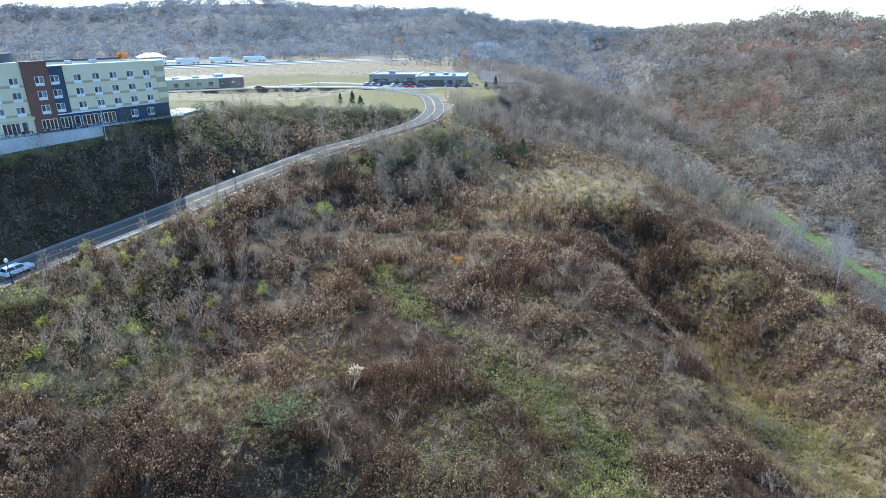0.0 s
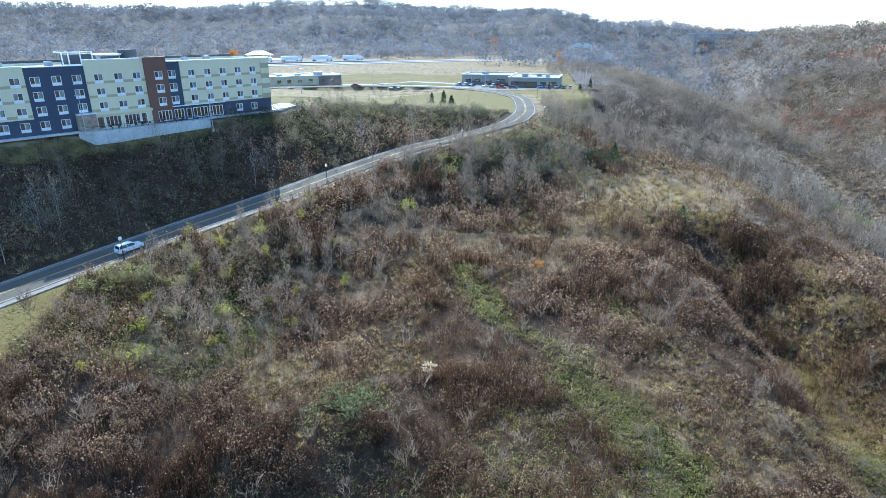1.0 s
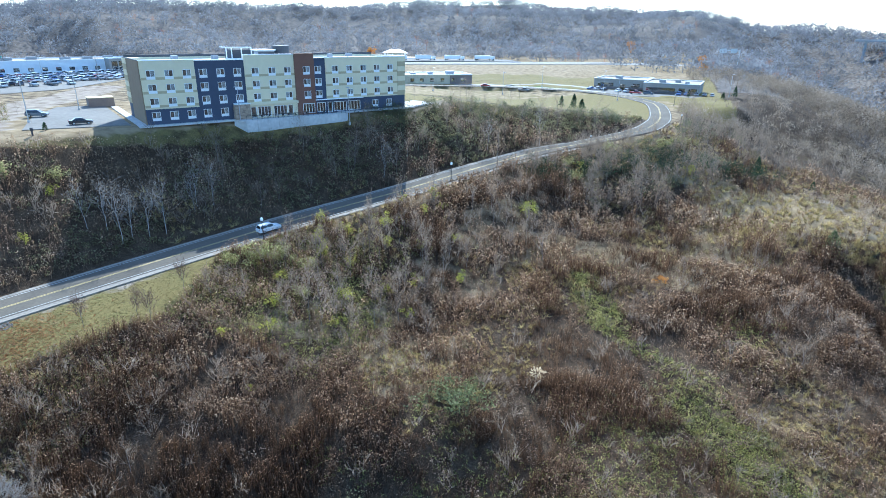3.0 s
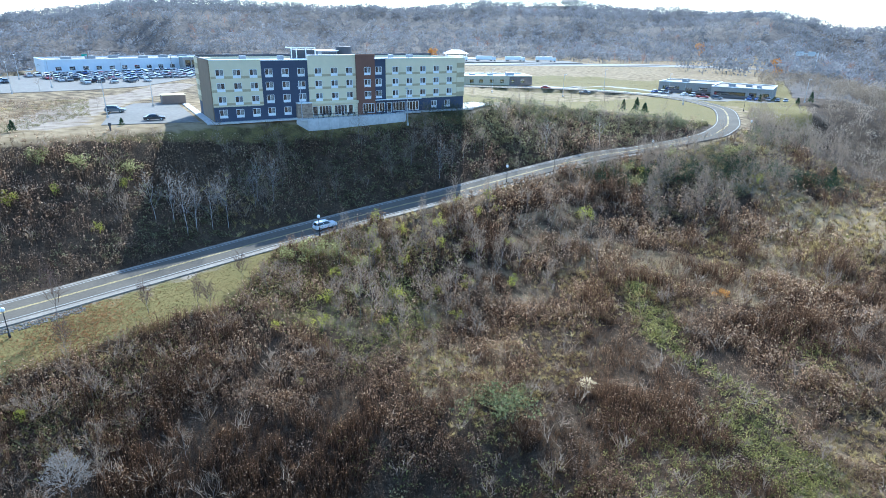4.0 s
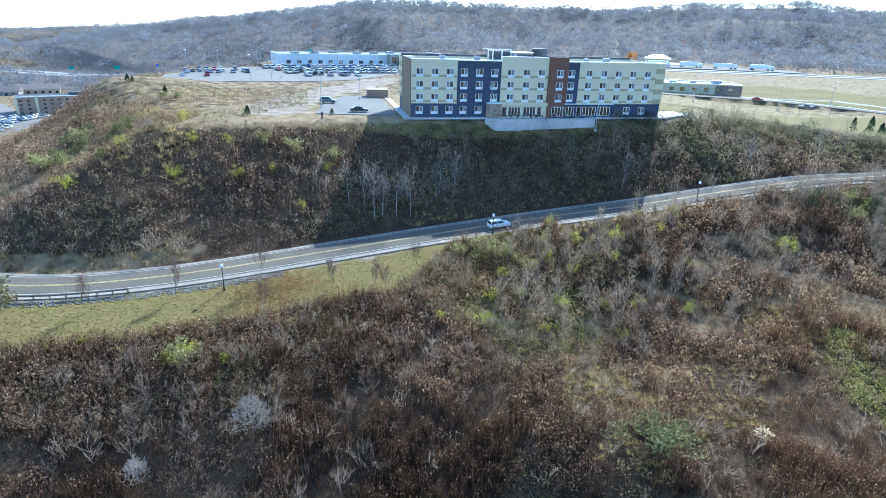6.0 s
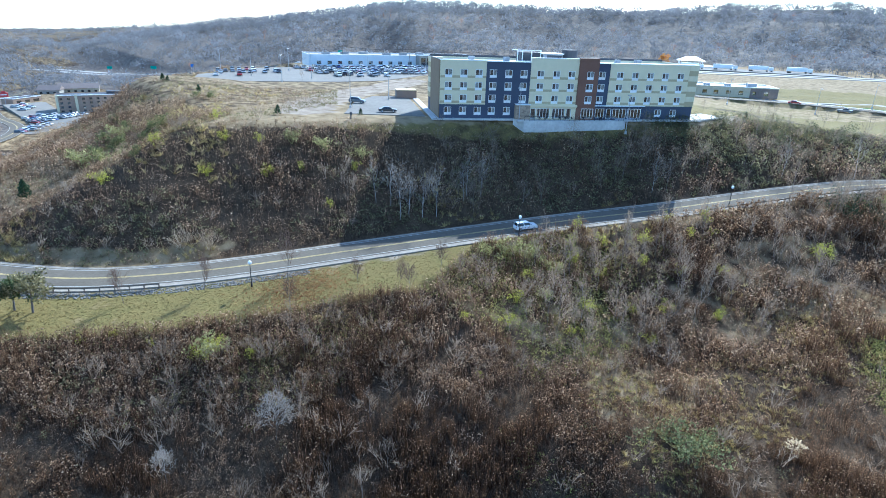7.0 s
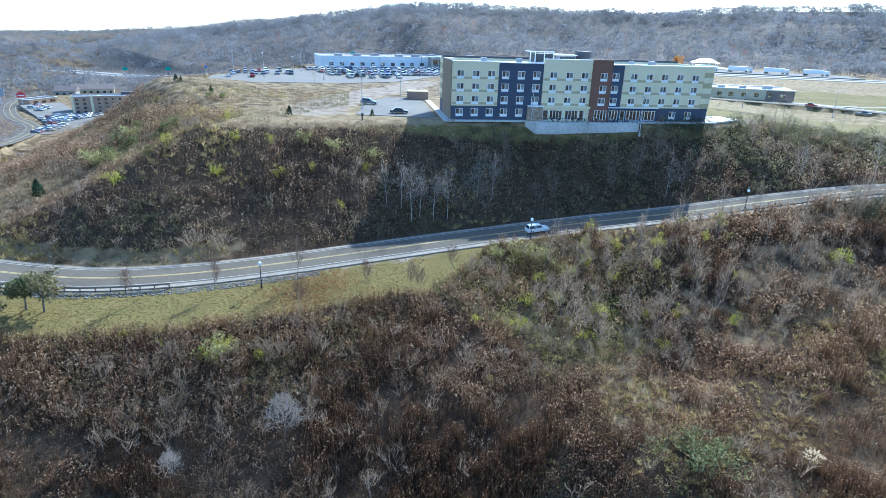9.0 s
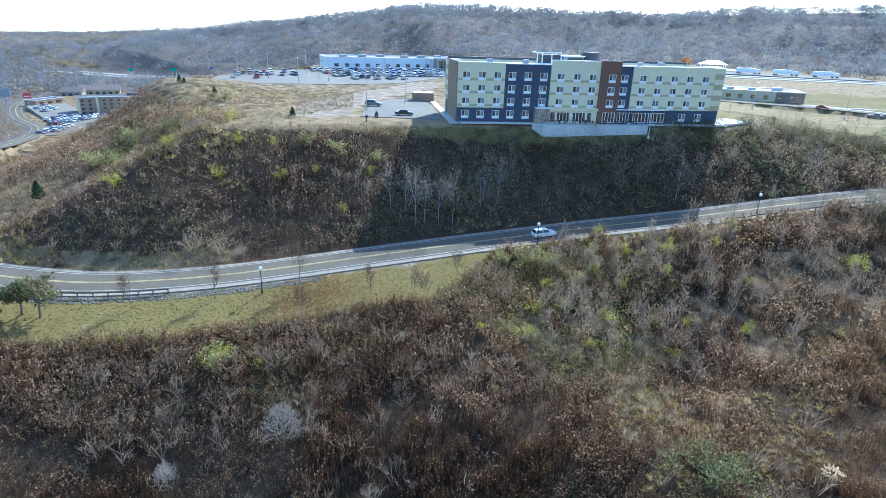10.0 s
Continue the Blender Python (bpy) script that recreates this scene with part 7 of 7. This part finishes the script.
YEL = [bush_mesh(rng, M["yellow_leaves"], 1.0, 2.2, 10, 42, 0.13) for _ in range(3)]
OLV = [bush_mesh(rng, M["bush_leaves"], 1.7, 2.3, 12, 42) for _ in range(3)]
for x, y, s in ((-52.6, 114.0, 0.6), (-48.8, 98.8, 0.75), (-44.5, 117.6, 0.55), (-27.7, 129.1, 0.95), (-47.0, 119.9, 0.6), (-48.2, 53.9, 0.42), (-57.3, 60.0, 0.5), (-60.5, 92.0, 0.9), (-57.0, 97.0, 0.8), (-52.0, 104.0, 0.9), (-47.0, 113.0, 0.8), (-72.6, 24.2, 0.75), (-73.4, 26.8, 0.8), (-85.5, 12.5, 0.45), (-84.0, 16.5, 0.4), (-79.5, 20.0, 0.4), (-69.5, 30.0, 0.5), (-44.0, 88.0, 0.7), (-40.0, 92.0, 0.8), (-49.0, 82.0, 0.8),
                (-38.0, 84.0, 0.7), (-33.0, 98.0, 0.7), (-27.0, 128.0, 1.0), (-20.0, 158.0, 0.8), (-118.0, 45.0, 0.8), (-124.0, 52.0, 0.7), (-132.0, 40.0, 0.9), (-110.0, 62.0, 0.7), (-104.0, 72.0, 0.7), (-128.0, 28.0, 0.9), (8.0, 168.0, 0.9), (70.0, 96.0, 1.0), (-53.5, 66.0, 0.7), (-56.5, 71.5, 0.8), (-47.0, 75.0, 0.6), (-60.0, 78.0, 0.7), (-52.0, 90.0, 0.7), (-63.0, 97.0, 0.8), (-57.5, 88.5, 0.9), (-43.0, 102.0, 0.7), (-48.0, 121.0, 0.7), (-38.0, 108.0, 0.6), (-112.0, 55.0, 0.8), (-120.0, 58.0, 0.7), (-99.0, 62.0, 0.6), (-135.0, 55.0, 0.8)):
    bush(YEL[int(abs(x)) % 3], "yellow_bush", "bush with bright yellow-green autumn leaves", x, y, s * 1.65, "yellow bushes")
for x, y, s in ((-66.0, 79.0, 1.4), (-63.0, 82.5, 1.2), (-68.5, 76.5, 1.1), (-73.0, 25.4, 1.3), (-58.0, 84.0, 0.9), (-55.0, 77.0, 0.9), (-20.0, 152.0, 1.3), (-24.0, 156.0, 1.2), (-106.0, 75.0, 1.1), (-111.5, 69.0, 1.2), (-117.0, 64.0, 1.1), (-150.0, 30.0, 1.6), (-156.0, 40.0, 1.4), (-143.0, 33.0, 1.3),
                (-14.0, 170.0, 1.2), (0.0, 176.0, 1.3), (6.0, 182.0, 1.2)):
    bush(OLV[int(abs(x)) % 3], "olive_bush", "spreading bush with thinning olive leaves", x, y, s * 1.25, "olive bushes")
SCRUB = [bush_mesh(rng, M["scrub"], 1.9, 3.6, 16, 46, 0.26) for _ in range(3)]
for k, (x, y, s) in enumerate(((-153.9, 32.7, 0.9), (-158.5, 37.1, 1.1), (-147.3, 37.3, 1.2), (-131.5, 35.7, 0.8), (-145.9, 41.9, 1.0), (-148.3, 45.4, 1.1), (-160.5, 42.4, 0.9), (-172.8, 43.7, 0.8), (-148.6, 33.2, 1.0), (-159.8, 29.2, 0.7), (-166.2, 66.6, 0.7), (-169.0, 64.0, 0.6), (-151.0, 48.5, 0.9))):
    bush(SCRUB[k % 3], "green_scrub", "rounded scrub tree with dull green leaves", x, y, s, "green scrub")
bush(bush_mesh(rng, M["orange_leaves"], 1.3, 1.8, 7, 40), "orange_bush", "low bush with orange and yellow leaves", 2.9, 110.9, 1.1)
bush(bush_mesh(rng, M["ivy"], 2.9, 2.2, 26, 60, 0.2), "vine_mound", "mound of grey-green vines over brush", -21.4, 62.4, 1.45)


def twiggy_mesh(rng, mat, h, stems=11, reach=0.9, kids=3, depth=3):
    """A many-stemmed spreading shrub of fine forking twigs."""
    out = []
    for i in range(stems):
        a = 6.283 * (i + rng.random()) / stems
        q = rng.uniform(0.15, reach)
        twigs(np.array((math.cos(a) * 0.2, math.sin(a) * 0.2, -0.1)), np.array((math.cos(a) * q, math.sin(a) * q, 1.0)), h * 0.42, depth, 0.085, rng, out, 0.38, kids, 0.12)
    v = np.array(out).reshape(-1, 3)
    return arrays_mesh("twiggy_shrub", v, np.arange(len(v)).reshape(-1, 3), mat, tone=np.full(len(v), 0.55))


bush(twiggy_mesh(rng, M["tan_twigs"], 4.4, 16), "tan_shrub", "pale tan rounded twiggy shrub beside the road", -105.4, 34.2, 1.35)
bush(twiggy_mesh(rng, M["tan_twigs"], 4.0, 14), "tan_shrub", "pale tan rounded twiggy shrub beside the road", -102.8, 38.2, 1.3)
bush(twiggy_mesh(rng, M["twigs"], 3.2, 9, 0.5), "bare_shrub", "bare grey shrub beside the road", -108.5, 29.5, 1.0)
SPREADING = [twiggy_mesh(rng, M["twigs"], rng.uniform(3.6, 5.2), 10, 1.1) for _ in range(4)]
spots = [(-40.2, 124.5), (-32.1, 141.2), (-62.5, 90.0), (-37.0, 128.0), (-71.5, 13.4), (-71.5, 20.1), (-65.8, 23.5), (-63.5, 24.7), (-74.9, 47.0), (-79.0, 12.4), (-52.4, 49.8), (-76.0, 17.0), (-68.5, 18.0), (-63.5, 21.5), (-61.0, 26.0), (-58.5, 31.0), (-66.0, 17.0), (-55.0, 21.0), (-53.0, 34.0), (-50.0, 27.0), (-69.0, 12.0), (-60.0, 37.0), (-56.0, 44.0), (-134.0, 46.0), (-128.0, 62.0), (-146.0, 38.0)]
spots += [(-82.0 + 1.7 * k + rng.normal(0, 2), 10.0 + 2.6 * k + rng.normal(0, 2)) for k in range(18)]
spots += [(rng.uniform(-68, -38), rng.uniform(52, 112)) for _ in range(26)] + [(rng.uniform(14, 62), rng.uniform(66, 160)) for _ in range(22)] + [(rng.uniform(-30, 10), rng.uniform(120, 178)) for _ in range(14)]
for k, (x, y) in enumerate(spots):
    dd = from_road(x, y)[0][0]
    if dd > 8 or -dd > verge_width(y) + 2.5:
        bush(SPREADING[k % 4], "twiggy_shrub", "spreading leafless grey shrub in the weeds", x, y, rng.uniform(0.65, 1.15), "twiggy shrubs")
# plume grass
out, tones = [], []
for i in range(70):
    e = rng.normal(size=3)
    e[2] = abs(e[2]) * 0.9 + 0.1
    e /= np.linalg.norm(e)
    tip = np.array((0, 0, 0.9)) + e * (1.35, 1.35, 1.15) * rng.uniform(0.75, 1.05)
    out.append(blade((0, 0, -0.1), tip, 0.02, rng))
    tones.append(0.0)
    for k in range(6):
        out.append(leaf(tip - e * 0.07 * k + rng.normal(0, 0.05, 3), 0.17, rng))
        tones.append(0.7)
v = np.array(out).reshape(-1, 3)
pl = new("plume_grass", arrays_mesh("plume_grass", v, np.arange(len(v)).reshape(-1, 3), M["plume"], tone=np.repeat(tones, 3)))
pl.matrix_world = pose(-12.6, 73.2, ground1(-12.6, 73.2))
tagged(pl, "clump of plume grass with cream seed heads", "grass")
for a, b, s in ((-288.0, 562.0, 4.2), (-44.0, 690.0, 4.2), (22.0, 548.0, 3.4), (20.0, 470.0, 2.4)):
    bush(bush_mesh(rng, M["orange_leaves"], 1.4, 3.0, 9, 34, 0.3), "autumn_tree", "far tree with orange-red autumn leaves", a, b, s)

# rocks below the guard rail
rk = []
for me_i in range(4):
    b = bmesh.new()
    bmesh.ops.create_icosphere(b, subdivisions=1, radius=0.2)
    for v in b.verts:
        v.co *= rng.uniform(0.65, 1.25)
        v.co.z *= 0.6
    rk.append(np.array([[tuple(v.co) for v in f.verts] for f in b.faces]).reshape(-1, 3))
    b.free()
i0, i1 = station(-125, 2), station(-89, 50)
pp = []
for _ in range(1500):
    i = rng.integers(i0, i1)
    n = np.array((-TAN[i][1], TAN[i][0]))
    pp.append(LINE[i][:2] + TAN[i] * rng.random() - n * rng.uniform(5.5, 7.2))
pp = np.array(pp)
merged("riprap", rk, plant(pp[:, 0], pp[:, 1], -0.02), rng.uniform(0.5, 1.2, len(pp)), rng, M["gravel"], "grey riprap stones beside the road", "rocks", 0.0)
